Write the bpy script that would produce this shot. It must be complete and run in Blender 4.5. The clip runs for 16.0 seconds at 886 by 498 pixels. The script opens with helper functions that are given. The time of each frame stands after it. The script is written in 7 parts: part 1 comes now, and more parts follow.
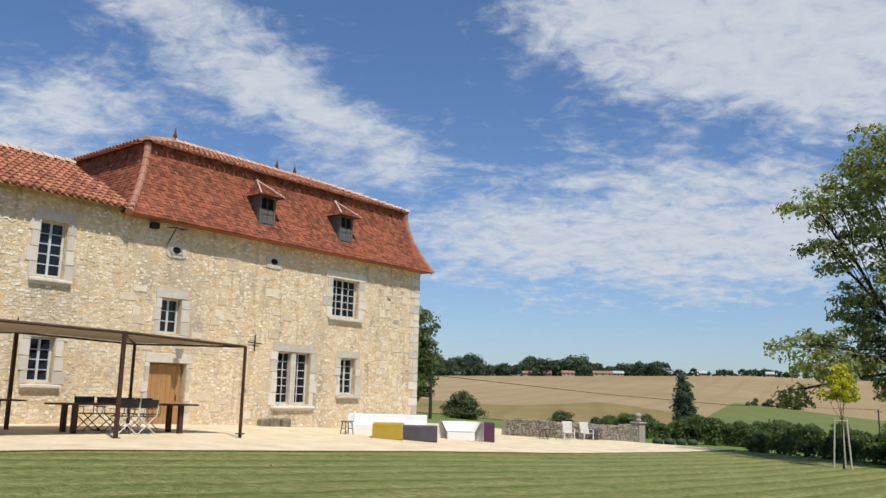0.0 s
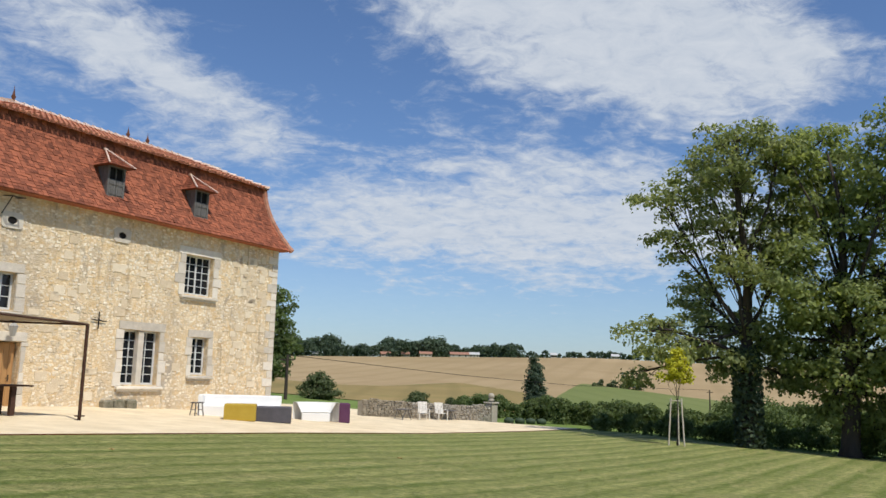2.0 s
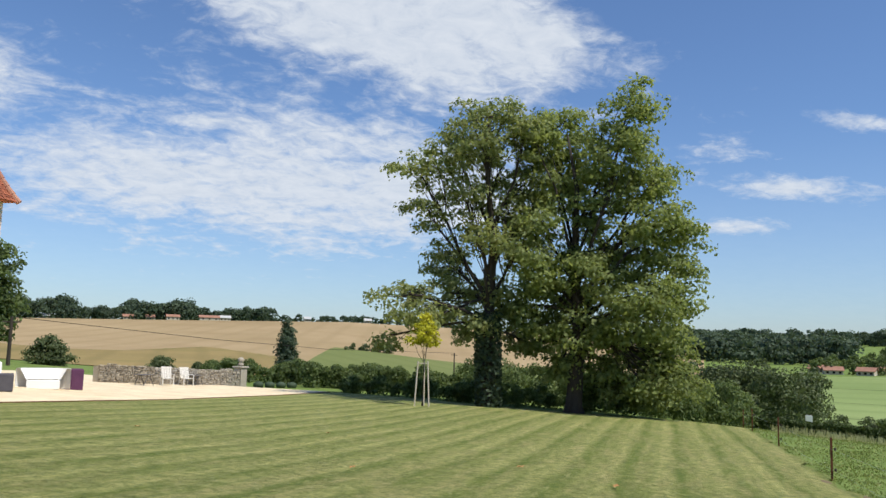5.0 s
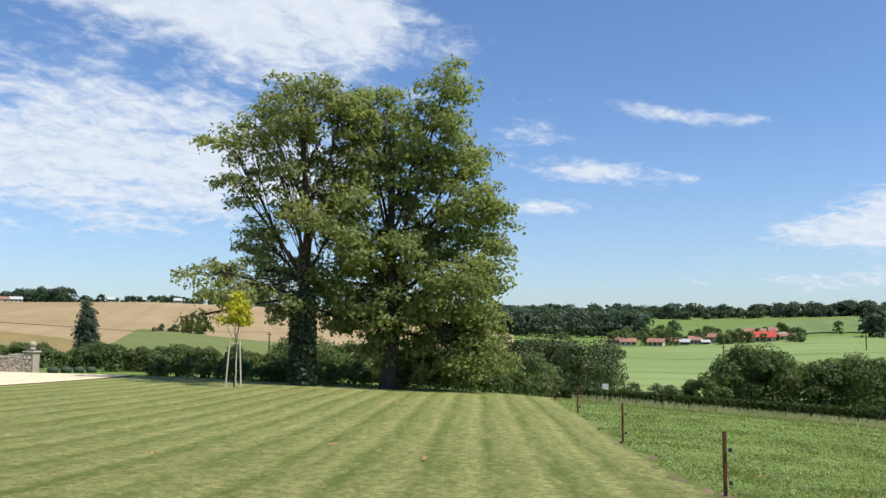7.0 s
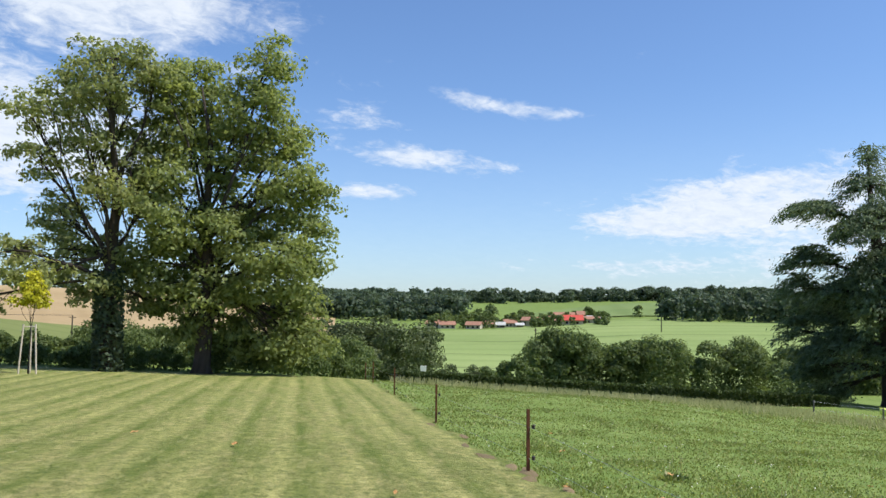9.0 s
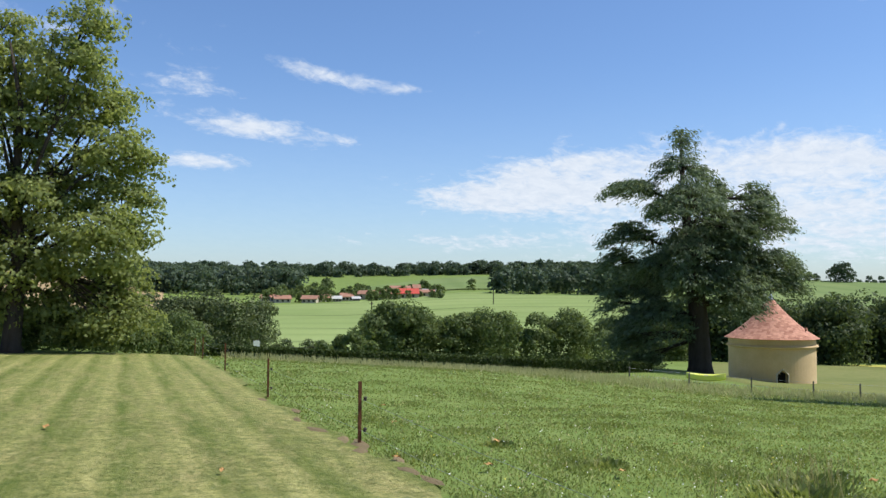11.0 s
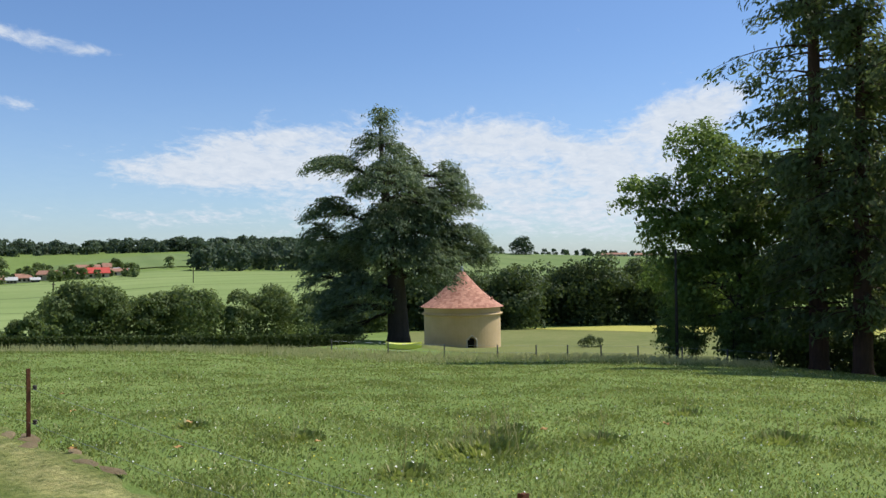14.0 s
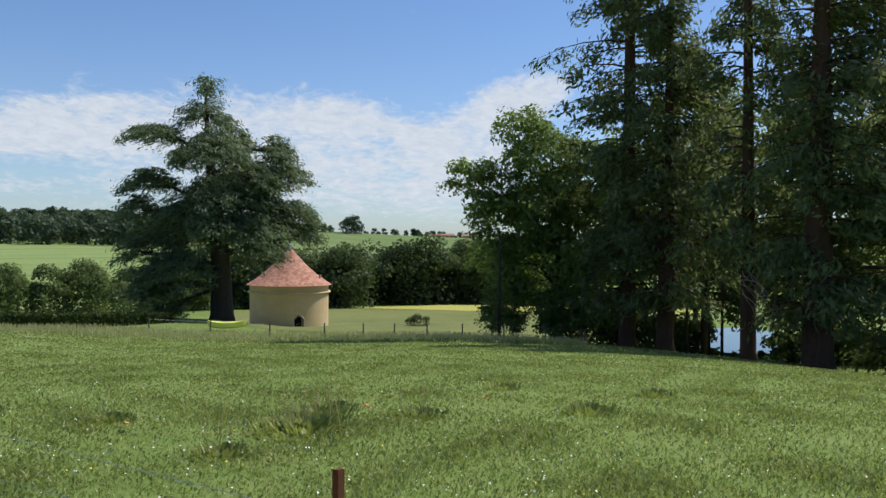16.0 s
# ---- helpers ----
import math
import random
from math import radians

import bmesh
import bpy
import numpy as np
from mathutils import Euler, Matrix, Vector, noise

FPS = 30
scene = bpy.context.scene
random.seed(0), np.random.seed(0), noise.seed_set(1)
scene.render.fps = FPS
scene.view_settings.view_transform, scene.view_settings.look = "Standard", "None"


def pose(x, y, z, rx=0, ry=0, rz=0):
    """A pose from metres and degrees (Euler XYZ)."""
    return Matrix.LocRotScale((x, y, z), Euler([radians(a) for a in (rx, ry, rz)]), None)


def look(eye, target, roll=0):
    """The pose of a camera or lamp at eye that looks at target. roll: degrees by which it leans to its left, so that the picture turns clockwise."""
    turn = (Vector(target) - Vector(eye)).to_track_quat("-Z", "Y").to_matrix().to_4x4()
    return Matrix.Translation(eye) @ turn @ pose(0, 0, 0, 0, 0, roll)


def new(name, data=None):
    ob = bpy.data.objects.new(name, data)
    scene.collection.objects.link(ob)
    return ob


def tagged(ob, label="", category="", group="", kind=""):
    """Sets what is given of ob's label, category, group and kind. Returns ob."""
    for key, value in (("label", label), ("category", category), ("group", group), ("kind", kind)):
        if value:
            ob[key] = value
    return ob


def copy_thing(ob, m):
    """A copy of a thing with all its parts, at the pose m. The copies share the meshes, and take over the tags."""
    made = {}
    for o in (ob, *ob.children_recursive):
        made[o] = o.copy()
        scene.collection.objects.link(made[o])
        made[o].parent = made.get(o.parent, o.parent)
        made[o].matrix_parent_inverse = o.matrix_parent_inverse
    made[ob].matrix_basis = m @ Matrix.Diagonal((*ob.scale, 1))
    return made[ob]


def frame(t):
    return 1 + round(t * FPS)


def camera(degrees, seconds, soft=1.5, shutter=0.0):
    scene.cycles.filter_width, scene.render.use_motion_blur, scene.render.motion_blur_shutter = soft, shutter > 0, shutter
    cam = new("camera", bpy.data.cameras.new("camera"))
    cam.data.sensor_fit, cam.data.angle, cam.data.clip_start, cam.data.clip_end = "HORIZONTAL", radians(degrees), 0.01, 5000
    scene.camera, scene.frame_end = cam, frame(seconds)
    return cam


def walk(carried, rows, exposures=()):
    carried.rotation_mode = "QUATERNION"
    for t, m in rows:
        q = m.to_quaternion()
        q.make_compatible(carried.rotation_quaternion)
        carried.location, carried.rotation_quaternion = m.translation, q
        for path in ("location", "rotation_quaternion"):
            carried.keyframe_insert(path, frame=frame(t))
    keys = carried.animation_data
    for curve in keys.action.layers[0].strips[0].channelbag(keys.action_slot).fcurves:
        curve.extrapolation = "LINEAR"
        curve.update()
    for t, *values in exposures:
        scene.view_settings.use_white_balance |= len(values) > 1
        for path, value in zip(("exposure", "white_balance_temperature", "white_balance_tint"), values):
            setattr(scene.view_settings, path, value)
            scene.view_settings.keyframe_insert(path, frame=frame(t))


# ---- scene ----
cam = camera(56.1, 16.0)
# seconds, x, y, z, yaw, pitch, roll
ROWS = [
    (0.0, 0.000, 0.000, 2.400, -0.280, 9.875, -1.415),
    (0.5, 0.005, -0.000, 2.407, -2.446, 9.586, -1.431),
    (1.0, 0.014, 0.025, 2.411, -4.756, 9.067, -1.603),
    (1.5, 0.019, 0.045, 2.410, -7.355, 8.893, -1.654),
    (2.0, 0.051, 0.070, 2.418, -9.934, 8.813, -1.580),
    (2.5, 0.070, 0.095, 2.414, -13.034, 8.444, -1.541),
    (3.0, 0.094, 0.115, 2.414, -16.177, 8.107, -1.606),
    (3.5, 0.102, 0.127, 2.416, -18.418, 7.887, -1.589),
    (4.0, 0.107, 0.155, 2.418, -20.825, 7.428, -1.663),
    (6.5, 0.208, 0.180, 2.414, -36.163, 5.947, -0.639),
    (7.0, 0.246, 0.183, 2.405, -39.172, 5.511, -0.448),
    (7.5, 0.296, 0.194, 2.395, -42.577, 5.214, -0.474),
    (8.0, 0.334, 0.197, 2.388, -45.820, 5.137, -0.479),
    (8.5, 0.353, 0.178, 2.387, -48.658, 4.814, -0.551),
    (9.0, 0.387, 0.159, 2.384, -51.329, 4.475, -0.547),
    (11.5, 0.485, 0.133, 2.363, -65.364, 2.335, -0.121),
    (12.0, 0.526, 0.126, 2.354, -68.175, 2.049, 0.184),
    (12.5, 0.577, 0.109, 2.342, -71.147, 2.041, 0.593),
    (13.0, 0.618, 0.099, 2.331, -74.893, 1.867, 0.672),
    (13.5, 0.651, 0.097, 2.319, -78.836, 1.536, 0.610),
    (14.0, 0.677, 0.089, 2.312, -82.685, 1.005, 0.724),
    (14.5, 0.714, 0.074, 2.299, -86.278, 0.429, 0.532),
    (15.0, 0.735, 0.063, 2.292, -89.126, 0.152, 0.128),
    (15.5, 0.762, 0.050, 2.281, -91.698, -0.247, -0.174),
    (16.0, 0.796, 0.044, 2.268, -94.366, -0.457, -0.401),
]
walk(cam, [(t, pose(x, y, z, 90 + pitch, roll, yaw)) for t, x, y, z, yaw, pitch, roll in ROWS],
     [(0, -0.12), (2.5, -0.08), (4.2, 0.03), (6.5, 0.22), (9.2, 0.4), (11.3, 0.25), (12.5, 0.14), (14, 0.14), (15, 0.12), (16, 0.03)])

# ---- light and sky ----
SUN_AZ, SUN_EL = 152.0, 58.0   # azimuth from +y towards +x
scene.view_settings.exposure = 0.0


def build_world():
    world = bpy.data.worlds.new("sky")
    scene.world = world
    world.use_nodes = True
    nt = world.node_tree
    nt.nodes.clear()
    N, L = nt.nodes.new, nt.links.new

    def math_node(op, a, b=None, clamp=False):
        n = N("ShaderNodeMath")
        n.operation, n.use_clamp = op, clamp
        for i, v in enumerate((a, b)):
            if v is None:
                continue
            if isinstance(v, (int, float)):
                n.inputs[i].default_value = v
            else:
                L(v, n.inputs[i])
        return n.outputs[0]

    sky = N("ShaderNodeTexSky")
    sky.sky_type, sky.sun_disc = "NISHITA", False
    sky.sun_elevation, sky.sun_rotation = radians(SUN_EL), radians(SUN_AZ)
    sky.air_density, sky.dust_density, sky.ozone_density = 1.0, 0.6, 2.2
    co = N("ShaderNodeTexCoord")
    sep = N("ShaderNodeSeparateXYZ")
    L(co.outputs["Generated"], sep.inputs[0])
    x, y, z = sep.outputs
    az = math_node("MULTIPLY", math_node("ARCTAN2", x, y), 57.2958)
    el = math_node("MULTIPLY", math_node("ARCSINE", z), 57.2958)
    # thin cloud sheet: noise on a plane overhead
    zz = math_node("MAXIMUM", math_node("ADD", z, 0.22), 0.06)
    comb = N("ShaderNodeCombineXYZ")
    L(math_node("DIVIDE", x, zz), comb.inputs[0])
    L(math_node("DIVIDE", y, zz), comb.inputs[1])
    mapn = N("ShaderNodeMapping")
    mapn.inputs["Rotation"].default_value = (0, 0, radians(20))
    mapn.inputs["Scale"].default_value = (1.15, 1.35, 1)
    L(comb.outputs[0], mapn.inputs[0])

    def fbm(scale, detail, rough, dist=0.0):
        n = N("ShaderNodeTexNoise")
        n.inputs["Scale"].default_value, n.inputs["Detail"].default_value = scale, detail
        n.inputs["Roughness"].default_value, n.inputs["Distortion"].default_value = rough, dist
        L(mapn.outputs[0], n.inputs["Vector"])
        return n.outputs[0]

    big, small = fbm(3.4, 9, 0.64, 0.7), fbm(13.0, 7, 0.66, 0.5)
    tex = math_node("ADD", math_node("MULTIPLY", big, 0.85), math_node("MULTIPLY", math_node("SUBTRACT", small, 0.22), 0.62))
    # cloud banks: azimuth, elevation, half widths, tilt, density
    banks = CLOUDS_NORTH + CLOUDS_EAST
    cover = None
    for a, e, wa, we, tilt, k in banks:
        da, de = math_node("SUBTRACT", az, a), math_node("SUBTRACT", el, e)
        c, s = math.cos(radians(tilt)), math.sin(radians(tilt))
        u = math_node("ADD", math_node("MULTIPLY", da, c / wa), math_node("MULTIPLY", de, s / wa))
        v = math_node("ADD", math_node("MULTIPLY", da, -s / we), math_node("MULTIPLY", de, c / we))
        r2 = math_node("ADD", math_node("MULTIPLY", u, u), math_node("MULTIPLY", v, v))
        g = math_node("MULTIPLY", math_node("POWER", 2.718, math_node("MULTIPLY", r2, -1.0)), k)
        cover = g if cover is None else math_node("ADD", cover, g)
    cover = math_node("MINIMUM", cover, 0.62)
    dens = math_node("SUBTRACT", math_node("ADD", cover, tex), 0.83)
    ramp = N("ShaderNodeMapRange")
    ramp.interpolation_type = "SMOOTHSTEP"
    ramp.inputs["From Min"].default_value, ramp.inputs["From Max"].default_value = -0.04, 0.40
    L(dens, ramp.inputs[0])
    haze = N("ShaderNodeMapRange")
    haze.interpolation_type = "SMOOTHSTEP"
    haze.inputs["From Min"].default_value, haze.inputs["From Max"].default_value = 16.0, -1.0
    haze.inputs["To Max"].default_value = 0.17
    L(el, haze.inputs[0])
    mask = math_node("MAXIMUM", math_node("MULTIPLY", ramp.outputs[0], 0.94), haze.outputs[0])
    shade = N("ShaderNodeMix")
    shade.data_type = "RGBA"
    shade.inputs[6].default_value, shade.inputs[7].default_value = CLOUD_DARK, CLOUD_LIGHT
    L(small, shade.inputs[0])
    mix = N("ShaderNodeMix")
    mix.data_type = "RGBA"
    L(mask, mix.inputs[0])
    tint = N("ShaderNodeMix")
    tint.data_type, tint.blend_type = "RGBA", "MULTIPLY"
    tint.inputs[0].default_value = 1.0
    tint.inputs[7].default_value = SKY_TINT
    L(sky.outputs[0], tint.inputs[6])
    L(tint.outputs[2], mix.inputs[6])
    L(shade.outputs[2], mix.inputs[7])
    bg = N("ShaderNodeBackground")
    bg.inputs["Strength"].default_value = 0.1
    out = N("ShaderNodeOutputWorld")
    L(mix.outputs[2], bg.inputs[0])
    L(bg.outputs[0], out.inputs[0])


CLOUD_DARK, CLOUD_LIGHT, SKY_TINT = (4.7, 5.5, 6.7, 1), (8.0, 8.3, 8.7, 1), (0.85, 1.02, 1.26, 1)
CLOUDS_NORTH = [
    (-5, 12, 40, 9, 0, 0.2), (14, 9, 22, 6, 0, 0.2), (12, 24, 9, 3.5, -12, 0.46), (22, 22, 11, 4.5, -10, 0.52), (33, 20.5, 8, 3.6, -14, 0.46), (26, 27, 12, 3, 0, 0.4), (8, 11, 10, 2.2, 4, 0.26), (22, 10.5, 9, 3, 8, 0.28), (17, 15, 9, 1.6, -6, 0.2),
    (-27, 17, 8, 4.0, 20, 0.40), (-17, 23, 11, 3.2, -30, 0.36), (-7, 18, 9, 2.6, -25, 0.32), (-22, 27, 10, 3, -10, 0.36), (9.5, 14.6, 2, 0.5, 0, 0.25), (31, 10, 7, 3, 0, 0.24),
]
CLOUDS_EAST = [
    (50.5, 10.6, 6.5, 1.0, -7, 0.50), (55, 14.3, 4.5, 0.75, -9, 0.46), (46.5, 8.3, 3.6, 0.7, 0, 0.42), (45.5, 13.3, 3.2, 0.7, -5, 0.40), (60, 13.6, 1.8, 0.4, 0, 0.3),
    (71, 8.0, 9, 1.5, 6, 0.52), (66, 6.0, 6, 1.0, 0, 0.36), (80, 6.4, 12, 2.6, 0, 0.46), (88, 8.4, 6, 1.6, -10, 0.50), (97, 7.6, 4.2, 3.0, 35, 0.60), (101, 10, 4, 1.6, 20, 0.45), (63, 3.2, 10, 0.9, 0, 0.26), (90, 3.4, 20, 2.4, 0, 0.44),
]
build_world()
sun = new("sun", bpy.data.lights.new("sun", "SUN"))
sun.data.energy, sun.data.angle, sun.data.color = 4.6, radians(0.53), (1.0, 0.95, 0.87)
_sd = Vector((math.sin(radians(SUN_AZ)) * math.cos(radians(SUN_EL)), math.cos(radians(SUN_AZ)) * math.cos(radians(SUN_EL)), math.sin(radians(SUN_EL))))
sun.matrix_world = look(_sd * 200, (0, 0, 0))


# ---- materials ----
class Nodes:
    """Short hand for a node material."""

    def __init__(self, name):
        self.mat = bpy.data.materials.new(name)
        self.mat.use_nodes = True
        self.nt = self.mat.node_tree
        self.nt.nodes.clear()
        self.out = self.n("ShaderNodeOutputMaterial")

    def n(self, kind):
        return self.nt.nodes.new(kind)

    def put(self, sock, v):
        if isinstance(v, bpy.types.NodeSocket):
            self.nt.links.new(v, sock)
        else:
            sock.default_value = v

    def pos(self, scale=(1, 1, 1), rot=0.0, local=True):
        m = self.n("ShaderNodeMapping")
        m.inputs["Scale"].default_value = scale
        m.inputs["Rotation"].default_value = (0, 0, rot)
        if local:
            self.put(m.inputs[0], self.n("ShaderNodeTexCoord").outputs["Object"])
        else:
            self.put(m.inputs[0], self.n("ShaderNodeNewGeometry").outputs["Position"])
        return m.outputs[0]

    def noise(self, vec, scale, detail=4, rough=0.55, dist=0.0):
        t = self.n("ShaderNodeTexNoise")
        self.put(t.inputs["Vector"], vec)
        t.inputs["Scale"].default_value, t.inputs["Detail"].default_value = scale, detail
        t.inputs["Roughness"].default_value, t.inputs["Distortion"].default_value = rough, dist
        return t.outputs[0]

    def voronoi(self, vec, scale, feature="F1", out="Distance", rand=1.0):
        t = self.n("ShaderNodeTexVoronoi")
        t.feature = feature
        self.put(t.inputs["Vector"], vec)
        t.inputs["Scale"].default_value, t.inputs["Randomness"].default_value = scale, rand
        return t.outputs[out]

    def math(self, op, a, b=0.0):
        m = self.n("ShaderNodeMath")
        m.operation = op
        self.put(m.inputs[0], a), self.put(m.inputs[1], b)
        return m.outputs[0]

    def rng(self, v, a, b, lo=0.0, hi=1.0):
        m = self.n("ShaderNodeMapRange")
        self.put(m.inputs[0], v)
        for i, k in enumerate((a, b, lo, hi)):
            m.inputs[i + 1].default_value = k
        return m.outputs[0]

    def mix(self, f, a, b, blend="MIX"):
        m = self.n("ShaderNodeMix")
        m.data_type, m.blend_type = "RGBA", blend
        self.put(m.inputs[0], f)
        for s, v in ((m.inputs[6], a), (m.inputs[7], b)):
            self.put(s, (*v, 1) if isinstance(v, tuple) and len(v) == 3 else v)
        return m.outputs[2]

    def bsdf(self, color, rough=0.8, metal=0.0, bump=None, strength=0.3, dist=0.02, spec=0.3):
        b = self.n("ShaderNodeBsdfPrincipled")
        self.put(b.inputs["Base Color"], (*color, 1) if isinstance(color, tuple) and len(color) == 3 else color)
        self.put(b.inputs["Roughness"], rough), self.put(b.inputs["Metallic"], metal)
        b.inputs["Specular IOR Level"].default_value = spec
        if bump is not None:
            u = self.n("ShaderNodeBump")
            u.inputs["Strength"].default_value, u.inputs["Distance"].default_value = strength, dist
            self.put(u.inputs["Height"], bump)
            self.put(b.inputs["Normal"], u.outputs[0])
        return b.outputs[0]

    def done(self, shader):
        self.put(self.out.inputs[0], shader)
        return self.mat

    def island(self):
        return self.n("ShaderNodeNewGeometry").outputs["Random Per Island"]

    def obrand(self):
        return self.n("ShaderNodeObjectInfo").outputs["Random"]


def mat_leaf(name, dark, light, trans=0.35, hue=None, patch=0.35, shade=0.5):
    m = Nodes(name)
    r = m.island()
    col = m.mix(r, dark, light)
    big = m.noise(m.pos(local=False), patch, 3 if patch < 0.5 else 6, 0.6)
    col = m.mix(m.rng(big, 0.35, 0.7), col, m.mix(shade, col, tuple(c * 0.6 for c in dark)))
    if hue:
        col = m.mix(m.rng(m.math("FRACT", m.math("MULTIPLY", r, 7.31)), 0.8, 1.0), col, hue)
    a = m.bsdf(col, 0.62, spec=0.25)
    t = m.n("ShaderNodeBsdfTranslucent")
    m.put(t.inputs[0], m.mix(0.4, col, (light[0] * 1.5, light[1] * 1.5, light[2] * 0.7)))
    x = m.n("ShaderNodeMixShader")
    x.inputs[0].default_value = trans
    m.put(x.inputs[1], a), m.put(x.inputs[2], t.outputs[0])
    return m.done(x.outputs[0])


def mat_plain(name, a, b, scale=4.0, rough=0.8, metal=0.0, strength=0.3, fine=40.0, per="", dist=0.01, stretch=(1, 1, 1)):
    m = Nodes(name)
    p = m.pos(stretch)
    n1, n2 = m.noise(p, scale, 5, 0.6), m.noise(p, fine, 4, 0.6)
    f = m.math("ADD", m.math("MULTIPLY", n1, 0.6), m.math("MULTIPLY", n2, 0.4))
    f = m.rng(f, 0.3, 0.7)
    if per == "island":
        f = m.math("ADD", m.math("MULTIPLY", f, 0.45), m.math("MULTIPLY", m.island(), 0.55))
    if per == "object":
        f = m.math("ADD", m.math("MULTIPLY", f, 0.45), m.math("MULTIPLY", m.obrand(), 0.55))
    return m.done(m.bsdf(m.mix(f, a, b), rough, metal, n2, strength, dist))


def mat_stone_wall():
    m = Nodes("rubble_masonry")
    p = m.pos((1, 1, 1.55))
    cell = m.voronoi(p, 8.0, "F1", "Color", 1.0)
    edge = m.voronoi(p, 8.0, "DISTANCE_TO_EDGE", "Distance", 1.0)
    sep = m.n("ShaderNodeSeparateColor")
    m.put(sep.inputs[0], cell)
    stone = m.mix(sep.outputs[0], (0.63, 0.475, 0.285), (0.88, 0.76, 0.55))
    stone = m.mix(m.rng(sep.outputs[1], 0.9, 1.0), stone, (0.80, 0.75, 0.63))
    mortar = m.mix(m.noise(p, 9, 4), (0.62, 0.46, 0.26), (0.78, 0.62, 0.39))
    face = m.mix(m.rng(edge, 0.03, 0.13), mortar, stone)
    stain = m.noise(m.pos((0.5, 0.5, 0.35)), 0.9, 5, 0.6)
    face = m.mix(m.rng(stain, 0.48, 0.68, 0, 0.62), face, (0.42, 0.36, 0.28))
    blot = m.noise(m.pos(), 2.3, 5, 0.65)
    face = m.mix(m.rng(blot, 0.50, 0.68, 0, 0.75), face, (0.66, 0.45, 0.21))
    grey = m.noise(m.pos((0.8, 0.8, 0.45)), 1.6, 7, 0.68, 0.6)
    face = m.mix(m.rng(grey, 0.54, 0.66, 0, 0.62), face, (0.34, 0.30, 0.25))
    run = m.noise(m.pos((2.2, 2.2, 0.16)), 1.3, 6, 0.65, 0.3)
    face = m.mix(m.rng(run, 0.55, 0.68, 0, 0.6), face, (0.30, 0.22, 0.14))
    grain = m.noise(m.pos(), 60, 3)
    h = m.math("ADD", m.math("MULTIPLY", m.rng(edge, 0.0, 0.16), 0.4), m.math("MULTIPLY", grain, 0.25))
    return m.done(m.bsdf(face, 0.92, 0.0, h, 0.55, 0.04, 0.15))


def mat_lawn():
    m = Nodes("mown_lawn")
    p = m.pos(local=True)
    sep = m.n("ShaderNodeSeparateXYZ")
    m.put(sep.inputs[0], p)
    wob = m.noise(p, 0.25, 2)
    q = m.math("ADD", sep.outputs[1], m.math("MULTIPLY", wob, 0.16))
    s = m.math("ADD", m.math("SINE", m.math("MULTIPLY", q, 2 * math.pi / 1.06)), m.math("MULTIPLY", m.math("SINE", m.math("MULTIPLY", q, 2 * math.pi / 0.53)), 0.5))
    streak = m.noise(m.pos((0.12, 3.2, 1)), 1.6, 5, 0.7)
    s = m.math("ADD", m.math("MULTIPLY", s, 0.6), m.rng(streak, 0.3, 0.7, -0.45, 0.45))
    s = m.rng(s, -1.0, 1.0)
    patch = m.noise(p, 0.16, 4, 0.6)
    s = m.math("MULTIPLY", s, m.rng(patch, 0.3, 0.6, 0.55, 1.0))
    col = m.mix(s, (0.150, 0.190, 0.038), (0.520, 0.485, 0.185))
    dry = m.noise(m.pos((0.4, 2.2, 1)), 1.3, 6, 0.7)
    col = m.mix(m.rng(dry, 0.46, 0.68, 0, 0.85), col, (0.43, 0.37, 0.16))
    fine = m.math("ADD", m.math("MULTIPLY", m.noise(p, 32, 5, 0.85), 0.6), m.math("MULTIPLY", m.noise(p, 6, 4, 0.7), 0.4))
    col = m.mix(m.rng(fine, 0.44, 0.57, 0, 0.78), col, (0.075, 0.115, 0.022))
    clump = m.noise(m.pos((0.7, 1.0, 1)), 3.2, 9, 0.78)
    col = m.mix(m.rng(clump, 0.44, 0.62, 0, 0.42), col, (0.085, 0.120, 0.026))
    pale = m.noise(m.pos((0.5, 1.6, 1)), 4.4, 8, 0.75, 0.4)
    col = m.mix(m.rng(pale, 0.54, 0.68, 0, 0.5), col, (0.47, 0.44, 0.19))
    blade = m.noise(m.pos((1, 1, 1)), 95, 3, 0.7)
    return m.done(m.bsdf(col, 0.85, 0, m.math("ADD", fine, blade), 0.7, 0.03, 0.15))


def mat_grass(name, a, b, c, s1=0.12, s2=1.4, s3=18.0):
    m = Nodes(name)
    p = m.pos(local=False)
    col = m.mix(m.rng(m.noise(p, s1, 4, 0.6), 0.35, 0.65), a, b)
    col = m.mix(m.rng(m.noise(p, s2, 5, 0.65), 0.45, 0.75, 0, 0.7), col, c)
    n3 = m.noise(p, s3, 4, 0.7)
    col = m.mix(m.rng(n3, 0.35, 0.7, 0, 0.5), col, tuple(v * 0.55 for v in a))
    return m.done(m.bsdf(col, 0.9, 0, n3, 0.6, 0.05, 0.1))


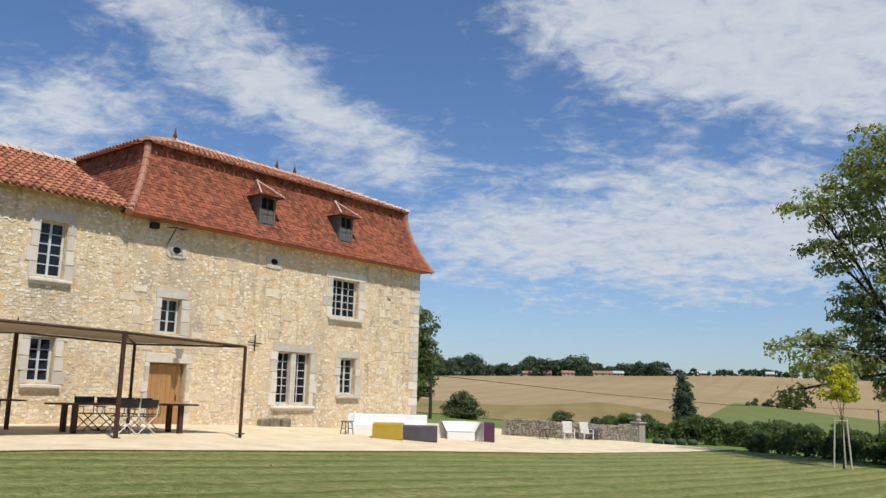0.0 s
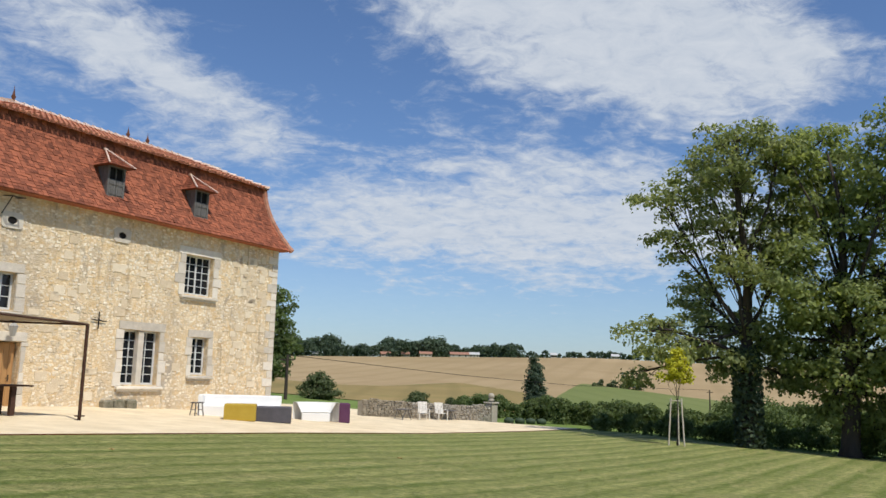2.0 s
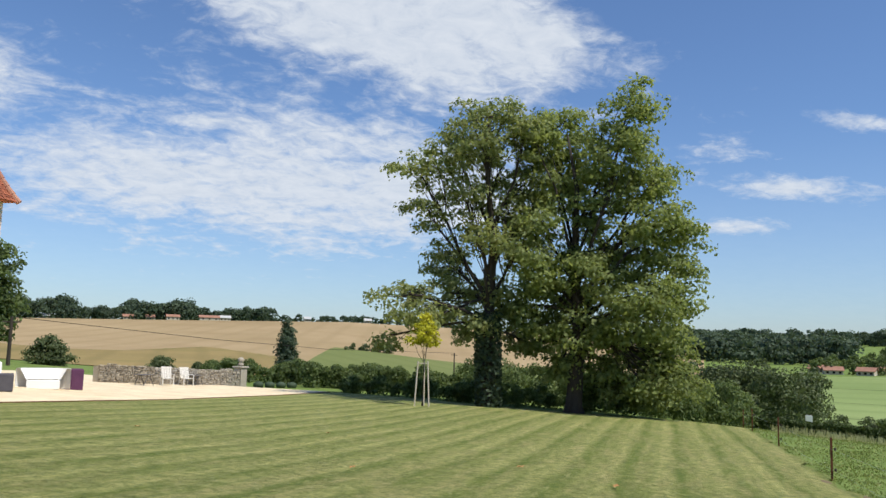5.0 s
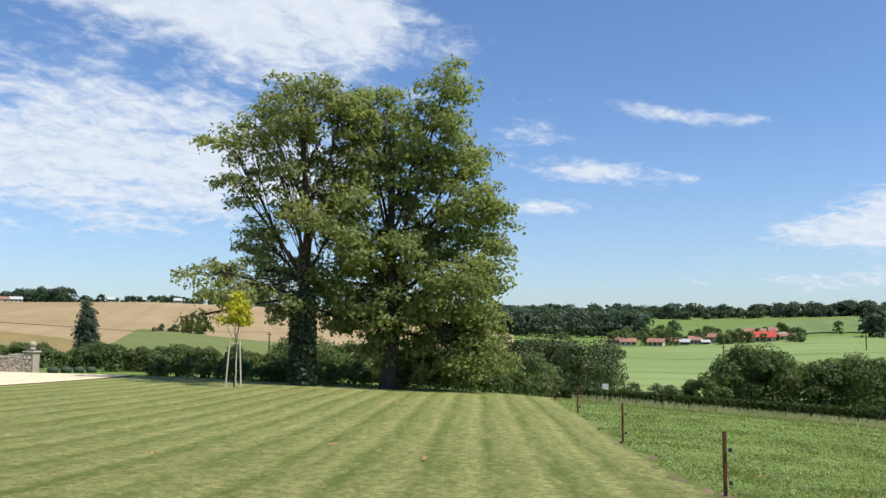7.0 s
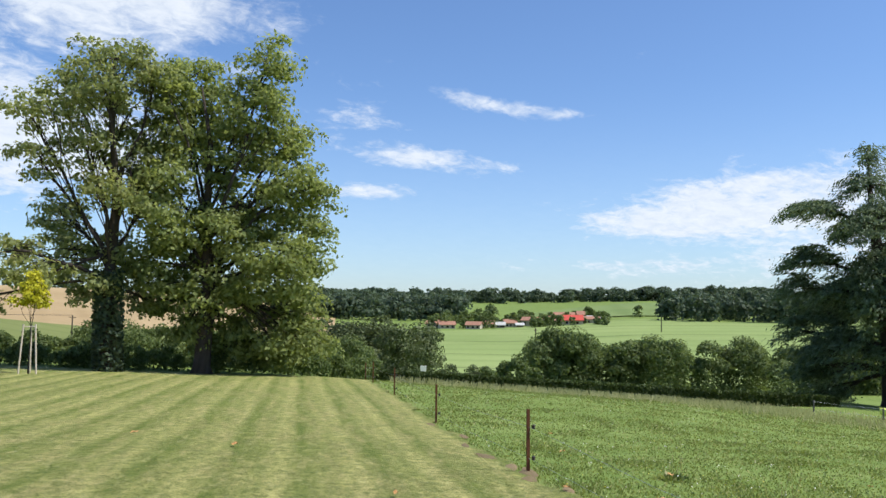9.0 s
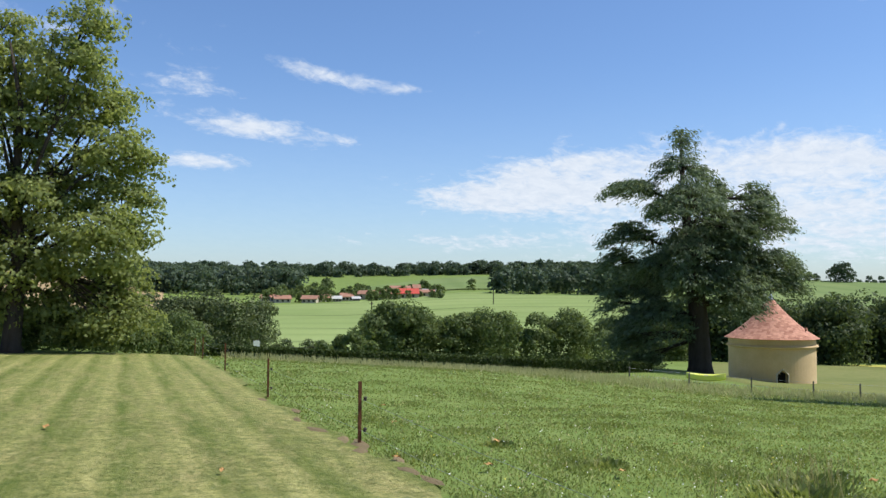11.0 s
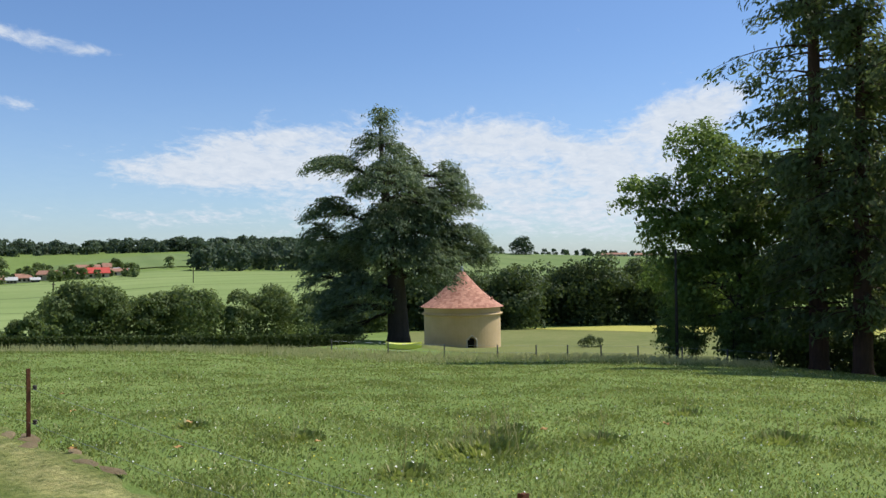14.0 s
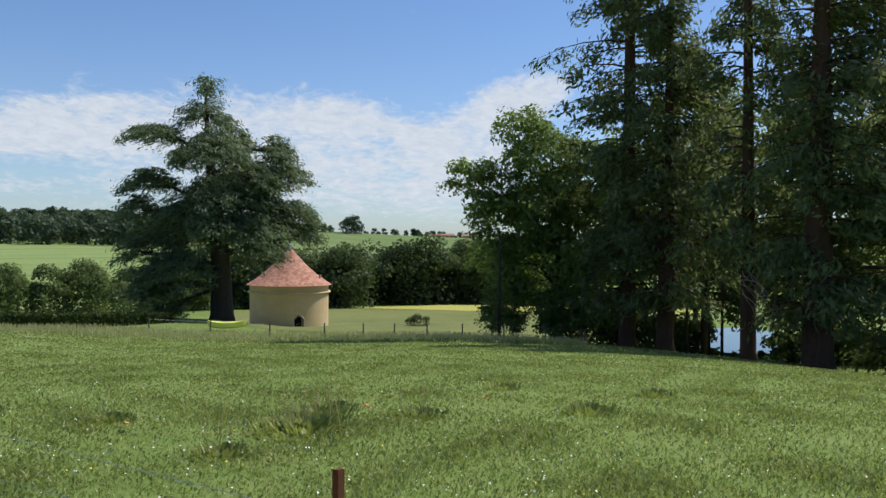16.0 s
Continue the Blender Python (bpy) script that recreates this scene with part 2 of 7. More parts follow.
def mat_field(name, a, b, az, period, dark=0.85, tram=None, c=None):
    """A far field with faint drilled rows and broad tone changes."""
    m = Nodes(name)
    p = m.pos((1, 1, 0), radians(az), local=False)
    sep = m.n("ShaderNodeSeparateXYZ")
    m.put(sep.inputs[0], p)
    big = m.noise(p, 0.008, 4, 0.6)
    col = m.mix(m.rng(big, 0.35, 0.65), a, b)
    row = m.math("SINE", m.math("MULTIPLY", sep.outputs[0], 2 * math.pi / period))
    col = m.mix(m.rng(row, 0.2, 1.0, 0, 0.5), col, tuple(v * dark for v in a))
    if c:
        col = m.mix(m.rng(m.noise(p, 0.02, 5, 0.65), 0.5, 0.72, 0, 0.6), col, c)
    if tram:
        bend = m.math("ADD", sep.outputs[0], m.math("MULTIPLY", m.noise(p, 0.006, 2), 60.0))
        line_ = m.math("SINE", m.math("MULTIPLY", bend, 2 * math.pi / tram))
        col = m.mix(m.rng(line_, 0.985, 1.0, 0, 0.8), col, tuple(v * 0.45 for v in a))
    fine = m.noise(p, 0.5, 4, 0.7)
    col = m.mix(m.rng(fine, 0.4, 0.7, 0, 0.25), col, tuple(v * 0.7 for v in a))
    return m.done(m.bsdf(col, 0.95, 0, None, spec=0.05))


def mat_glass():
    m = Nodes("window_glass")
    return m.done(m.bsdf((0.012, 0.014, 0.017), 0.06, 0, spec=0.35))


STONE = mat_stone_wall()
LIMESTONE = mat_plain("dressed_limestone", (0.42, 0.37, 0.30), (0.84, 0.77, 0.65), 4.5, 0.88, strength=0.5, fine=35, per="object", dist=0.02)
CREAMBLOCK = mat_plain("cream_block", (0.52, 0.40, 0.25), (0.84, 0.74, 0.56), 4.0, 0.9, strength=0.5, fine=35, per="object", dist=0.02)
RUBBLE = mat_plain("rubble_stone", (0.46, 0.33, 0.17), (0.96, 0.89, 0.74), 0.7, 0.9, strength=0.5, fine=45, per="island", dist=0.02)
DRYSTONE = mat_plain("dry_stone", (0.22, 0.19, 0.15), (0.52, 0.47, 0.38), 5.0, 0.92, strength=0.6, fine=40, per="island", dist=0.02)
MOSSY = mat_plain("mossy_stone", (0.05, 0.055, 0.025), (0.34, 0.30, 0.22), 5.0, 0.95, strength=0.6, fine=40, dist=0.02)
TILE = mat_plain("flat_roof_tile", (0.070, 0.022, 0.013), (0.44, 0.140, 0.070), 1.1, 0.85, strength=0.35, fine=30, per="island")
TILE_OB = mat_plain("flat_roof_tile_single", (0.070, 0.022, 0.013), (0.44, 0.140, 0.070), 1.1, 0.85, strength=0.35, fine=30, per="object")
CANAL = mat_plain("canal_roof_tile", (0.20, 0.065, 0.040), (0.62, 0.27, 0.15), 1.5, 0.85, strength=0.35, fine=25, per="island")
RIDGE = mat_plain("lime_ridge_tile", (0.52, 0.33, 0.24), (0.72, 0.60, 0.50), 2.0, 0.85, strength=0.35, fine=25, per="island")
DOVETILE = mat_plain("dovecote_tile", (0.26, 0.10, 0.065), (0.66, 0.36, 0.25), 1.2, 0.88, strength=0.35, fine=20, per="island")
RENDER = mat_plain("lime_plaster", (0.54, 0.385, 0.20), (0.70, 0.53, 0.31), 0.8, 0.92, strength=0.3, fine=14)
OAK = mat_plain("oak_door", (0.33, 0.17, 0.065), (0.47, 0.27, 0.11), 3.0, 0.6, strength=0.25, fine=30, stretch=(3, 3, 0.5))
GREYWOOD = mat_plain("weathered_wood", (0.075, 0.068, 0.062), (0.19, 0.178, 0.165), 4.0, 0.85, strength=0.4, fine=40, stretch=(4, 4, 0.5))
PALEWOOD = mat_plain("pale_wood", (0.42, 0.36, 0.27), (0.62, 0.56, 0.46), 4.0, 0.75, strength=0.3, fine=40, stretch=(4, 4, 0.6))
TEAK = mat_plain("silvered_teak", (0.55, 0.52, 0.46), (0.75, 0.72, 0.66), 4.0, 0.8, strength=0.3, fine=40)
WHITE = mat_plain("white_paint", (0.74, 0.73, 0.70), (0.84, 0.83, 0.80), 1.5, 0.55, strength=0.1, fine=30)
FRAMEP = mat_plain("grey_white_paint", (0.52, 0.53, 0.52), (0.64, 0.65, 0.63), 3.0, 0.6, strength=0.15, fine=30)
CORTEN = mat_plain("brown_steel", (0.050, 0.026, 0.018), (0.11, 0.055, 0.035), 4.0, 0.7, 0.3, 0.2, 40)
RUST = mat_plain("rusty_steel", (0.085, 0.030, 0.014), (0.17, 0.065, 0.030), 6.0, 0.85, 0.1, 0.4, 60)
IRON = mat_plain("wrought_iron", (0.025, 0.022, 0.02), (0.06, 0.05, 0.045), 6.0, 0.6, 0.6, 0.2, 40)
ZINC = mat_plain("zinc", (0.30, 0.34, 0.36), (0.42, 0.46, 0.48), 3.0, 0.45, 0.7, 0.1, 30)
CANVAS = mat_plain("taupe_canvas", (0.27, 0.225, 0.17), (0.36, 0.30, 0.235), 2.0, 0.9, strength=0.15, fine=60)
DARKCLOTH = mat_plain("dark_canvas", (0.035, 0.032, 0.030), (0.07, 0.064, 0.06), 3.0, 0.9, strength=0.2, fine=60)
OCHRE = mat_plain("ochre_fabric", (0.34, 0.23, 0.025), (0.44, 0.31, 0.045), 3.0, 0.8, strength=0.15, fine=60)
CHARCOAL = mat_plain("charcoal_fabric", (0.055, 0.052, 0.060), (0.10, 0.095, 0.105), 3.0, 0.85, strength=0.15, fine=60)
PLUM = mat_plain("plum_fabric", (0.075, 0.025, 0.060), (0.12, 0.045, 0.095), 3.0, 0.85, strength=0.15, fine=60)
GRAVEL = mat_plain("pale_gravel", (0.58, 0.46, 0.28), (0.90, 0.76, 0.53), 0.9, 0.95, strength=0.8, fine=38, dist=0.03)
PATH = mat_plain("pale_track", (0.34, 0.30, 0.20), (0.48, 0.43, 0.31), 0.3, 0.95, strength=0.4, fine=8)
LAWN = mat_lawn()
MEADOW = mat_grass("meadow_turf", (0.130, 0.196, 0.044), (0.178, 0.248, 0.066), (0.26, 0.31, 0.10))
PASTURE = mat_grass("pasture", (0.135, 0.165, 0.046), (0.185, 0.205, 0.066), (0.28, 0.26, 0.11), 0.05, 0.5, 4.0)
YELLOW = mat_grass("yellow_crop", (0.36, 0.36, 0.075), (0.46, 0.43, 0.11), (0.30, 0.34, 0.09), 0.05, 0.5, 4.0)
WHEAT = mat_field("ripe_field", (0.31, 0.23, 0.122), (0.395, 0.295, 0.166), 25, 17, 0.96, c=(0.27, 0.19, 0.10))
STUBBLE = mat_field("rough_fallow", (0.23, 0.18, 0.075), (0.32, 0.235, 0.10), 10, 14, 0.9, c=(0.14, 0.15, 0.048))
GREEN1 = mat_field("young_crop", (0.185, 0.250, 0.085), (0.235, 0.300, 0.110), -40, 24, 0.9, 62, c=(0.27, 0.32, 0.13))
GREEN2 = mat_field("green_slope", (0.140, 0.200, 0.070), (0.180, 0.235, 0.090), 60, 26, 0.9, c=(0.21, 0.245, 0.10))
GREEN3 = mat_field("hay_meadow", (0.145, 0.175, 0.058), (0.185, 0.21, 0.075), 5, 12, 0.95)
BARK = mat_plain("tree_bark", (0.030, 0.024, 0.018), (0.075, 0.060, 0.047), 3.0, 0.95, strength=0.8, fine=22, dist=0.05, stretch=(1.5, 1.5, 0.3))
REDBARK = mat_plain("conifer_bark", (0.045, 0.026, 0.018), (0.115, 0.066, 0.044), 3.0, 0.95, strength=0.8, fine=22, dist=0.05, stretch=(1.5, 1.5, 0.3))
DEADWOOD = mat_plain("dead_twigs", (0.22, 0.19, 0.16), (0.34, 0.30, 0.25), 3.0, 0.95)
GLASS = mat_glass()
# near-black colour stands in for the shade inside rooms and openings
DARK = mat_plain("unlit_interior_black", (0.006, 0.005, 0.005), (0.012, 0.01, 0.01), 2.0, 0.95, strength=0.05)
L_ASH = mat_leaf("broad_leaf", (0.165, 0.200, 0.075), (0.385, 0.425, 0.175), 0.52, (0.40, 0.40, 0.17))
L_ASH2 = mat_leaf("broad_leaf_fresh", (0.150, 0.192, 0.062), (0.355, 0.405, 0.145), 0.52)
L_YELLOW = mat_leaf("golden_leaf", (0.40, 0.40, 0.025), (0.66, 0.62, 0.06), 0.35)
L_PLANE = mat_leaf("plane_leaf", (0.092, 0.150, 0.042), (0.220, 0.305, 0.092), 0.45)
L_CEDAR = mat_leaf("cedar_needles", (0.062, 0.100, 0.056), (0.210, 0.270, 0.150), 0.34)
L_FIR = mat_leaf("fir_needles", (0.068, 0.100, 0.044), (0.195, 0.240, 0.100), 0.42)
L_HEDGE = mat_leaf("hedge_leaf", (0.035, 0.060, 0.014), (0.085, 0.120, 0.034), 0.25)
L_WOOD = mat_leaf("woodland_leaf", (0.078, 0.120, 0.042), (0.185, 0.238, 0.085), 0.44)
L_WOODE = mat_leaf("wood_edge_leaf", (0.048, 0.078, 0.029), (0.112, 0.152, 0.055), 0.38)
# bluer and lifted: distance haze of the far woods mixed into the green
L_WOODD = mat_leaf("hazed_dark_leaf", (0.052, 0.082, 0.054), (0.105, 0.148, 0.080), 0.3)
L_SHRUB = mat_leaf("stream_shrub_leaf", (0.070, 0.100, 0.040), (0.155, 0.190, 0.085), 0.32)
L_BLADE = mat_leaf("grass_blade", (0.130, 0.182, 0.043), (0.275, 0.320, 0.103), 0.42, (0.50, 0.47, 0.23), 0.9, 0.5)
L_STRAW = mat_leaf("seed_head", (0.36, 0.34, 0.15), (0.58, 0.54, 0.32), 0.45)
FLOWER = mat_plain("white_flower", (0.75, 0.75, 0.70), (0.85, 0.84, 0.75), 3.0, 0.7)
FLOWERY = mat_plain("yellow_flower", (0.65, 0.55, 0.05), (0.75, 0.65, 0.10), 3.0, 0.7)
DRYLEAF = mat_plain("dead_leaf", (0.33, 0.16, 0.05), (0.55, 0.34, 0.14), 9.0, 0.8, per="object")


# ---- builders ----
class B:
    """Collects vertices and faces of one mesh."""

    def __init__(self):
        self.v, self.f = [], []

    def add(self, verts, faces):
        k = len(self.v)
        self.v += [tuple(p) for p in verts]
        self.f += [tuple(i + k for i in f) for f in faces]
        return self

    def box(self, x0, x1, y0, y1, z0, z1, m=None, bevel=0.0):
        if bevel:
            b = bevel
            pts, faces = [], []
            for z, i in ((z0, b), (z0 + b, 0), (z1 - b, 0), (z1, b)):
                pts += [(x0 + i, y0 + i, z), (x1 - i, y0 + i, z), (x1 - i, y1 - i, z), (x0 + i, y1 - i, z)]
            faces = [(3, 2, 1, 0), (12, 13, 14, 15)]
            for r in range(3):
                for c in range(4):
                    faces.append((4 * r + c, 4 * r + (c + 1) % 4, 4 * r + 4 + (c + 1) % 4, 4 * r + 4 + c))
        else:
            pts = [(x0, y0, z0), (x1, y0, z0), (x1, y1, z0), (x0, y1, z0), (x0, y0, z1), (x1, y0, z1), (x1, y1, z1), (x0, y1, z1)]
            faces = [(3, 2, 1, 0), (4, 5, 6, 7), (0, 1, 5, 4), (1, 2, 6, 5), (2, 3, 7, 6), (3, 0, 4, 7)]
        if m is not None:
            pts = [m @ Vector(p) for p in pts]
        return self.add(pts, faces)

    def tube(self, path, radii, sides=8, cap=True):
        path = [Vector(p) for p in path]
        k = len(self.v)
        prev = None
        for i, p in enumerate(path):
            t = (path[min(i + 1, len(path) - 1)] - path[max(i - 1, 0)])
            t = t.normalized() if t.length > 1e-6 else Vector((0, 0, 1))
            a = Vector((1, 0, 0)) if prev is None and abs(t.x) < 0.9 else (prev or Vector((0, 1, 0)))
            a = (a - t * a.dot(t)).normalized()
            prev = a
            b = t.cross(a)
            r = radii[i] if isinstance(radii, (list, tuple)) else radii
            for j in range(sides):
                w = 2 * math.pi * j / sides
                self.v.append(tuple(p + (a * math.cos(w) + b * math.sin(w)) * r))
        for i in range(len(path) - 1):
            for j in range(sides):
                q = (j + 1) % sides
                self.f.append((k + i * sides + j, k + i * sides + q, k + (i + 1) * sides + q, k + (i + 1) * sides + j))
        if cap:
            self.f.append(tuple(k + j for j in reversed(range(sides))))
            self.f.append(tuple(k + (len(path) - 1) * sides + j for j in range(sides)))
        return self

    def lathe(self, prof, sides=24, cx=0, cy=0):
        k = len(self.v)
        for r, z in prof:
            for j in range(sides):
                w = 2 * math.pi * j / sides
                self.v.append((cx + r * math.cos(w), cy + r * math.sin(w), z))
        for i in range(len(prof) - 1):
            for j in range(sides):
                q = (j + 1) % sides
                self.f.append((k + i * sides + j, k + i * sides + q, k + (i + 1) * sides + q, k + (i + 1) * sides + j))
        self.f.append(tuple(k + j for j in reversed(range(sides))))
        self.f.append(tuple(k + (len(prof) - 1) * sides + j for j in range(sides)))
        return self

    def mesh(self, name, mat, smooth=False):
        me = bpy.data.meshes.new(name)
        me.from_pydata(self.v, [], self.f)
        me.materials.append(mat)
        if smooth:
            me.polygons.foreach_set("use_smooth", [True] * len(me.polygons))
        me.update()
        return me


def quads_mesh(name, verts, mat):
    """A mesh of loose quads out of an array (n, 4, 3)."""
    n = len(verts)
    me = bpy.data.meshes.new(name)
    me.vertices.add(4 * n)
    me.vertices.foreach_set("co", np.asarray(verts, dtype=np.float32).ravel())
    me.loops.add(4 * n)
    me.loops.foreach_set("vertex_index", np.arange(4 * n, dtype=np.int32))
    me.polygons.add(n)
    me.polygons.foreach_set("loop_start", np.arange(0, 4 * n, 4, dtype=np.int32))
    me.materials.append(mat)
    me.update(calc_edges=True)
    return me


def part(name, b, mat, parent, label="", smooth=False, at=None):
    me = b.mesh(name, mat, smooth) if isinstance(b, B) else b
    ob = new(name, me)
    ob.parent = parent
    if at is not None:
        ob.matrix_basis = at
    if label:
        ob["label"] = label
    return ob


def thing(name, m, label, category, group="", kind=""):
    ob = new(name)
    ob.empty_display_size = 0.2
    ob.matrix_basis = m
    return tagged(ob, label, category, group, kind)


def solid(name, b, mat, m, label, category, group="", kind="", smooth=False):
    ob = new(name, b.mesh(name, mat, smooth) if isinstance(b, B) else b)
    ob.matrix_basis = m
    return tagged(ob, label, category, group, kind)


rng = np.random.default_rng(7)

# ---- terrain ----
XA = [-80, -30, -7, 0, 5, 11, 20, 29, 40, 50, 60, 70, 95]
ZA = [2.3, 1.7, 1.09, 0.65, 0.29, -0.03, -0.37, -0.8, -1.9, -2.9, -3.7, -4.8, -6.6]
XB = [-80, -30, -7, 0, 5, 11, 15, 20, 27, 35, 43, 50, 60, 75, 95]
ZB = [2.3, 1.7, 1.15, 0.75, 0.4, 0.05, -0.25, -0.62, -1.2, -1.95, -2.7, -3.35, -4.3, -5.4, -6.7]
FAR_D = [70, 95, 140, 220, 350, 600, 850, 1500, 4200]
FAR_AZ = [-180, -40, 0, 12, 20, 30, 46, 56, 64, 72, 86, 95, 125, 180]
FAR_EL = [
    (-1, -1, -1, -0.5, 0.3, 1, 0.8), (-1, -1, -1, -0.5, 0.3, 1, 0.8), (-1.5, -1.9, -2.4, -1.5, -0.3, 1.2, 0.9), (-2.0, -2.5, -2.8, -1.6, -0.3, 1.45, 1.1), (-2.4, -3.0, -3.0, -1.7, -0.4, 1.6, 1.2), (-3.2, -3.6, -3.3, -2.2, -0.9, 1.3, 1.1), (-4.3, -4.5, -4.2, -2.8, -1.3, 0.2, 0.95), (-4.9, -4.9, -4.4, -2.9, -1.15, 0.1, 1.0), (-5.1, -5.1, -4.5, -2.6, -0.9, 0.6, 1.1), (-5.2, -5.2, -4.5, -2.5, -0.9, 0.5, 1.2), (-5.4, -5.3, -4.4, -2.7, -1.1, 0.68, 0.5), (-5.5, -5.3, -4.3, -2.7, -1.1, 0.3, 0.2), (-5.6, -5.2, -4.3, -2.7, -1.0, 0.3, 0.2), (-3, -2.5, -2, -1, 0, 0.6, 0.4),
]
FAR_EL = [(*r, r[6] * 0.45, 0.1) for r in FAR_EL]


def terrain(x, y):
    """Height of the ground, for arrays or numbers."""
    x, y = np.asarray(x, float), np.asarray(y, float)
    a, b = np.interp(x, XA, ZA), np.interp(x, XB, ZB)
    w = np.clip((y - 6) / 12, 0, 1)
    w = w * w * (3 - 2 * w)
    z = a * w + b * (1 - w)
    z = z - np.minimum(0.004 * np.maximum(0, -y - 2) ** 2, 1.6)
    z = z + 0.75 * np.exp(-((x - 61) ** 2 + (y - 12) ** 2) / 60)
    d = np.hypot(x, y) + 1e-6
    az = np.degrees(np.arctan2(x, y))
    ld = np.log(np.clip(d, 70, 4200))
    e = np.zeros_like(d)
    cols = [np.interp(az, FAR_AZ, [row[i] for row in FAR_EL]) for i in range(len(FAR_D))]
    for i in range(len(FAR_D) - 1):
        l0, l1 = math.log(FAR_D[i]), math.log(FAR_D[i + 1])
        t = np.clip((ld - l0) / (l1 - l0), 0, 1)
        e = np.where((ld >= l0) & (ld <= l1), cols[i] * (1 - t) + cols[i + 1] * t, e)
    zf = 2.4 + d * np.tan(np.radians(e))
    u = np.clip((d - 62) / 50, 0, 1)
    u = u * u * (3 - 2 * u)
    return z * (1 - u) + zf * u


def ground_z(x, y):
    return float(terrain(x, y))


def polar(az, d):
    return d * math.sin(radians(az)), d * math.cos(radians(az))


def spot(az, d, dz=0.0, rz=0.0):
    """A pose on the ground, by azimuth and distance from the start."""
    x, y = polar(az, d)
    return pose(x, y, ground_z(x, y) + dz, 0, 0, rz)


def sheet(name, px, py, mat, label, category, lift):
    """A sheet on the ground from arrays px, py (rows, columns)."""
    pz = terrain(px, py) + lift
    r, c = px.shape
    me = bpy.data.meshes.new(name)
    verts = np.stack([px, py, pz], -1).reshape(-1, 3)
    idx = np.arange(r * c).reshape(r, c)
    faces = np.stack([idx[:-1, :-1], idx[:-1, 1:], idx[1:, 1:], idx[1:, :-1]], -1).reshape(-1, 4)
    me.from_pydata(verts.tolist(), [], faces.tolist())
    me.materials.append(mat)
    me.polygons.foreach_set("use_smooth", [True] * len(me.polygons))
    if me.polygons[0].normal.z < 0:
        me.flip_normals()
    me.update()
    return tagged(new(name, me), label, category, kind="structure")


azs = np.concatenate([np.arange(-180, -40, 4.0), np.arange(-40, 130, 0.6), np.arange(130, 180.1, 4.0)])
ds = np.concatenate([np.linspace(0.5, 30, 34), np.geomspace(31, 110, 60), np.geomspace(114, 900, 70), np.geomspace(950, 4200, 12)])
A_, D_ = np.meshgrid(np.radians(azs), ds)
sheet("ground", D_ * np.sin(A_), D_ * np.cos(A_), MEADOW, "rough green meadow and valley ground sloping away", "ground", 0.0)

# lawn and fence run along F, with q to its left
F, Q = np.array((0.665, 0.747)), np.array((-0.747, 0.665))
LAWN_Q = -3.42


def fence_at(s, q):
    return float(s * F[0] + q * Q[0]), float(s * F[1] + q * Q[1])


def patch(name, s0, s1, q0, q1, ns, nq, mat, label, category, lift, warp=None):
    s, t = np.meshgrid(np.linspace(s0, s1, ns), np.linspace(0, 1, nq))
    lo = q0(s) if callable(q0) else q0
    hi = q1(s) if callable(q1) else q1
    if warp:
        s = warp(s, t)
    q = lo + (hi - lo) * t
    return sheet(name, s * F[0] + q * Q[0], s * F[1] + q * Q[1], mat, label, category, lift)


def lawn_object():
    """The lawn's own axes follow the mowing: x along the rows, y across."""
    s, t = np.meshgrid(np.linspace(-12, 1, 14).tolist() + np.linspace(2, 41.8, 120).tolist(), np.linspace(0, 1, 70))
    hi = 16.75 + (s - 6.5) * 0.0325
    s = s + np.where(s > 35, (s - 35) / 6.8 * (0.5 * np.sin(t * 9) + 2.2 * t * t), 0)
    lo = LAWN_Q + 0.12 * np.sin(s * 1.7) + 0.08 * np.sin(s * 4.1)
    q = lo + (hi - lo) * t
    px, py = s * F[0] + q * Q[0], s * F[1] + q * Q[1]
    ob = sheet("lawn", px, py, LAWN, "short mown lawn with pale and dark mowing stripes", "lawn", 0.05)
    turn = Matrix.Rotation(math.atan2(F[1], F[0]), 4, "Z")
    ob.data.transform(turn.inverted())
    ob.matrix_basis = turn
    return ob


lawn_object()

# ---- house frame: x along the front towards the valley, y into the house ----
HX, HY = Vector((0.6242, 0.7813, 0)), Vector((-0.7813, 0.6242, 0))
HOUSE = Matrix.Translation((-0.97, 36.99, 0.8)) @ Matrix(((HX.x, HY.x, 0, 0), (HX.y, HY.y, 0, 0), (0, 0, 1, 0), (0, 0, 0, 1)))


def on_terrace(x, y, rz=0.0, lift=0.07):
    p = HOUSE @ Vector((x, y, 0))
    return Matrix.Translation((p.x, p.y, ground_z(p.x, p.y) + lift)) @ Matrix.Rotation(math.atan2(HX.y, HX.x) + radians(rz), 4, "Z")


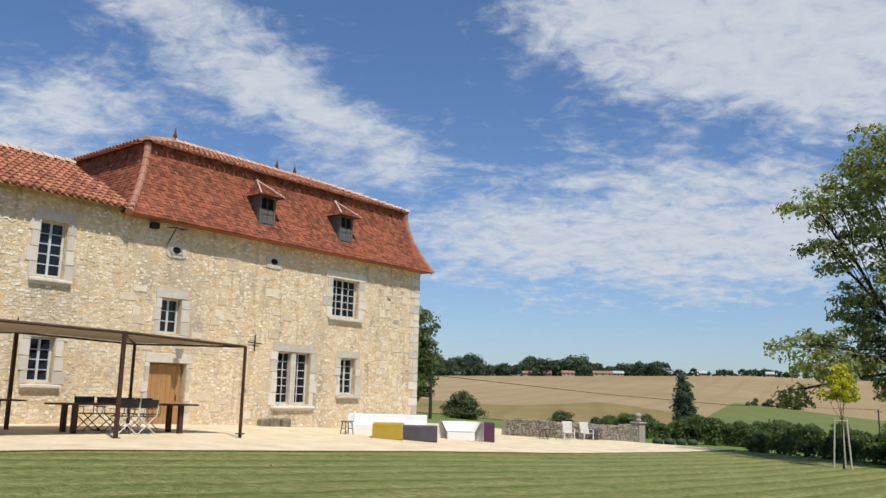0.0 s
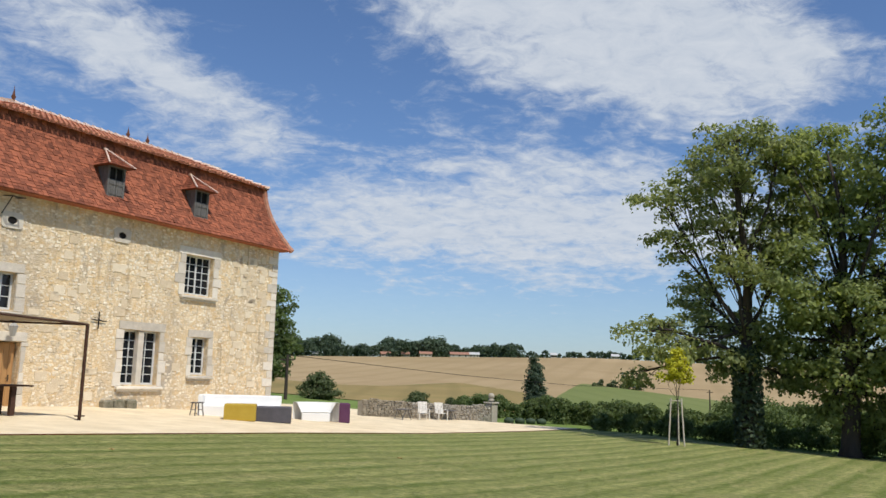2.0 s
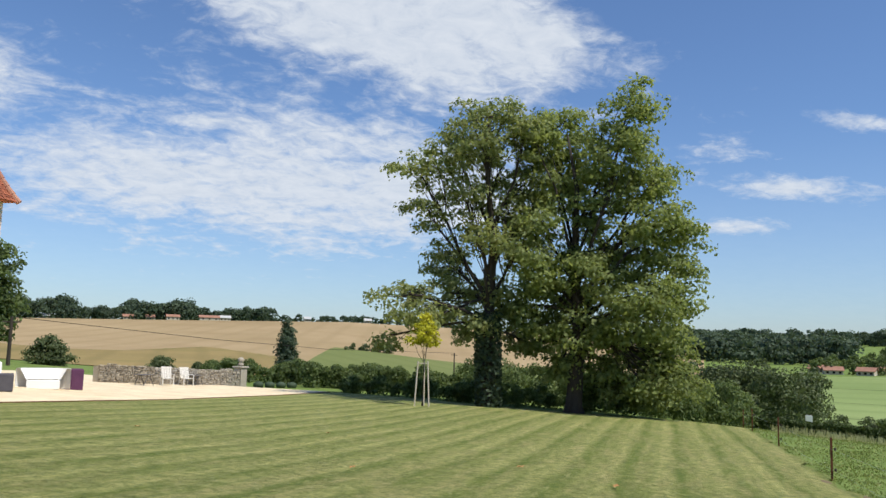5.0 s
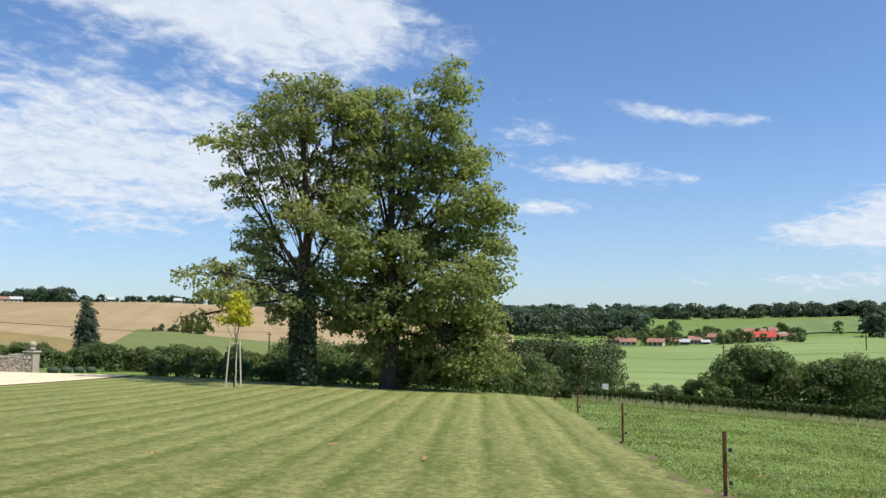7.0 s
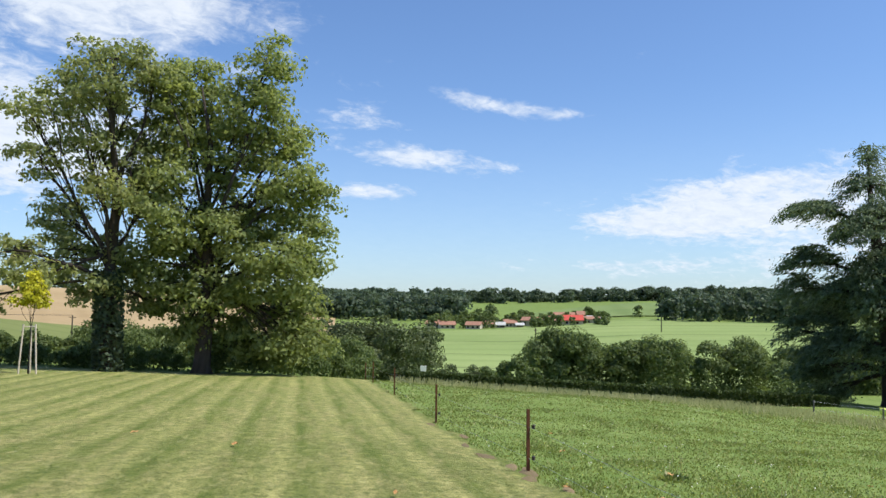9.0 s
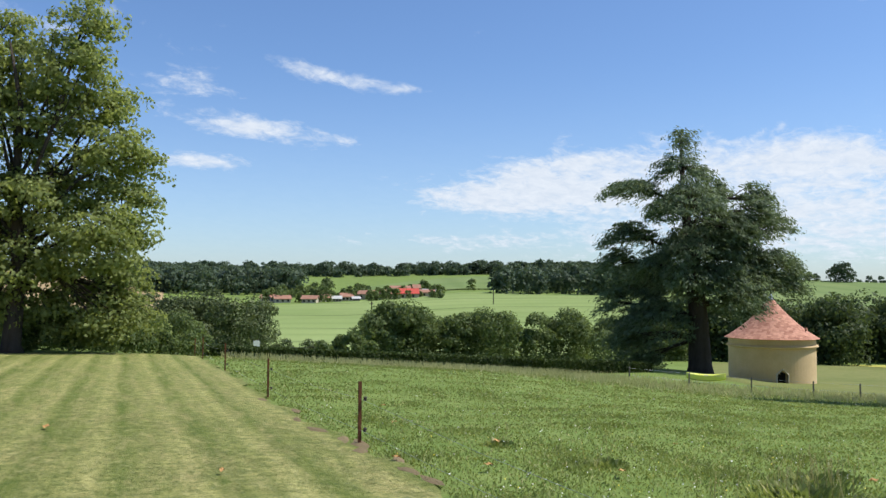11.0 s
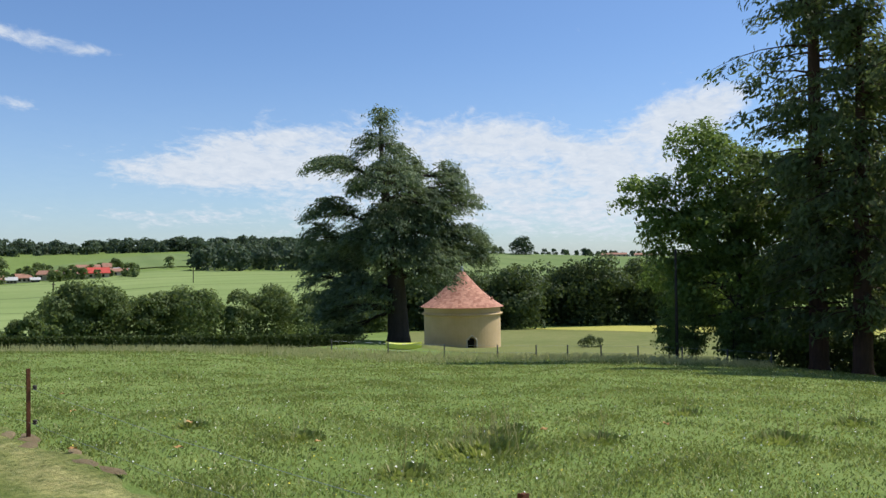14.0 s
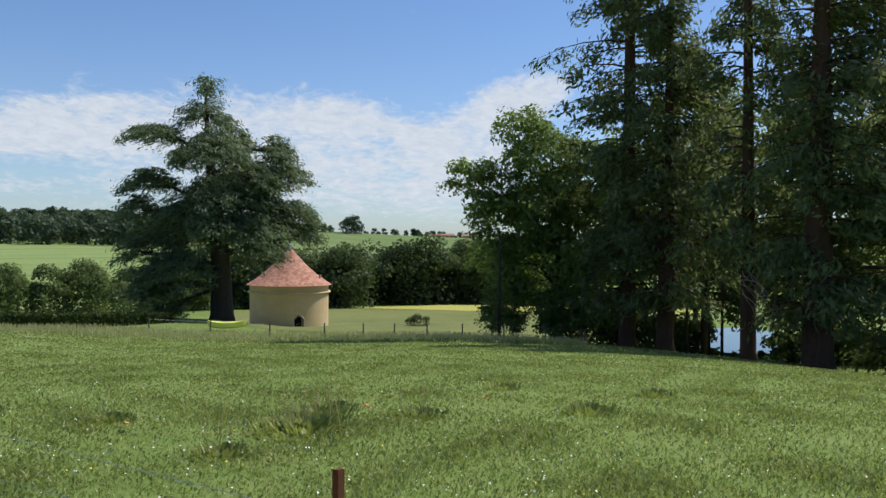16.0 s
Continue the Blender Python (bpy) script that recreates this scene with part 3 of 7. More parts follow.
gx, gy = np.meshgrid(np.linspace(-34, 16.3, 120), np.linspace(-8.12, 6.5, 40))
gx = gx + np.where(gx > 10, (gx - 10) / 6.3 * (-0.25) * (gy + 8.12), 0)
sheet("gravel_terrace", HOUSE[0][3] + gx * HX.x + gy * HY.x, HOUSE[1][3] + gx * HX.y + gy * HY.y, GRAVEL, "pale cream gravel terrace in front of the house", "gravel", 0.07)
edge = B()
for i in range(60):
    a, b = -34 + i * 0.84, -34 + (i + 1) * 0.84
    pa, pb = HOUSE @ Vector((a, -8.14, 0)), HOUSE @ Vector((b, -8.14, 0))
    za, zb = ground_z(pa.x, pa.y), ground_z(pb.x, pb.y)
    w = HY * 0.02
    edge.add([(pa.x, pa.y, za), (pb.x, pb.y, zb), (pb.x, pb.y, zb + 0.078), (pa.x, pa.y, za + 0.078), (pa.x + w.x, pa.y + w.y, za), (pb.x + w.x, pb.y + w.y, zb), (pb.x + w.x, pb.y + w.y, zb + 0.078), (pa.x + w.x, pa.y + w.y, za + 0.078)],
             [(0, 1, 2, 3), (7, 6, 5, 4), (3, 2, 6, 7)])
solid("gravel_edging", edge, RUST, Matrix(), "thin brown steel strip between gravel and lawn", "edging", kind="structure")


# far fields
def field(name, a0, a1, lo, hi, mat, label, na=90, nd=30, lift=0.35):
    az, t = np.meshgrid(np.linspace(a0, a1, na), np.linspace(0, 1, nd))
    d = lo(az) * (hi(az) / lo(az)) ** t
    return sheet(name, d * np.sin(np.radians(az)), d * np.cos(np.radians(az)), mat, label, "field", lift * np.clip((d - 50) / 200, 0.15, 1))


def line(*pts):
    xs, ys = [p[0] for p in pts], [p[1] for p in pts]
    return lambda a: np.interp(a, xs, ys)


field("wheat_field", -25, 44, line((-25, 300), (-2, 340), (2, 300), (6, 300), (11, 345), (17, 260), (44, 250)), line((-25, 590), (44, 598)), WHEAT, "large ripe beige field on the far hillside")
field("fallow_field", -25, 17.6, line((-25, 90), (2, 74), (12, 74), (17.6, 110)), line((-25, 298), (-2, 338), (2, 299), (6, 299), (11, 343), (14, 308), (17.6, 259)), STUBBLE, "rough ochre and green fallow slope below the ripe field")
field("hay_field", 16.6, 44, line((16.6, 150), (44, 140)), line((16.6, 200), (17.5, 248), (19.2, 365), (22, 350), (26, 322), (30, 305), (44, 300)), GREEN3, "green hay field with a sloping upper edge", lift=0.8)
field("young_crop_field", 46, 77, line((46, 125), (77, 140)), line((46, 300), (50, 345), (56, 375), (61, 430), (66, 445), (70, 420), (77, 480)), GREEN1, "light green young crop field with tractor lines")
field("upper_crop_field", 57, 70, line((57, 470), (61, 470), (66, 480), (70, 500)), line((57, 560), (61, 640), (64, 690), (70, 700)), GREEN2, "green field above the hamlet", lift=0.6)
field("hill_field", 74, 104, line((74, 300), (104, 260)), line((74, 595), (104, 596)), GREEN2, "smooth green hill field under the skyline")
field("pasture", 80, 112, line((80, 58), (90, 54), (112, 56)), line((80, 124), (87, 127), (88.5, 127), (92, 121.8), (96, 116.8), (112, 115.8)), PASTURE, "dry olive pasture beyond the meadow fence", lift=0.12)
field("yellow_crop_field", 87, 112, line((87, 127.8), (88.5, 127.5), (92, 122), (96, 117), (112, 116)), line((87, 127.9), (88.5, 130), (96, 138), (112, 139)), YELLOW, "strip of bright yellow crop by the wood", lift=0.2)


# ---- house ----
OPEN = dict(  # x0, x1, z0, z1, columns, rows
    upper_west=(-17.08, -16.27, 4.66, 6.30, 2, 5), upper_stair=(-12.94, -12.2, 3.31, 4.45, 2, 3), upper_east=(-5.35, -3.88, 4.52, 6.05, 4, 5),
    lower_double=(-7.97, -6.36, 1.08, 2.99, 4, 6), lower_east=(-4.74, -3.9, 1.48, 2.9, 2, 5), lower_west=(-17.02, -16.30, 1.64, 2.92, 2, 4), door=(-13.2, -11.83, 0.3, 2.36, 0, 0))
WALL_X0, EAVE = -30.0, 7.0


def house_walls(house):
    """Front wall with real openings, built from a grid of blocks between the cut lines."""
    xs = sorted({WALL_X0, 0.0, *[v for o in OPEN.values() for v in o[:2]]})
    zs = sorted({-1.0, EAVE, *[v for o in OPEN.values() for v in o[2:4]]})
    def block(x0, x1, run):
        part("wall_section", B().box(x0, x1, 0, 0.6, *run), STONE, house, "cream and honey rubble stone wall with lime mortar")

    for x0, x1 in zip(xs, xs[1:]):
        run = None
        for z0, z1 in zip(zs, zs[1:]):
            cx, cz = (x0 + x1) / 2, (z0 + z1) / 2
            if any(o[0] < cx < o[1] and o[2] < cz < o[3] for o in OPEN.values()):
                if run:
                    block(x0, x1, run)
                run = None
            else:
                run = (run[0], z1) if run else (z0, z1)
        if run:
            block(x0, x1, run)
    c = B().box(WALL_X0, -14.4, 0.02, 0.6, EAVE, EAVE + 0.22).box(-0.6, 0, 0.6, 6.4, -1, EAVE).box(WALL_X0, -0.6, 5.8, 6.4, -1, EAVE).box(WALL_X0, WALL_X0 + 0.6, 0.6, 5.8, -1, EAVE)
    part("side_wall", c, STONE, house)
    part("attic_floor", B().box(WALL_X0 + 0.6, -0.6, 0.6, 5.8, EAVE - 0.2, EAVE), GREYWOOD, house)
    # added black sheet behind the windows: the rooms' shade as colour
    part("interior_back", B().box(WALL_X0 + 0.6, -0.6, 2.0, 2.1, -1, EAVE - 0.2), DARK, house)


def cut_block(w, h, t, seed):
    """An uneven dressed block, x 0..w, z 0..h, face at y = -t."""
    r = random.Random(seed)
    j = lambda: r.uniform(-0.012, 0.012)
    f = [(0.012 + j(), -t, 0.012 + j()), (w - 0.012 + j(), -t, 0.012 + j()), (w - 0.012 + j(), -t, h - 0.012 + j()), (0.012 + j(), -t, h - 0.012 + j())]
    k = [(0, 0.05, 0), (w, 0.05, 0), (w, 0.05, h), (0, 0.05, h)]
    return B().add(f + k, [(0, 1, 2, 3), (0, 4, 5, 1), (1, 5, 6, 2), (2, 6, 7, 3), (3, 7, 4, 0)])


def opening_trim(house, key, spec):
    """Dressed stone round an opening, its sill, and the glazed casement in it."""
    x0, x1, z0, z1, cols, rows = spec
    r = random.Random(key)
    w_side = {"upper_east": 0.42, "door": 0.19}.get(key, 0.27)
    z = z0 if key == "door" else z0 - 0.05
    i = 0
    while z < z1 - 0.05:
        h = min(r.uniform(0.28, 0.48), z1 - z)
        for side in (0, 1):
            w = w_side * r.uniform(0.7, 1.35)
            me = cut_block(w, h, 0.025 + r.uniform(0, 0.012), key + str(i) + str(side)).mesh("quoin", LIMESTONE)
            part("quoin", me, LIMESTONE, house, at=pose(x0 - w if side == 0 else x1, 0, z))
        z += h
        i += 1
    lx0, lx1 = x0 - w_side * 0.9, x1 + w_side * 0.9
    part("lintel", cut_block(lx1 - lx0, 0.30, 0.03, key), LIMESTONE, house, "pale dressed stone lintel", at=pose(lx0, 0, z1))
    if key == "door":
        return
    s = B().box(x0 - 0.22, x1 + 0.22, -0.14, 0.25, z0 - 0.17, z0 - 0.06, bevel=0.025).box(x0 - 0.16, x1 + 0.16, -0.07, 0.2, z0 - 0.24, z0 - 0.172)
    win = new("window")
    win.parent = house
    win["label"] = "old casement window with small panes and pale frame"
    part("sill", s, LIMESTONE, win, "projecting moulded stone sill")
    part("frame", B().box(x0, x0 + 0.06, 0.2, 0.28, z0, z1).box(x1 - 0.06, x1, 0.2, 0.28, z0, z1).box(x0 + 0.06, x1 - 0.06, 0.2, 0.28, z1 - 0.06, z1).box(x0 + 0.06, x1 - 0.06, 0.2, 0.28, z0, z0 + 0.07), FRAMEP, win)
    pw, ph = (x1 - x0 - 0.12) / cols, (z1 - z0 - 0.13) / rows
    for c in range(1, cols):
        x = x0 + 0.06 + c * pw
        t = 0.035 if c * 2 == cols else 0.013
        if key == "lower_double" and c == 2:
            continue
        part("glazing_bar", B().box(x - t, x + t, 0.205, 0.265, z0 + 0.07, z1 - 0.06), FRAMEP, win)
    for q in range(1, rows):
        zz = z0 + 0.07 + q * ph
        part("glazing_bar", B().box(x0 + 0.06, x1 - 0.06, 0.21, 0.26, zz - 0.013, zz + 0.013), FRAMEP, win)
    for c in range(cols):
        for q in range(rows):
            px, pz = x0 + 0.06 + c * pw, z0 + 0.07 + q * ph
            tilt = r.uniform(-0.004, 0.004)
            me = B().add([(px, 0.235 + tilt, pz), (px + pw, 0.235 - tilt, pz), (px + pw, 0.235 + tilt, pz + ph), (px, 0.235 - tilt, pz + ph), (px, 0.24, pz), (px + pw, 0.24, pz), (px + pw, 0.24, pz + ph), (px, 0.24, pz + ph)], [(0, 1, 2, 3), (7, 6, 5, 4)])
            part("pane", me, GLASS, win)
    if key == "lower_double":
        xm = (x0 + x1) / 2
        part("mullion", B().box(xm - 0.12, xm + 0.12, 0.03, 0.35, z0 - 0.05, z1, bevel=0.04), LIMESTONE, win, "stone mullion")


def flat_tiles(house):
    """Mansard slopes: rows of flat tiles, each tilted a little; the lowest row as single tiles."""
    # front slope from (y -0.42, z 6.93) bending up to (y 0.8, z 9.65)
    def prof(t):
        k = 1 - (1 - min(t, 1.0)) ** 1.75
        return -0.46 + 1.26 * k, 6.9 + 2.75 * t
    rows = 25
    joined = B()
    r = random.Random(3)

    def tile(p, u, v, n, w, h, th=0.042):
        a = [p, p + u * w, p + u * w + v * h, p + v * h]
        return [q + n * th for q in a] + a, [(0, 1, 2, 3), (4, 5, 1, 0), (5, 6, 2, 1), (7, 4, 0, 3)]
    single = []
    for face in ("front", "west", "east"):
        for i in range(rows):
            t0, t1 = i / rows, (i + 1.5) / rows
            y0, z0 = prof(t0)
            y1, z1 = prof(min(t1, 1.06))
            in0 = (y0 + 0.46) / 1.26
            if face == "front":
                xa, xb = -14.62 + in0 * 1.2, 0.24 - in0 * 0.6
                o, u = Vector((xa, y0, z0)), Vector((1, 0, 0))
                v = Vector((0, y1 - y0, z1 - z0)).normalized()
                span = xb - xa
            elif face == "west":
                ya, yb = y0, 6.4 - y0
                o, u = Vector((-14.62 + in0 * 1.2, yb, z0)), Vector((0, -1, 0))
                v = Vector(((y1 - y0) * 0.95, 0, z1 - z0)).normalized()
                span = yb - ya
            else:
                ya, yb = y0, 6.4 - y0
                o, u = Vector((0.24 - in0 * 0.6, ya, z0)), Vector((0, 1, 0))
                v = Vector(((y0 - y1) * 0.48, 0, z1 - z0)).normalized()
                span = yb - ya
            n = u.cross(v).normalized()
            w = 0.17
            count = int(span / w) + 1
            off = (i % 2) * 0.5 * w
            for j in range(count + 1):
                s = j * w - off
                ww = w - 0.008
                if s < 0:
                    ww, s = ww + s, 0
                ww = min(ww, span - s)
                if ww < 0.03:
                    continue
                lift = r.uniform(0.004, 0.022)
                p = o + u * s + n * lift + v * r.uniform(-0.008, 0.008)
                vv = (v - n * r.uniform(0.05, 0.12)).normalized()
                if face == "front" and i < 3 and len(single) < 300:
                    single.append(tile(p, u, vv, n, ww, 0.175))
                else:
                    joined.add(*tile(p, u, vv, n, ww, 0.175))
    part("mansard_tiles", joined, TILE, house, "dark red flat clay tiles on the steep slope")["kind"] = "stuff"
    for verts, faces in single:
        part("roof_tile", B().add(verts, faces), TILE_OB, house)
    # boarding under the tiles
    b = B()
    for i in range(12):
        y0, z0 = prof(i / 12)
        y1, z1 = prof((i + 1) / 12)
        a0, a1 = (y0 + 0.46) / 1.26, (y1 + 0.46) / 1.26
        q0 = [(-14.6 + a0 * 1.2, y0, z0), (0.22 - a0 * 0.6, y0, z0), (0.22 - a0 * 0.6, 6.4 - y0, z0), (-14.6 + a0 * 1.2, 6.4 - y0, z0)]
        q1 = [(-14.6 + a1 * 1.2, y1, z1), (0.22 - a1 * 0.6, y1, z1), (0.22 - a1 * 0.6, 6.4 - y1, z1), (-14.6 + a1 * 1.2, 6.4 - y1, z1)]
        b.add(q0 + q1, [(k, (k + 1) % 4, 4 + (k + 1) % 4, 4 + k) for k in range(4)])
        if i == 0:
            b.add(q0, [(3, 2, 1, 0)])
    me = b.mesh("roof_boarding", TILE)
    bm = bmesh.new()
    bm.from_mesh(me)
    bmesh.ops.remove_doubles(bm, verts=bm.verts, dist=0.0005)
    bm.to_mesh(me)
    bm.free()
    part("roof_boarding", me, TILE, house)
    return prof


def canal_run(b, p0, p1, r=0.085, steps=5, seed=0, up=Vector((0, 0, 1))):
    """A row of overlapping half-round tiles from p0 (low) to p1 (high)."""
    rr = random.Random(seed)
    d = p1 - p0
    n = max(1, int(d.length / 0.36))
    d = d / n
    side = d.cross(up).normalized()
    nrm = side.cross(d).normalized()
    for i in range(n):
        a = p0 + d * i + side * rr.uniform(-0.012, 0.012)
        e = a + d * 1.08
        verts, faces = [], []
        for q, rad, lift in ((a, r * 1.12, 0.03), (e, r * 0.88, 0.0)):
            for k in range(steps + 1):
                w = math.pi * k / steps
                verts.append(q + side * math.cos(w) * rad + nrm * (math.sin(w) * rad + lift))
        for k in range(steps):
            faces.append((k, k + 1, steps + 2 + k, steps + 1 + k))
        verts.append(a + nrm * 0.03)
        faces += [tuple([steps * 2 + 2] + [k + 1, k]) for k in range(steps)]
        b.add(verts, faces)


def low_roofs(house):
    zb = 9.66
    # upper low-pitched hipped roof
    c = [Vector((-13.62, 0.62, zb)), Vector((-0.2, 0.62, zb)), Vector((-0.2, 5.78, zb)), Vector((-13.62, 5.78, zb))]
    r0, r1 = Vector((-10.9, 3.2, 10.72)), Vector((-2.9, 3.2, 10.72))
    part("upper_roof_deck", B().add(c + [r0, r1], [(0, 1, 5, 4), (1, 2, 5), (2, 3, 4, 5), (3, 0, 4)]), CANAL, house)
    b = B()
    x = -13.55
    i = 0
    while x < -0.25:
        top = 1.0
        if x < r0.x:
            top = (x + 13.62) / (r0.x + 13.62)
        elif x > r1.x:
            top = (-0.2 - x) / (-0.2 - r1.x)
        if top > 0.1:
            a = Vector((x, 0.52, zb - 0.02))
            canal_run(b, a, a + Vector((0, 2.68 * top, 1.08 * top)), seed=i)
        x += 0.215
        i += 1
    y = 0.7
    while y < 5.7:
        top = 1 - abs(y - 3.2) / 2.6
        if top > 0.1:
            a = Vector((-13.74, y, zb - 0.02))
            canal_run(b, a, a + Vector((2.84 * top, 0, 1.08 * top)), seed=i)
            a = Vector((-0.1, y, zb - 0.02))
            canal_run(b, a, a + Vector((-2.8 * top, 0, 1.08 * top)), seed=i)
        y += 0.215
        i += 1
    # west wing, lower gable roof running off
    part("wing_roof_deck", B().add([(-30.3, -0.45, 7.02), (-14.35, -0.45, 7.02), (-14.75, 3.2, 8.95), (-30.3, 3.2, 8.95), (-30.3, 6.85, 7.02), (-14.35, 6.85, 7.02)], [(0, 1, 2, 3), (3, 2, 5, 4)]), CANAL, house)
    x = -24.0
    while x < -14.4:
        a = Vector((x, -0.5, 7.03))
        k = 1.0 if x < -14.8 else max(0.15, (-14.35 - x) / 0.45)
        canal_run(b, a, a + Vector((0, 3.68 * k, 1.93 * k)), seed=i)
        x += 0.235
        i += 1
    part("canal_tiles", b, CANAL, house, "orange-red half-round clay tiles")["kind"] = "stuff"
    rb = B()
    for p, q in ((Vector(r0), Vector(r1)), (c[0], Vector(r0)), (c[3], Vector(r0)), (c[1], Vector(r1)), (Vector((-24, 3.2, 8.98)), Vector((-14.7, 3.2, 8.98)))):
        canal_run(rb, p + Vector((0, 0, 0.02)), q + Vector((0, 0, 0.02)), r=0.13, seed=i)
        i += 1
    part("ridge_tiles", rb, RIDGE, house, "pale lime-bedded ridge and hip tiles")["kind"] = "stuff"
    hip_mat = mat_plain("hip_tile", (0.30, 0.12, 0.075), (0.46, 0.24, 0.16), 2, 0.85, per="object")
    for xa, xb in ((-14.66, -13.46), (0.28, -0.3)):
        for k in range(9):
            t0, t1 = k / 9, (k + 1.1) / 9
            f = lambda t: Vector((xa + (xb - xa) * (1 - (1 - min(t, 1.0)) ** 1.75), -0.5 + 1.26 * (1 - (1 - min(t, 1.0)) ** 1.75), 6.92 + 2.75 * t))
            part("hip_tile", B().tube([f(t0), f(t1)], [0.125, 0.105], 8), hip_mat, house)
    for fx in (-10.9, -5.9, -4.9):
        h = 0.42 if fx == -10.9 else 0.34
        fb = B().lathe([(0.07, 10.72), (0.09, 10.84), (0.045, 10.92), (0.085, 11.0), (0.05, 11.06), (0.012, 10.88 + h), (0.004, 10.98 + h)], 10, fx, 3.2)
        part("finial", fb, RUST, house, "small terracotta roof finial", smooth=True)
    ch = B().box(-1.95, -1.1, 2.9, 3.6, 9.8, 10.5, bevel=0.02)
    for px in (-1.92, -1.28):
        for py in (2.95, 3.4):
            ch.box(px, px + 0.15, py, py + 0.15, 10.5, 10.66)
    chim = part("chimney", ch, LIMESTONE, house, "low stone chimney")
    part("cap", B().box(-2.05, -1.0, 2.8, 3.7, 10.66, 10.74, bevel=0.015), LIMESTONE, chim, "pale slab chimney cap")


def dormer(house, x):
    d = new("dormer")
    d.parent = house
    d["label"] = "small roof dormer with grey wooden shutters and tiled hood"
    d.matrix_basis = pose(x, 0.12, 0.0) @ Matrix.Diagonal((0.8, 1, 1, 1))
    part("cheek", B().box(-0.46, -0.36, -0.18, 0.75, 7.5, 8.56), GREYWOOD, d)
    part("cheek", B().box(0.36, 0.46, -0.18, 0.75, 7.5, 8.56), GREYWOOD, d)
    part("head", B().box(-0.46, 0.46, -0.2, 0.7, 8.56, 8.66), GREYWOOD, d)
    part("sill", B().box(-0.46, 0.46, -0.2, 0.3, 7.42, 7.5), GREYWOOD, d)
    for sx in (-0.18, 0.18):
        s = B()
        for k in range(3):
            s.box(sx - 0.165 + k * 0.11, sx - 0.06 + k * 0.11, -0.17, -0.13, 7.52, 8.1)
        s.box(sx - 0.165, sx + 0.165, -0.19, -0.171, 7.6, 7.68).box(sx - 0.165, sx + 0.165, -0.19, -0.171, 7.95, 8.02)
        part("shutter", s, GREYWOOD, d, "weathered grey plank shutter")
    # black panel behind the shutters, shade of the attic put into colour
    part("opening", B().box(-0.36, 0.36, -0.1, -0.05, 7.5, 8.56), DARK, d)
    part("transom", B().box(-0.36, 0.36, -0.15, -0.1, 8.1, 8.14).box(-0.015, 0.015, -0.15, -0.1, 8.14, 8.56), GREYWOOD, d)
    apex = Vector((0, 0.55, 9.3))
    hood, rr = B(), random.Random(int(x * 10))
    eaves = [Vector((-0.70, -0.45, 8.6)), Vector((0.70, -0.45, 8.6)), Vector((0.70, 0.75, 8.6)), Vector((-0.70, 0.75, 8.6))]
    for p, q in ((0, 1), (1, 2), (3, 0)):
        a, b = eaves[p], eaves[q]
        for k in range(7):
            t0, t1 = k / 7, (k + 1.3) / 7
            e0, e1 = a.lerp(apex, t0), b.lerp(apex, t0)
            n = max(1, int((e1 - e0).length / 0.17))
            up = (apex - (e0 + e1) / 2).normalized() * (0.17)
            nn = (e1 - e0).cross(up).normalized()
            for j in range(n):
                c0, c1 = e0.lerp(e1, j / n), e0.lerp(e1, (j + 0.95) / n)
                l = nn * rr.uniform(0.015, 0.035)
                hood.add([c0 + l, c1 + l, c1 + up, c0 + up, c0 + l - nn * 0.02, c1 + l - nn * 0.02], [(0, 1, 2, 3), (4, 5, 1, 0)])
    hood.add([*eaves, apex], [(3, 2, 1, 0), (0, 1, 4), (1, 2, 4), (3, 0, 4)])
    part("hood", hood, TILE, d, "little tiled hood")
    for e in (0, 1):
        part("hip_tile", B().tube([eaves[e] + Vector((0, 0, 0.03)), apex + Vector((0, 0, 0.05))], [0.035, 0.03], 6), RIDGE, d)
    part("ridge_tile", B().tube([apex + Vector((0, -0.05, 0.03)), apex + Vector((0, 0.5, 0.06))], 0.055, 6), RIDGE, d)


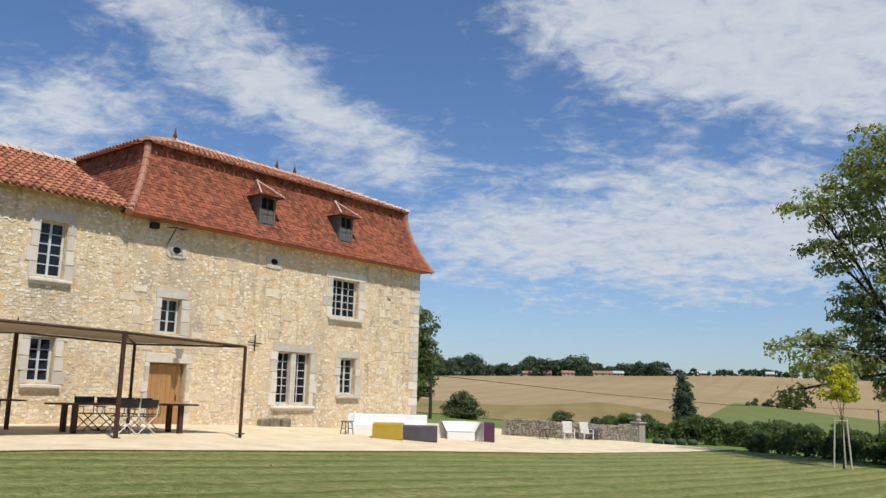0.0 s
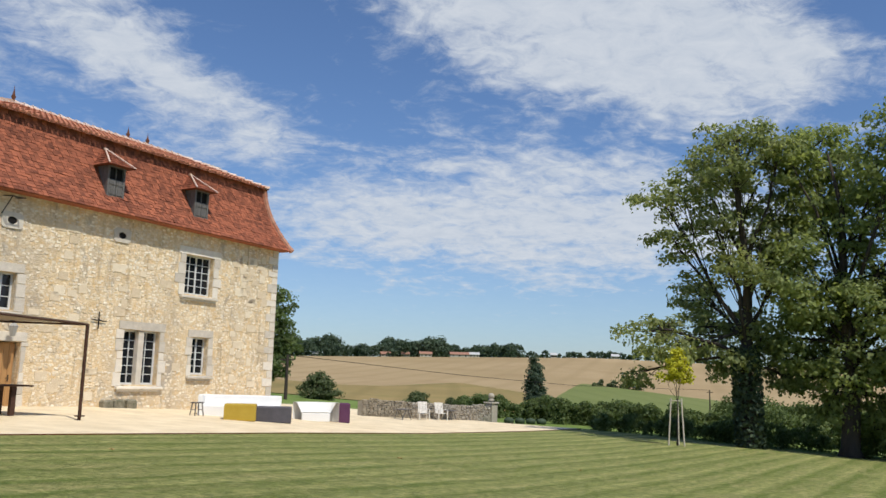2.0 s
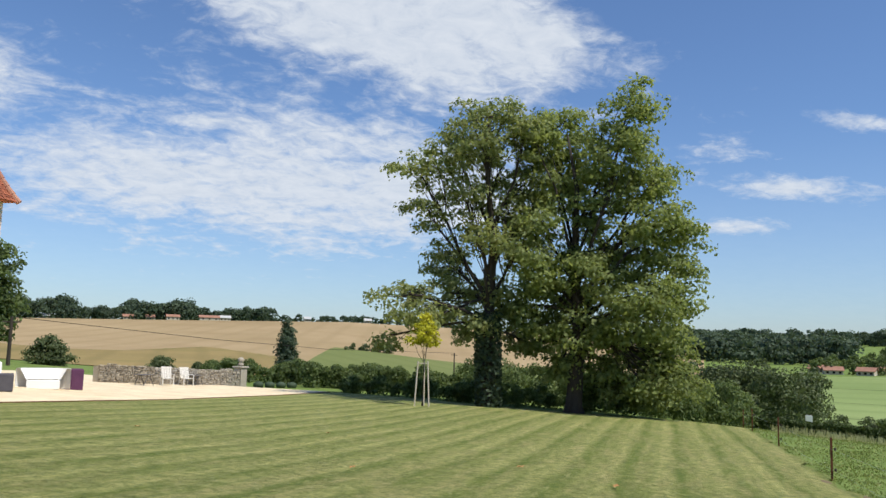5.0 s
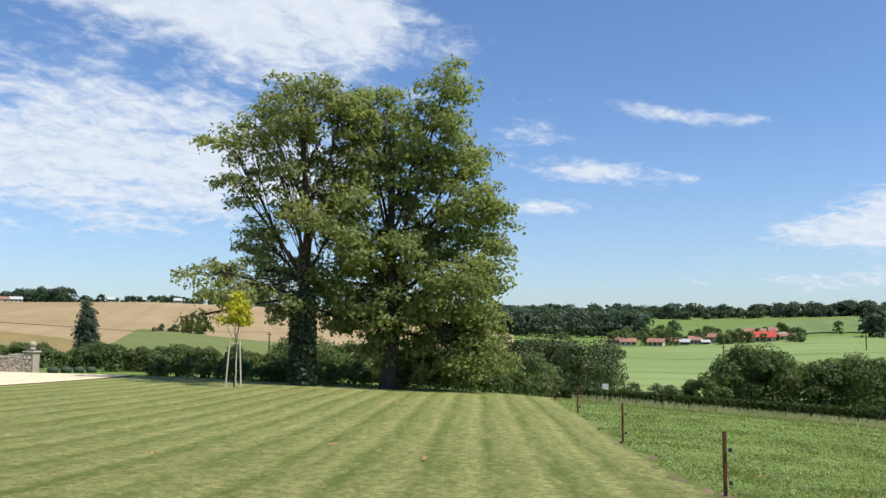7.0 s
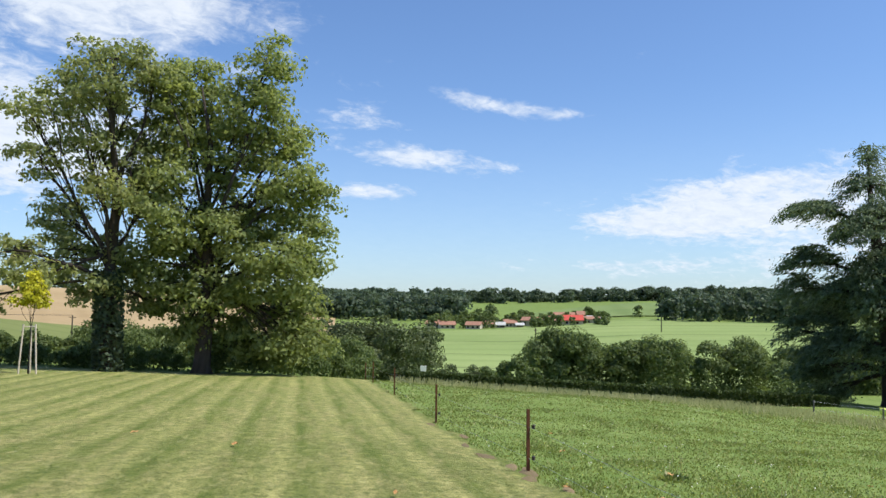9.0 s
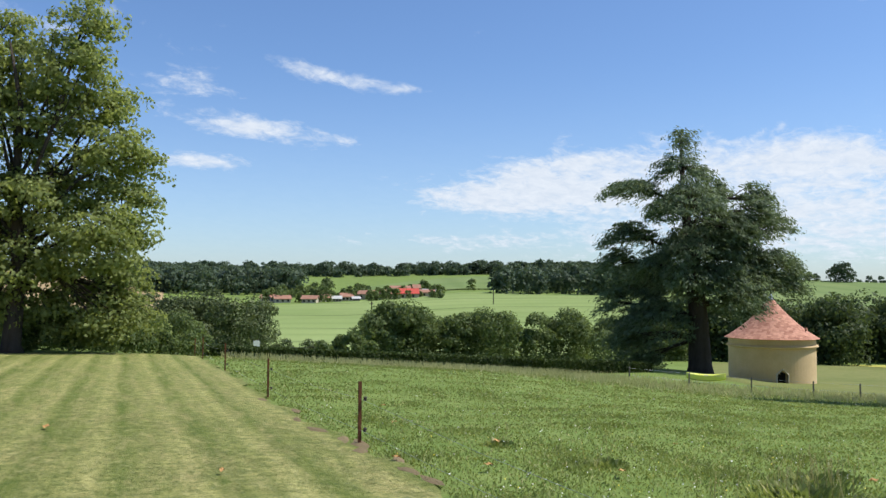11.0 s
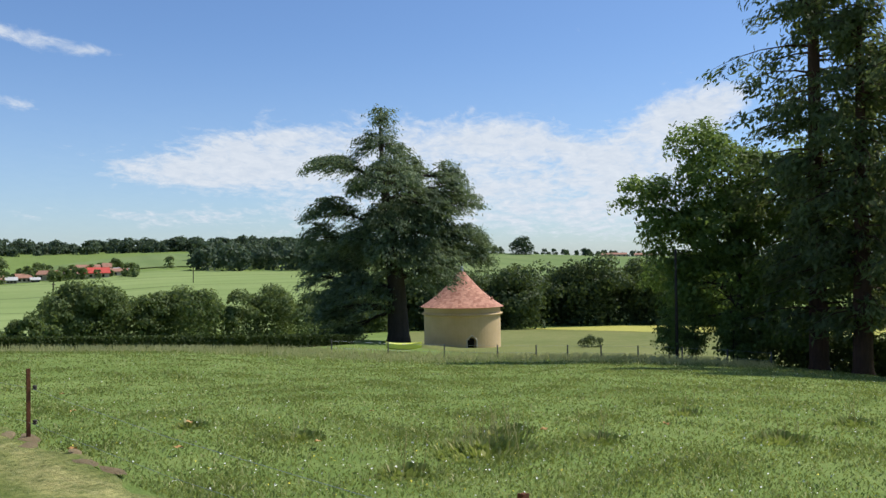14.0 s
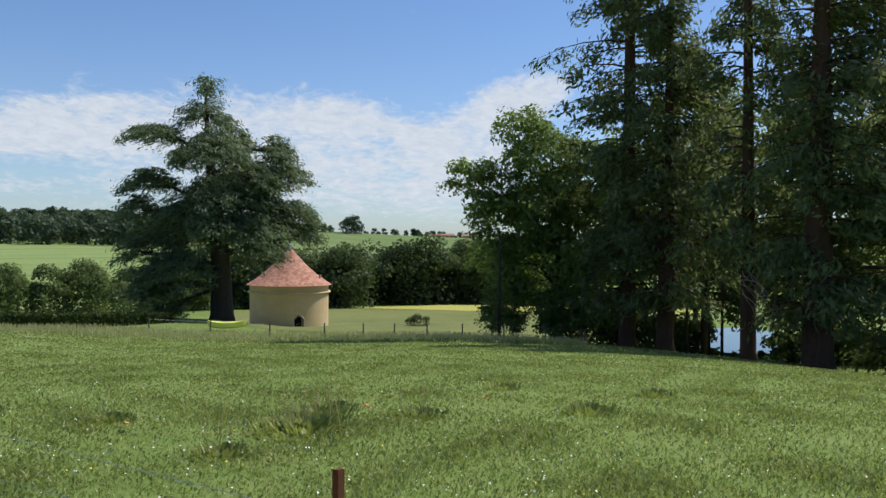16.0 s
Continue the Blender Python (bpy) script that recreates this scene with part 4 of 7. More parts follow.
def rubble(house):
    """Stones standing proud of the lime joints over the whole front."""
    r = random.Random(11)
    boxes = [(o[0] - 0.42, o[1] + 0.42, o[2] - 0.25, o[3] + 0.32) for o in OPEN.values()]
    b = B()
    z = 0.1
    while z < EAVE - 0.1:
        h = r.uniform(0.075, 0.13)
        x = -20.5
        while x < -0.65:
            w = r.uniform(0.08, 0.21)
            cx, cz = x + w / 2, z + h / 2
            if r.random() < 0.55 and not any(q[0] < cx < q[1] and q[2] < cz < q[3] for q in boxes):
                t = r.uniform(0.008, 0.03)
                m = 0.02
                j = lambda: r.uniform(-0.025, 0.025)
                zz = z + r.uniform(-0.03, 0.03)
                k = [(x + j(), 0.01, zz + j()), (x + w - m + j(), 0.01, zz + j()), (x + w - m + j(), 0.01, zz + h - m + j()), (x + j(), 0.01, zz + h - m + j())]
                c = Vector((cx, 0.01, zz + h / 2))
                f = [Vector(p).lerp(c, 0.3) - Vector((0, t, 0)) for p in k]
                b.add(k + f, [(4, 5, 6, 7), (0, 1, 5, 4), (1, 2, 6, 5), (2, 3, 7, 6), (3, 0, 4, 7)])
            x += w
        z += h
    part("rubble_facing", b, RUBBLE, house)["kind"] = "stuff"
    # corner quoins and scattered larger blocks
    z, i = 0.0, 0
    while z < EAVE - 0.2:
        h = r.uniform(0.26, 0.4)
        w = 0.62 if i % 2 else 0.36
        part("quoin", cut_block(w, h - 0.01, 0.022, "q%d" % i), LIMESTONE, house, at=pose(-w, 0, z))
        z += h
        i += 1
    for k in range(95):
        east = k < 45
        x, z = (r.uniform(-3.0, -0.9), r.uniform(0.4, 6.3)) if east else (r.uniform(-14.5, -5.5), r.uniform(0.3, 6.4))
        w, h = r.uniform(0.28, 0.6), r.uniform(0.2, 0.36)
        if any(q[0] < x + w and x < q[1] and q[2] < z + h and z < q[3] for q in boxes):
            continue
        part("dressed_block", cut_block(w, h, 0.018, "d%d" % k), CREAMBLOCK, house, at=pose(x, 0, z))


def house_front_details(house):
    for x, z in ((-12.56, 6.05), (-8.41, 6.25)):
        b = B()
        # square block with a round hole
        n = 20
        outer = []
        for k in range(n):
            w = 2 * math.pi * k / n
            c, s = math.cos(w), math.sin(w)
            q = max(abs(c), abs(s))
            outer.append((0.36 * c / q, -0.03, 0.25 * s / q))
        inner = [(0.17 * math.cos(2 * math.pi * k / n), -0.03, 0.12 * math.sin(2 * math.pi * k / n)) for k in range(n)]
        back = [(p[0] * 0.95, 0.0, p[2] * 0.95) for p in inner]
        rim = [(p[0], 0.02, p[2]) for p in outer]
        b.add(outer + inner + back + rim, [(k, (k + 1) % n, n + (k + 1) % n, n + k) for k in range(n)] + [(n + k, n + (k + 1) % n, 2 * n + (k + 1) % n, 2 * n + k) for k in range(n)] + [(3 * n + k, 3 * n + (k + 1) % n, (k + 1) % n, k) for k in range(n)])
        o = part("round_vent", b, LIMESTONE, house, "pale stone block with a dark round opening", at=pose(x, -0.012, z))
        # flat black disc on the wall paints the shade in the vent
        part("hole", B().add([(p[0], -0.005, p[2]) for p in inner] + [(p[0], 0.0, p[2]) for p in inner], [tuple(range(n)), tuple(reversed(range(n, 2 * n)))]), DARK, o)
    cr = B().tube([(-9.1, -0.05, 2.93), (-9.1, -0.05, 3.52)], 0.022, 6).tube([(-9.4, -0.05, 3.24), (-8.8, -0.05, 3.2)], 0.022, 6)
    part("wall_tie", cr, IRON, house, "black iron wall tie in a cross")
    br = B().tube([(-12.95, -0.05, 6.75), (-12.95, -0.55, 6.7)], 0.02, 6).tube([(-12.95, -0.05, 6.2), (-12.95, -0.5, 6.68)], 0.018, 6).tube([(-12.55, -0.05, 6.75), (-12.55, -0.55, 6.7)], 0.02, 6).tube([(-12.95, -0.5, 6.7), (-12.55, -0.5, 6.7)], 0.018, 6)
    part("iron_bracket", br, IRON, house, "old wrought iron bracket under the eave")
    fl = B().box(-13.62, -13.38, -0.22, 0.0, 6.62, 6.82, bevel=0.02)
    part("floodlight", fl, IRON, house, "small dark wall floodlight")
    lp = part("door_lantern", B().tube([(-12.35, -0.02, 2.95), (-12.35, -0.32, 2.98)], 0.018, 6).tube([(-12.35, -0.32, 2.98), (-12.35, -0.32, 2.88)], 0.012, 6), IRON, house, "iron wall lantern over the door")
    n = 6
    lan = B().lathe([(0.07, 2.5), (0.14, 2.8), (0.15, 2.81), (0.05, 2.9), (0.02, 2.92)], n, -12.35, -0.32)
    part("lantern_glass", lan, mat_plain("dusty_glass", (0.30, 0.29, 0.26), (0.4, 0.38, 0.34), 4, 0.3), lp)
    door = part("door", B().box(-13.14, -11.89, 0.22, 0.28, 0.3, 2.34), OAK, house, "honey oak plank front door")
    for k in range(7):
        part("plank", B().box(-13.14 + k * 0.1786, -12.97 + k * 0.1786, 0.19, 0.22, 0.36, 2.3, bevel=0.006), OAK, door)
    part("door_handle", B().tube([(-12.03, 0.19, 1.25), (-12.03, 0.13, 1.25), (-12.15, 0.13, 1.25)], 0.012, 6).box(-12.05, -12.01, 0.183, 0.19, 1.15, 1.35), IRON, door)
    part("doorstep", B().box(-13.5, -11.5, -0.35, 0.3, 0.12, 0.36, bevel=0.03), LIMESTONE, house, "worn pale stone doorstep")
    r = random.Random(5)
    for x in (-8.75, -8.3, -7.75):
        part("foot_stone", B().box(x, x + r.uniform(0.3, 0.45), -0.22, 0.0, 0.15, r.uniform(0.5, 0.58), bevel=0.05), MOSSY, house, "mossy stone stub at the wall foot")


def build_house():
    house = thing("stone_manor_house", HOUSE, "two storey cream stone manor with red tiled mansard roof", "house")
    house_walls(house)
    for key, spec in OPEN.items():
        opening_trim(house, key, spec)
    house_front_details(house)
    dormer(house, -8.9)
    dormer(house, -4.82)
    low_roofs(house)
    flat_tiles(house)
    rubble(house)


build_house()


# ---- vegetation ----
def unit(v):
    return v / (np.linalg.norm(v, axis=-1, keepdims=True) + 1e-9)


def leaf_quads(pts, length, width, r, up=0.6, droop=None, face=None, loose=0.4):
    """Pointed leaf blades at pts; droop: preferred direction of the blades; face: preferred normals."""
    n = len(pts)
    d = unit(r.normal(size=(n, 3)))
    if droop is not None:
        d = unit(d * 0.55 + droop)
    nrm = unit(r.normal(size=(n, 3)) + np.array((0, 0, up)))
    if face is not None:
        nrm = unit(r.normal(size=(n, 3)) * loose + face)
        d = unit(d - nrm * np.sum(d * nrm, axis=1, keepdims=True))
    s = unit(np.cross(d, nrm))
    k = r.uniform(0.6, 1.35, (n, 1))
    L, W = d * length * k * 0.5, s * width * k * 0.5
    f = np.cross(s, d) * (width * 0.25) * k
    return np.stack([pts - L, pts + W + f - L * 0.1, pts + L, pts - W + f - L * 0.1], 1)


def lobes_px(rows, bx, by, ppm, seed, deep=0.6):
    """Crown lobes from outline ellipses (centre and half sizes) seen square on, depth at random."""
    r = random.Random(seed)
    out = []
    for cx, cy, rx, ry in rows:
        x, z, a, c = (cx - bx) / ppm, (by - cy) / ppm, rx / ppm, ry / ppm
        out.append((x, r.uniform(-0.5, 1) * deep * 3.2, z, a, max(a, c) * 1.15, c))
    return out


def limb(b, p, q, r0, r1, rr, bow=0.15, n=5, sides=6):
    p, q = Vector(p), Vector(q)
    side = Vector((rr.uniform(-1, 1), rr.uniform(-1, 1), rr.uniform(0.1, 0.8))) * (q - p).length * bow
    pts = [p.lerp(q, i / n) + side * math.sin(math.pi * i / n) + Vector((rr.uniform(-1, 1), rr.uniform(-1, 1), rr.uniform(-1, 1))) * (q - p).length * 0.018 for i in range(n + 1)]
    pts[0], pts[-1] = p, q
    b.tube(pts, [r0 + (r1 - r0) * i / n for i in range(n + 1)], sides, cap=False)
    return pts


def broadleaf(name, m, lobes, trunk, radius, clumps, per, leaf, spread, seed, label, bark, leaves, twig=0.5, shell=0.45, group="", category="tree", fork=0.42, jitter=0.0):
    """Tree: tapered trunk, limbs to each lobe of the crown, twigs to leaf clumps. trunk: points of its axis."""
    rr, r = random.Random(seed), np.random.default_rng(seed)
    t = thing(name, m, label, category, group)
    b = B()
    axis = [Vector(p) for p in trunk]
    radii = [radius * 1.45] + [radius * max(0.07, 1 - 0.97 * i / (len(axis) - 1)) for i in range(1, len(axis))]
    b.tube(axis, radii, 10)
    for k in range(5):
        w = k * 1.26 + rr.uniform(0, 0.6)
        e = axis[0] + Vector((math.cos(w), math.sin(w), -0.12)) * radius * 2.0
        b.tube([axis[0] + Vector((0, 0, radius * 1.4)), (axis[0] + e) / 2 + Vector((0, 0, radius * 0.25)), e], [radius * 0.6, radius * 0.42, radius * 0.14], 6, cap=False)
    top = axis[-1].z
    size = np.array([(l[3] * l[4] * l[5]) ** (2 / 3) for l in lobes])
    share = size / size.sum()
    out, facing = [], []
    for l, sh in zip(lobes, share):
        c = Vector(l[:3])
        h = min(max(c.z * rr.uniform(0.5, 0.78) - 0.25 * math.hypot(c.x, c.y), top * fork * rr.uniform(0.45, 0.9)), top * 0.97)
        i = 0
        while i < len(axis) - 2 and axis[i + 1].z < h:
            i += 1
        f = (h - axis[i].z) / max(1e-6, axis[i + 1].z - axis[i].z)
        start = axis[i].lerp(axis[i + 1], min(1, max(0, f)))
        rad = radius * (0.13 + 0.2 * (1 - h / max(top, 0.1))) * (0.7 + sh * 3)
        path = limb(b, start, c, rad, rad * 0.35, rr, 0.14)
        n = max(2, int(round(clumps * sh)))
        d = unit(r.normal(size=(n, 3)))
        k = r.uniform(shell, 1.0, (n, 1)) ** 0.6
        pts = np.array(l[:3]) + d * k * np.array(l[3:6]) * 1.08 + r.normal(size=(n, 3)) * jitter
        for j, p in enumerate(pts):
            if rr.random() < twig:
                limb(b, path[rr.choice((2, 3, 4, 5))], p, rad * 0.25, rad * 0.08 + 0.006, rr, 0.1, 3, 4)
        sc = spread * r.uniform(0.6, 1.4, (n, 1, 1))
        # leafy pads: domed, hanging at the rim, leaves facing outward and up
        o = np.clip(r.normal(size=(n, per, 3)), -1.6, 1.6)
        off = o * np.array((1, 1, 0.42))
        off[:, :, 2] -= 0.16 * (o[:, :, 0] ** 2 + o[:, :, 1] ** 2)
        out.append((pts[:, None, :] + off * sc).reshape(-1, 3))
        away = unit(pts - np.array(l[:3]))[:, None, :]
        facing.append(unit(unit(o) * 0.8 + away * 0.5 + np.array((0, 0, 0.55))).reshape(-1, 3))
    out, facing = np.concatenate(out), np.concatenate(facing)
    part("trunk", b, bark, t, smooth=True)
    part("crown", quads_mesh("crown", leaf_quads(out, leaf, leaf * 0.6, r, face=facing, loose=0.5), leaves), leaves, t)
    return t


def conifer(name, m, height, radius, reach, first, tiers, seed, label, bark, leaves, droop=0.35, sparse=0.0, leaf=0.42, per=26, top=0.0):
    """Conifer: straight trunk, whorls of drooping boughs hung with needle sprays. first: height of the lowest boughs."""
    rr, r = random.Random(seed), np.random.default_rng(seed)
    t = thing(name, m, label, "tree")
    b = B()
    lean = Vector((rr.uniform(-0.3, 0.3), rr.uniform(-0.3, 0.3), 0))
    axis = [Vector((0, 0, -0.3)), Vector((0, 0, 0.5)), Vector((0, 0, height * 0.3)) + lean * 0.3, Vector((0, 0, height * 0.65)) + lean * 0.7, Vector((0, 0, height)) + lean]
    b.tube(axis, [radius * 1.5, radius * 1.05, radius * 0.78, radius * 0.45, 0.03], 10)
    pts, dirs, face = [], [], []
    for i in range(tiers):
        z = first + (height - first) * (i / tiers) ** 0.95
        k = (z - first) / (height - first)
        length = rr.uniform(0.75, 1.2) * reach * (1 - k) ** 0.55 * (0.6 + 0.4 * min(1, k * 6 + 0.45)) + 0.35 + top
        for j in range(rr.randint(5, 7)):
            if rr.random() < sparse:
                continue
            w = rr.uniform(0, 2 * math.pi)
            ln = length * rr.uniform(0.5, 1.1)
            o, side = Vector((math.cos(w), math.sin(w), 0)), np.array((-math.sin(w), math.cos(w), 0))
            p0 = Vector((0, 0, z + rr.uniform(-0.4, 0.4))) + lean * (z / height)
            bough = lambda q: p0 + o * ln * q + Vector((0, 0, ln * (0.2 * q - droop * q * q)))
            b.tube([bough(q) for q in (0, 0.25, 0.5, 0.75, 1.0)], [0.05 + 0.012 * ln, 0.045, 0.032, 0.02, 0.008], 4, cap=False)
            # side sprays left and right of the bough, hanging at their ends
            for c in range(int(3 + 2.1 * ln)):
                q = rr.uniform(0.18, 1.0)
                u = rr.uniform(-1, 1) * (0.22 + 0.24 * ln) * (1.15 - q)
                e = np.array(bough(q)) + side * u + np.array((0, 0, -0.3 * abs(u) - rr.uniform(0, 0.25)))
                n = per
                g = r.normal(size=(n, 3))
                hang = np.abs(r.normal(size=n)) * 0.34
                p = e + g * np.array((0.30, 0.30, 0.10))
                p[:, 2] -= hang
                pts.append(p)
                dirs.append(np.tile(np.array((o.x * 0.5, o.y * 0.5, -0.5)), (n, 1)))
                face.append(unit(g * np.array((0.7, 0.7, 0.2)) + np.array((o.x * 0.5, o.y * 0.5, 0.75))))
    pts, dirs, face = np.concatenate(pts), np.concatenate(dirs), np.concatenate(face)
    part("trunk", b, bark, t, smooth=True)
    part("crown", quads_mesh("crown", leaf_quads(pts, leaf, leaf * 0.34, r, 0.8, dirs, face), leaves), leaves, t)
    return t


def wood(name, spots, height, mat, label, seed, per=90, leaf=1.1, wide=0.42, kind="stuff", category="woodland"):
    """Many far trees in one mesh: lumpy crowns of leaf tufts down to the ground."""
    r = np.random.default_rng(seed)
    out, facing = [], []
    for x, y, h in spots:
        z = ground_z(x, y)
        n = int(per * (h / height) ** 1.5) + 20
        lumps = int(r.integers(7, 12))
        # round lumps over a dome, the highest near the middle
        w, q = r.uniform(0, 6.283, lumps), r.random(lumps) ** 0.6
        c = np.stack([np.cos(w) * q * wide * 0.62, np.sin(w) * q * wide * 0.62, 0.74 - 0.42 * q * q + r.normal(size=lumps) * 0.05], -1) * h
        size = r.uniform(0.15, 0.25, lumps) * h * (0.6 + 0.9 * wide)
        i = r.integers(0, lumps, n)
        d = unit(r.normal(size=(n, 3)))
        d[:, 2] = np.where(d[:, 2] < -0.3, -d[:, 2] * 0.5, d[:, 2])
        p = c[i] + d * (r.uniform(0.8, 1.05, n) * size[i])[:, None] * np.array((1, 1, 0.85))
        skirt = r.random(n) < 0.22
        p[skirt, 2] = r.uniform(0.02, 0.4, skirt.sum()) * h
        p[:, 2] = np.clip(p[:, 2], 0.0, h * 1.02)
        out.append(p + np.array((x, y, z)))
        facing.append(d)
    pts, facing = np.concatenate(out), np.concatenate(facing)
    me = quads_mesh(name, leaf_quads(pts, leaf, leaf * 0.75, r, 0.5, None, facing, 0.45), mat)
    return tagged(new(name, me), label, category, kind=kind)


def band(a0, a1, d0, d1, n, h0, h1, seed):
    r = np.random.default_rng(seed)
    out = []
    for i in range(n):
        a = a0 + (a1 - a0) * (i + r.uniform(-0.6, 0.6)) / max(1, n - 1)
        d = d0 * (d1 / d0) ** r.random()
        out.append((*polar(a, d), r.uniform(h0, h1)))
    return out


PPM = 36.6
TREE_A = [(530, 160, 66, 42), (462, 205, 42, 40), (560, 225, 50, 48), (405, 262, 46, 30), (478, 285, 55, 36), (420, 330, 40, 32), (560, 325, 45, 42), (455, 420, 52, 38), (590, 395, 48, 40),
          (375, 492, 50, 32), (468, 478, 55, 40), (352, 560, 24, 24), (560, 480, 55, 46), (425, 530, 45, 26), (500, 540, 50, 34), (590, 560, 36, 30), (590, 180, 34, 36), (598, 265, 40, 40), (606, 340, 40, 40), (515, 375, 40, 34), (505, 215, 40, 34)]
TREE_B = [(650, 155, 52, 36), (690, 205, 55, 46), (785, 140, 46, 26), (762, 215, 62, 46), (835, 255, 52, 36), (650, 275, 44, 38), (722, 290, 72, 54), (820, 330, 55, 52), (850, 430, 55, 46),
          (742, 390, 76, 56), (640, 460, 54, 46), (800, 500, 76, 56), (872, 490, 34, 36), (700, 540, 76, 46), (848, 570, 50, 46), (622, 560, 44, 36), (770, 610, 80, 36), (850, 625, 45, 28), (655, 610, 34, 30), (618, 205, 34, 40), (625, 340, 40, 34), (612, 415, 46, 40), (600, 500, 44, 40), (720, 450, 66, 50), (870, 350, 30, 36), (725, 645, 50, 24), (820, 652, 52, 26), (880, 625, 30, 34)]
broadleaf("ash_tree", spot(29.9, 41.3, rz=-29.9), lobes_px(TREE_A, 537, 684, PPM, 1), [(0, 0, -0.3), (0, 0, 0.4), (-0.1, 0, 3.5), (0.1, 0.2, 8), (-0.3, 0, 12), (-0.2, 0, 15)], 0.46, 400, 64, 0.21, 0.33, 21,
          "tall open deciduous tree with dark ivy-clad trunk at the lawn edge", BARK, L_ASH, 0.8, 0.3, jitter=0.2)
broadleaf("ash_tree", spot(35.6, 41.5, rz=-35.6), lobes_px(TREE_B, 687, 690, PPM, 2), [(0, 0, -0.3), (0, 0, 0.4), (0.2, 0, 3.5), (0, 0.2, 7), (0.1, 0, 11), (-0.4, 0, 13.8)], 0.5, 760, 76, 0.22, 0.38, 22,
          "tall full deciduous tree with dense sunlit foliage at the lawn edge", BARK, L_ASH2, 0.6, 0.3, jitter=0.22)
# ivy on the first trunk
ivy_r = np.random.default_rng(5)
iv = np.stack([ivy_r.uniform(0, 6.283, 2600), ivy_r.uniform(0.0, 4.6, 2600)], -1)
rad_ = 0.50 + ivy_r.uniform(0, 0.16, 2600)
ivp = np.stack([np.cos(iv[:, 0]) * rad_ - 0.03 * iv[:, 1], np.sin(iv[:, 0]) * rad_, iv[:, 1]], -1)
solid("ivy", quads_mesh("ivy", leaf_quads(ivp, 0.2, 0.16, ivy_r), L_WOODD), L_WOODD, spot(29.9, 41.3), "dark ivy climbing the tree trunk", "ivy")

young = broadleaf("young_maple", spot(25.45, 38.2, rz=-25.4), [(0.05, 0, 3.5, 0.42, 0.4, 0.45), (-0.45, 0.1, 3.0, 0.32, 0.3, 0.2), (0.35, 0, 3.1, 0.28, 0.3, 0.35), (0.02, 0, 4.05, 0.22, 0.22, 0.25)], [(0, 0, -0.1), (0, 0, 0.3), (0.03, 0, 1.5), (0, 0, 2.6), (0.02, 0, 4.0)], 0.035, 90, 22, 0.13, 0.12, 31,
                  "young tree with golden yellow leaves held by stakes", BARK, L_YELLOW)
for a in (80, 200, 320):
    x, y = 0.34 * math.cos(radians(a)), 0.34 * math.sin(radians(a))
    part("stake", B().tube([(x * 1.15, y * 1.15, -0.1), (x * 0.75, y * 0.75, 2.05)], 0.035, 7), PALEWOOD, young, "pale round wooden stake")
for a, b in ((80, 200), (200, 320), (320, 80)):
    p, q = [(0.27 * math.cos(radians(k)), 0.27 * math.sin(radians(k)), 1.95) for k in (a, b)]
    part("crossbar", B().tube([p, q], 0.022, 6), PALEWOOD, young)

# cedar by the dovecote
CEDAR = [(366, 158, 16, 22), (366, 205, 44, 30), (285, 243, 52, 16), (370, 262, 66, 30), (488, 258, 30, 22), (505, 305, 44, 24), (278, 325, 52, 24), (400, 335, 74, 32), (520, 372, 46, 20), (258, 368, 34, 22),
         (330, 405, 84, 38), (478, 395, 62, 32), (548, 415, 20, 36), (255, 445, 34, 40), (325, 470, 66, 40), (455, 440, 44, 28), (290, 520, 44, 34), (268, 500, 24, 26), (440, 305, 50, 26), (452, 352, 60, 28), (486, 285, 26, 20), (410, 240, 36, 22), (385, 395, 60, 30), (300, 555, 34, 18)]


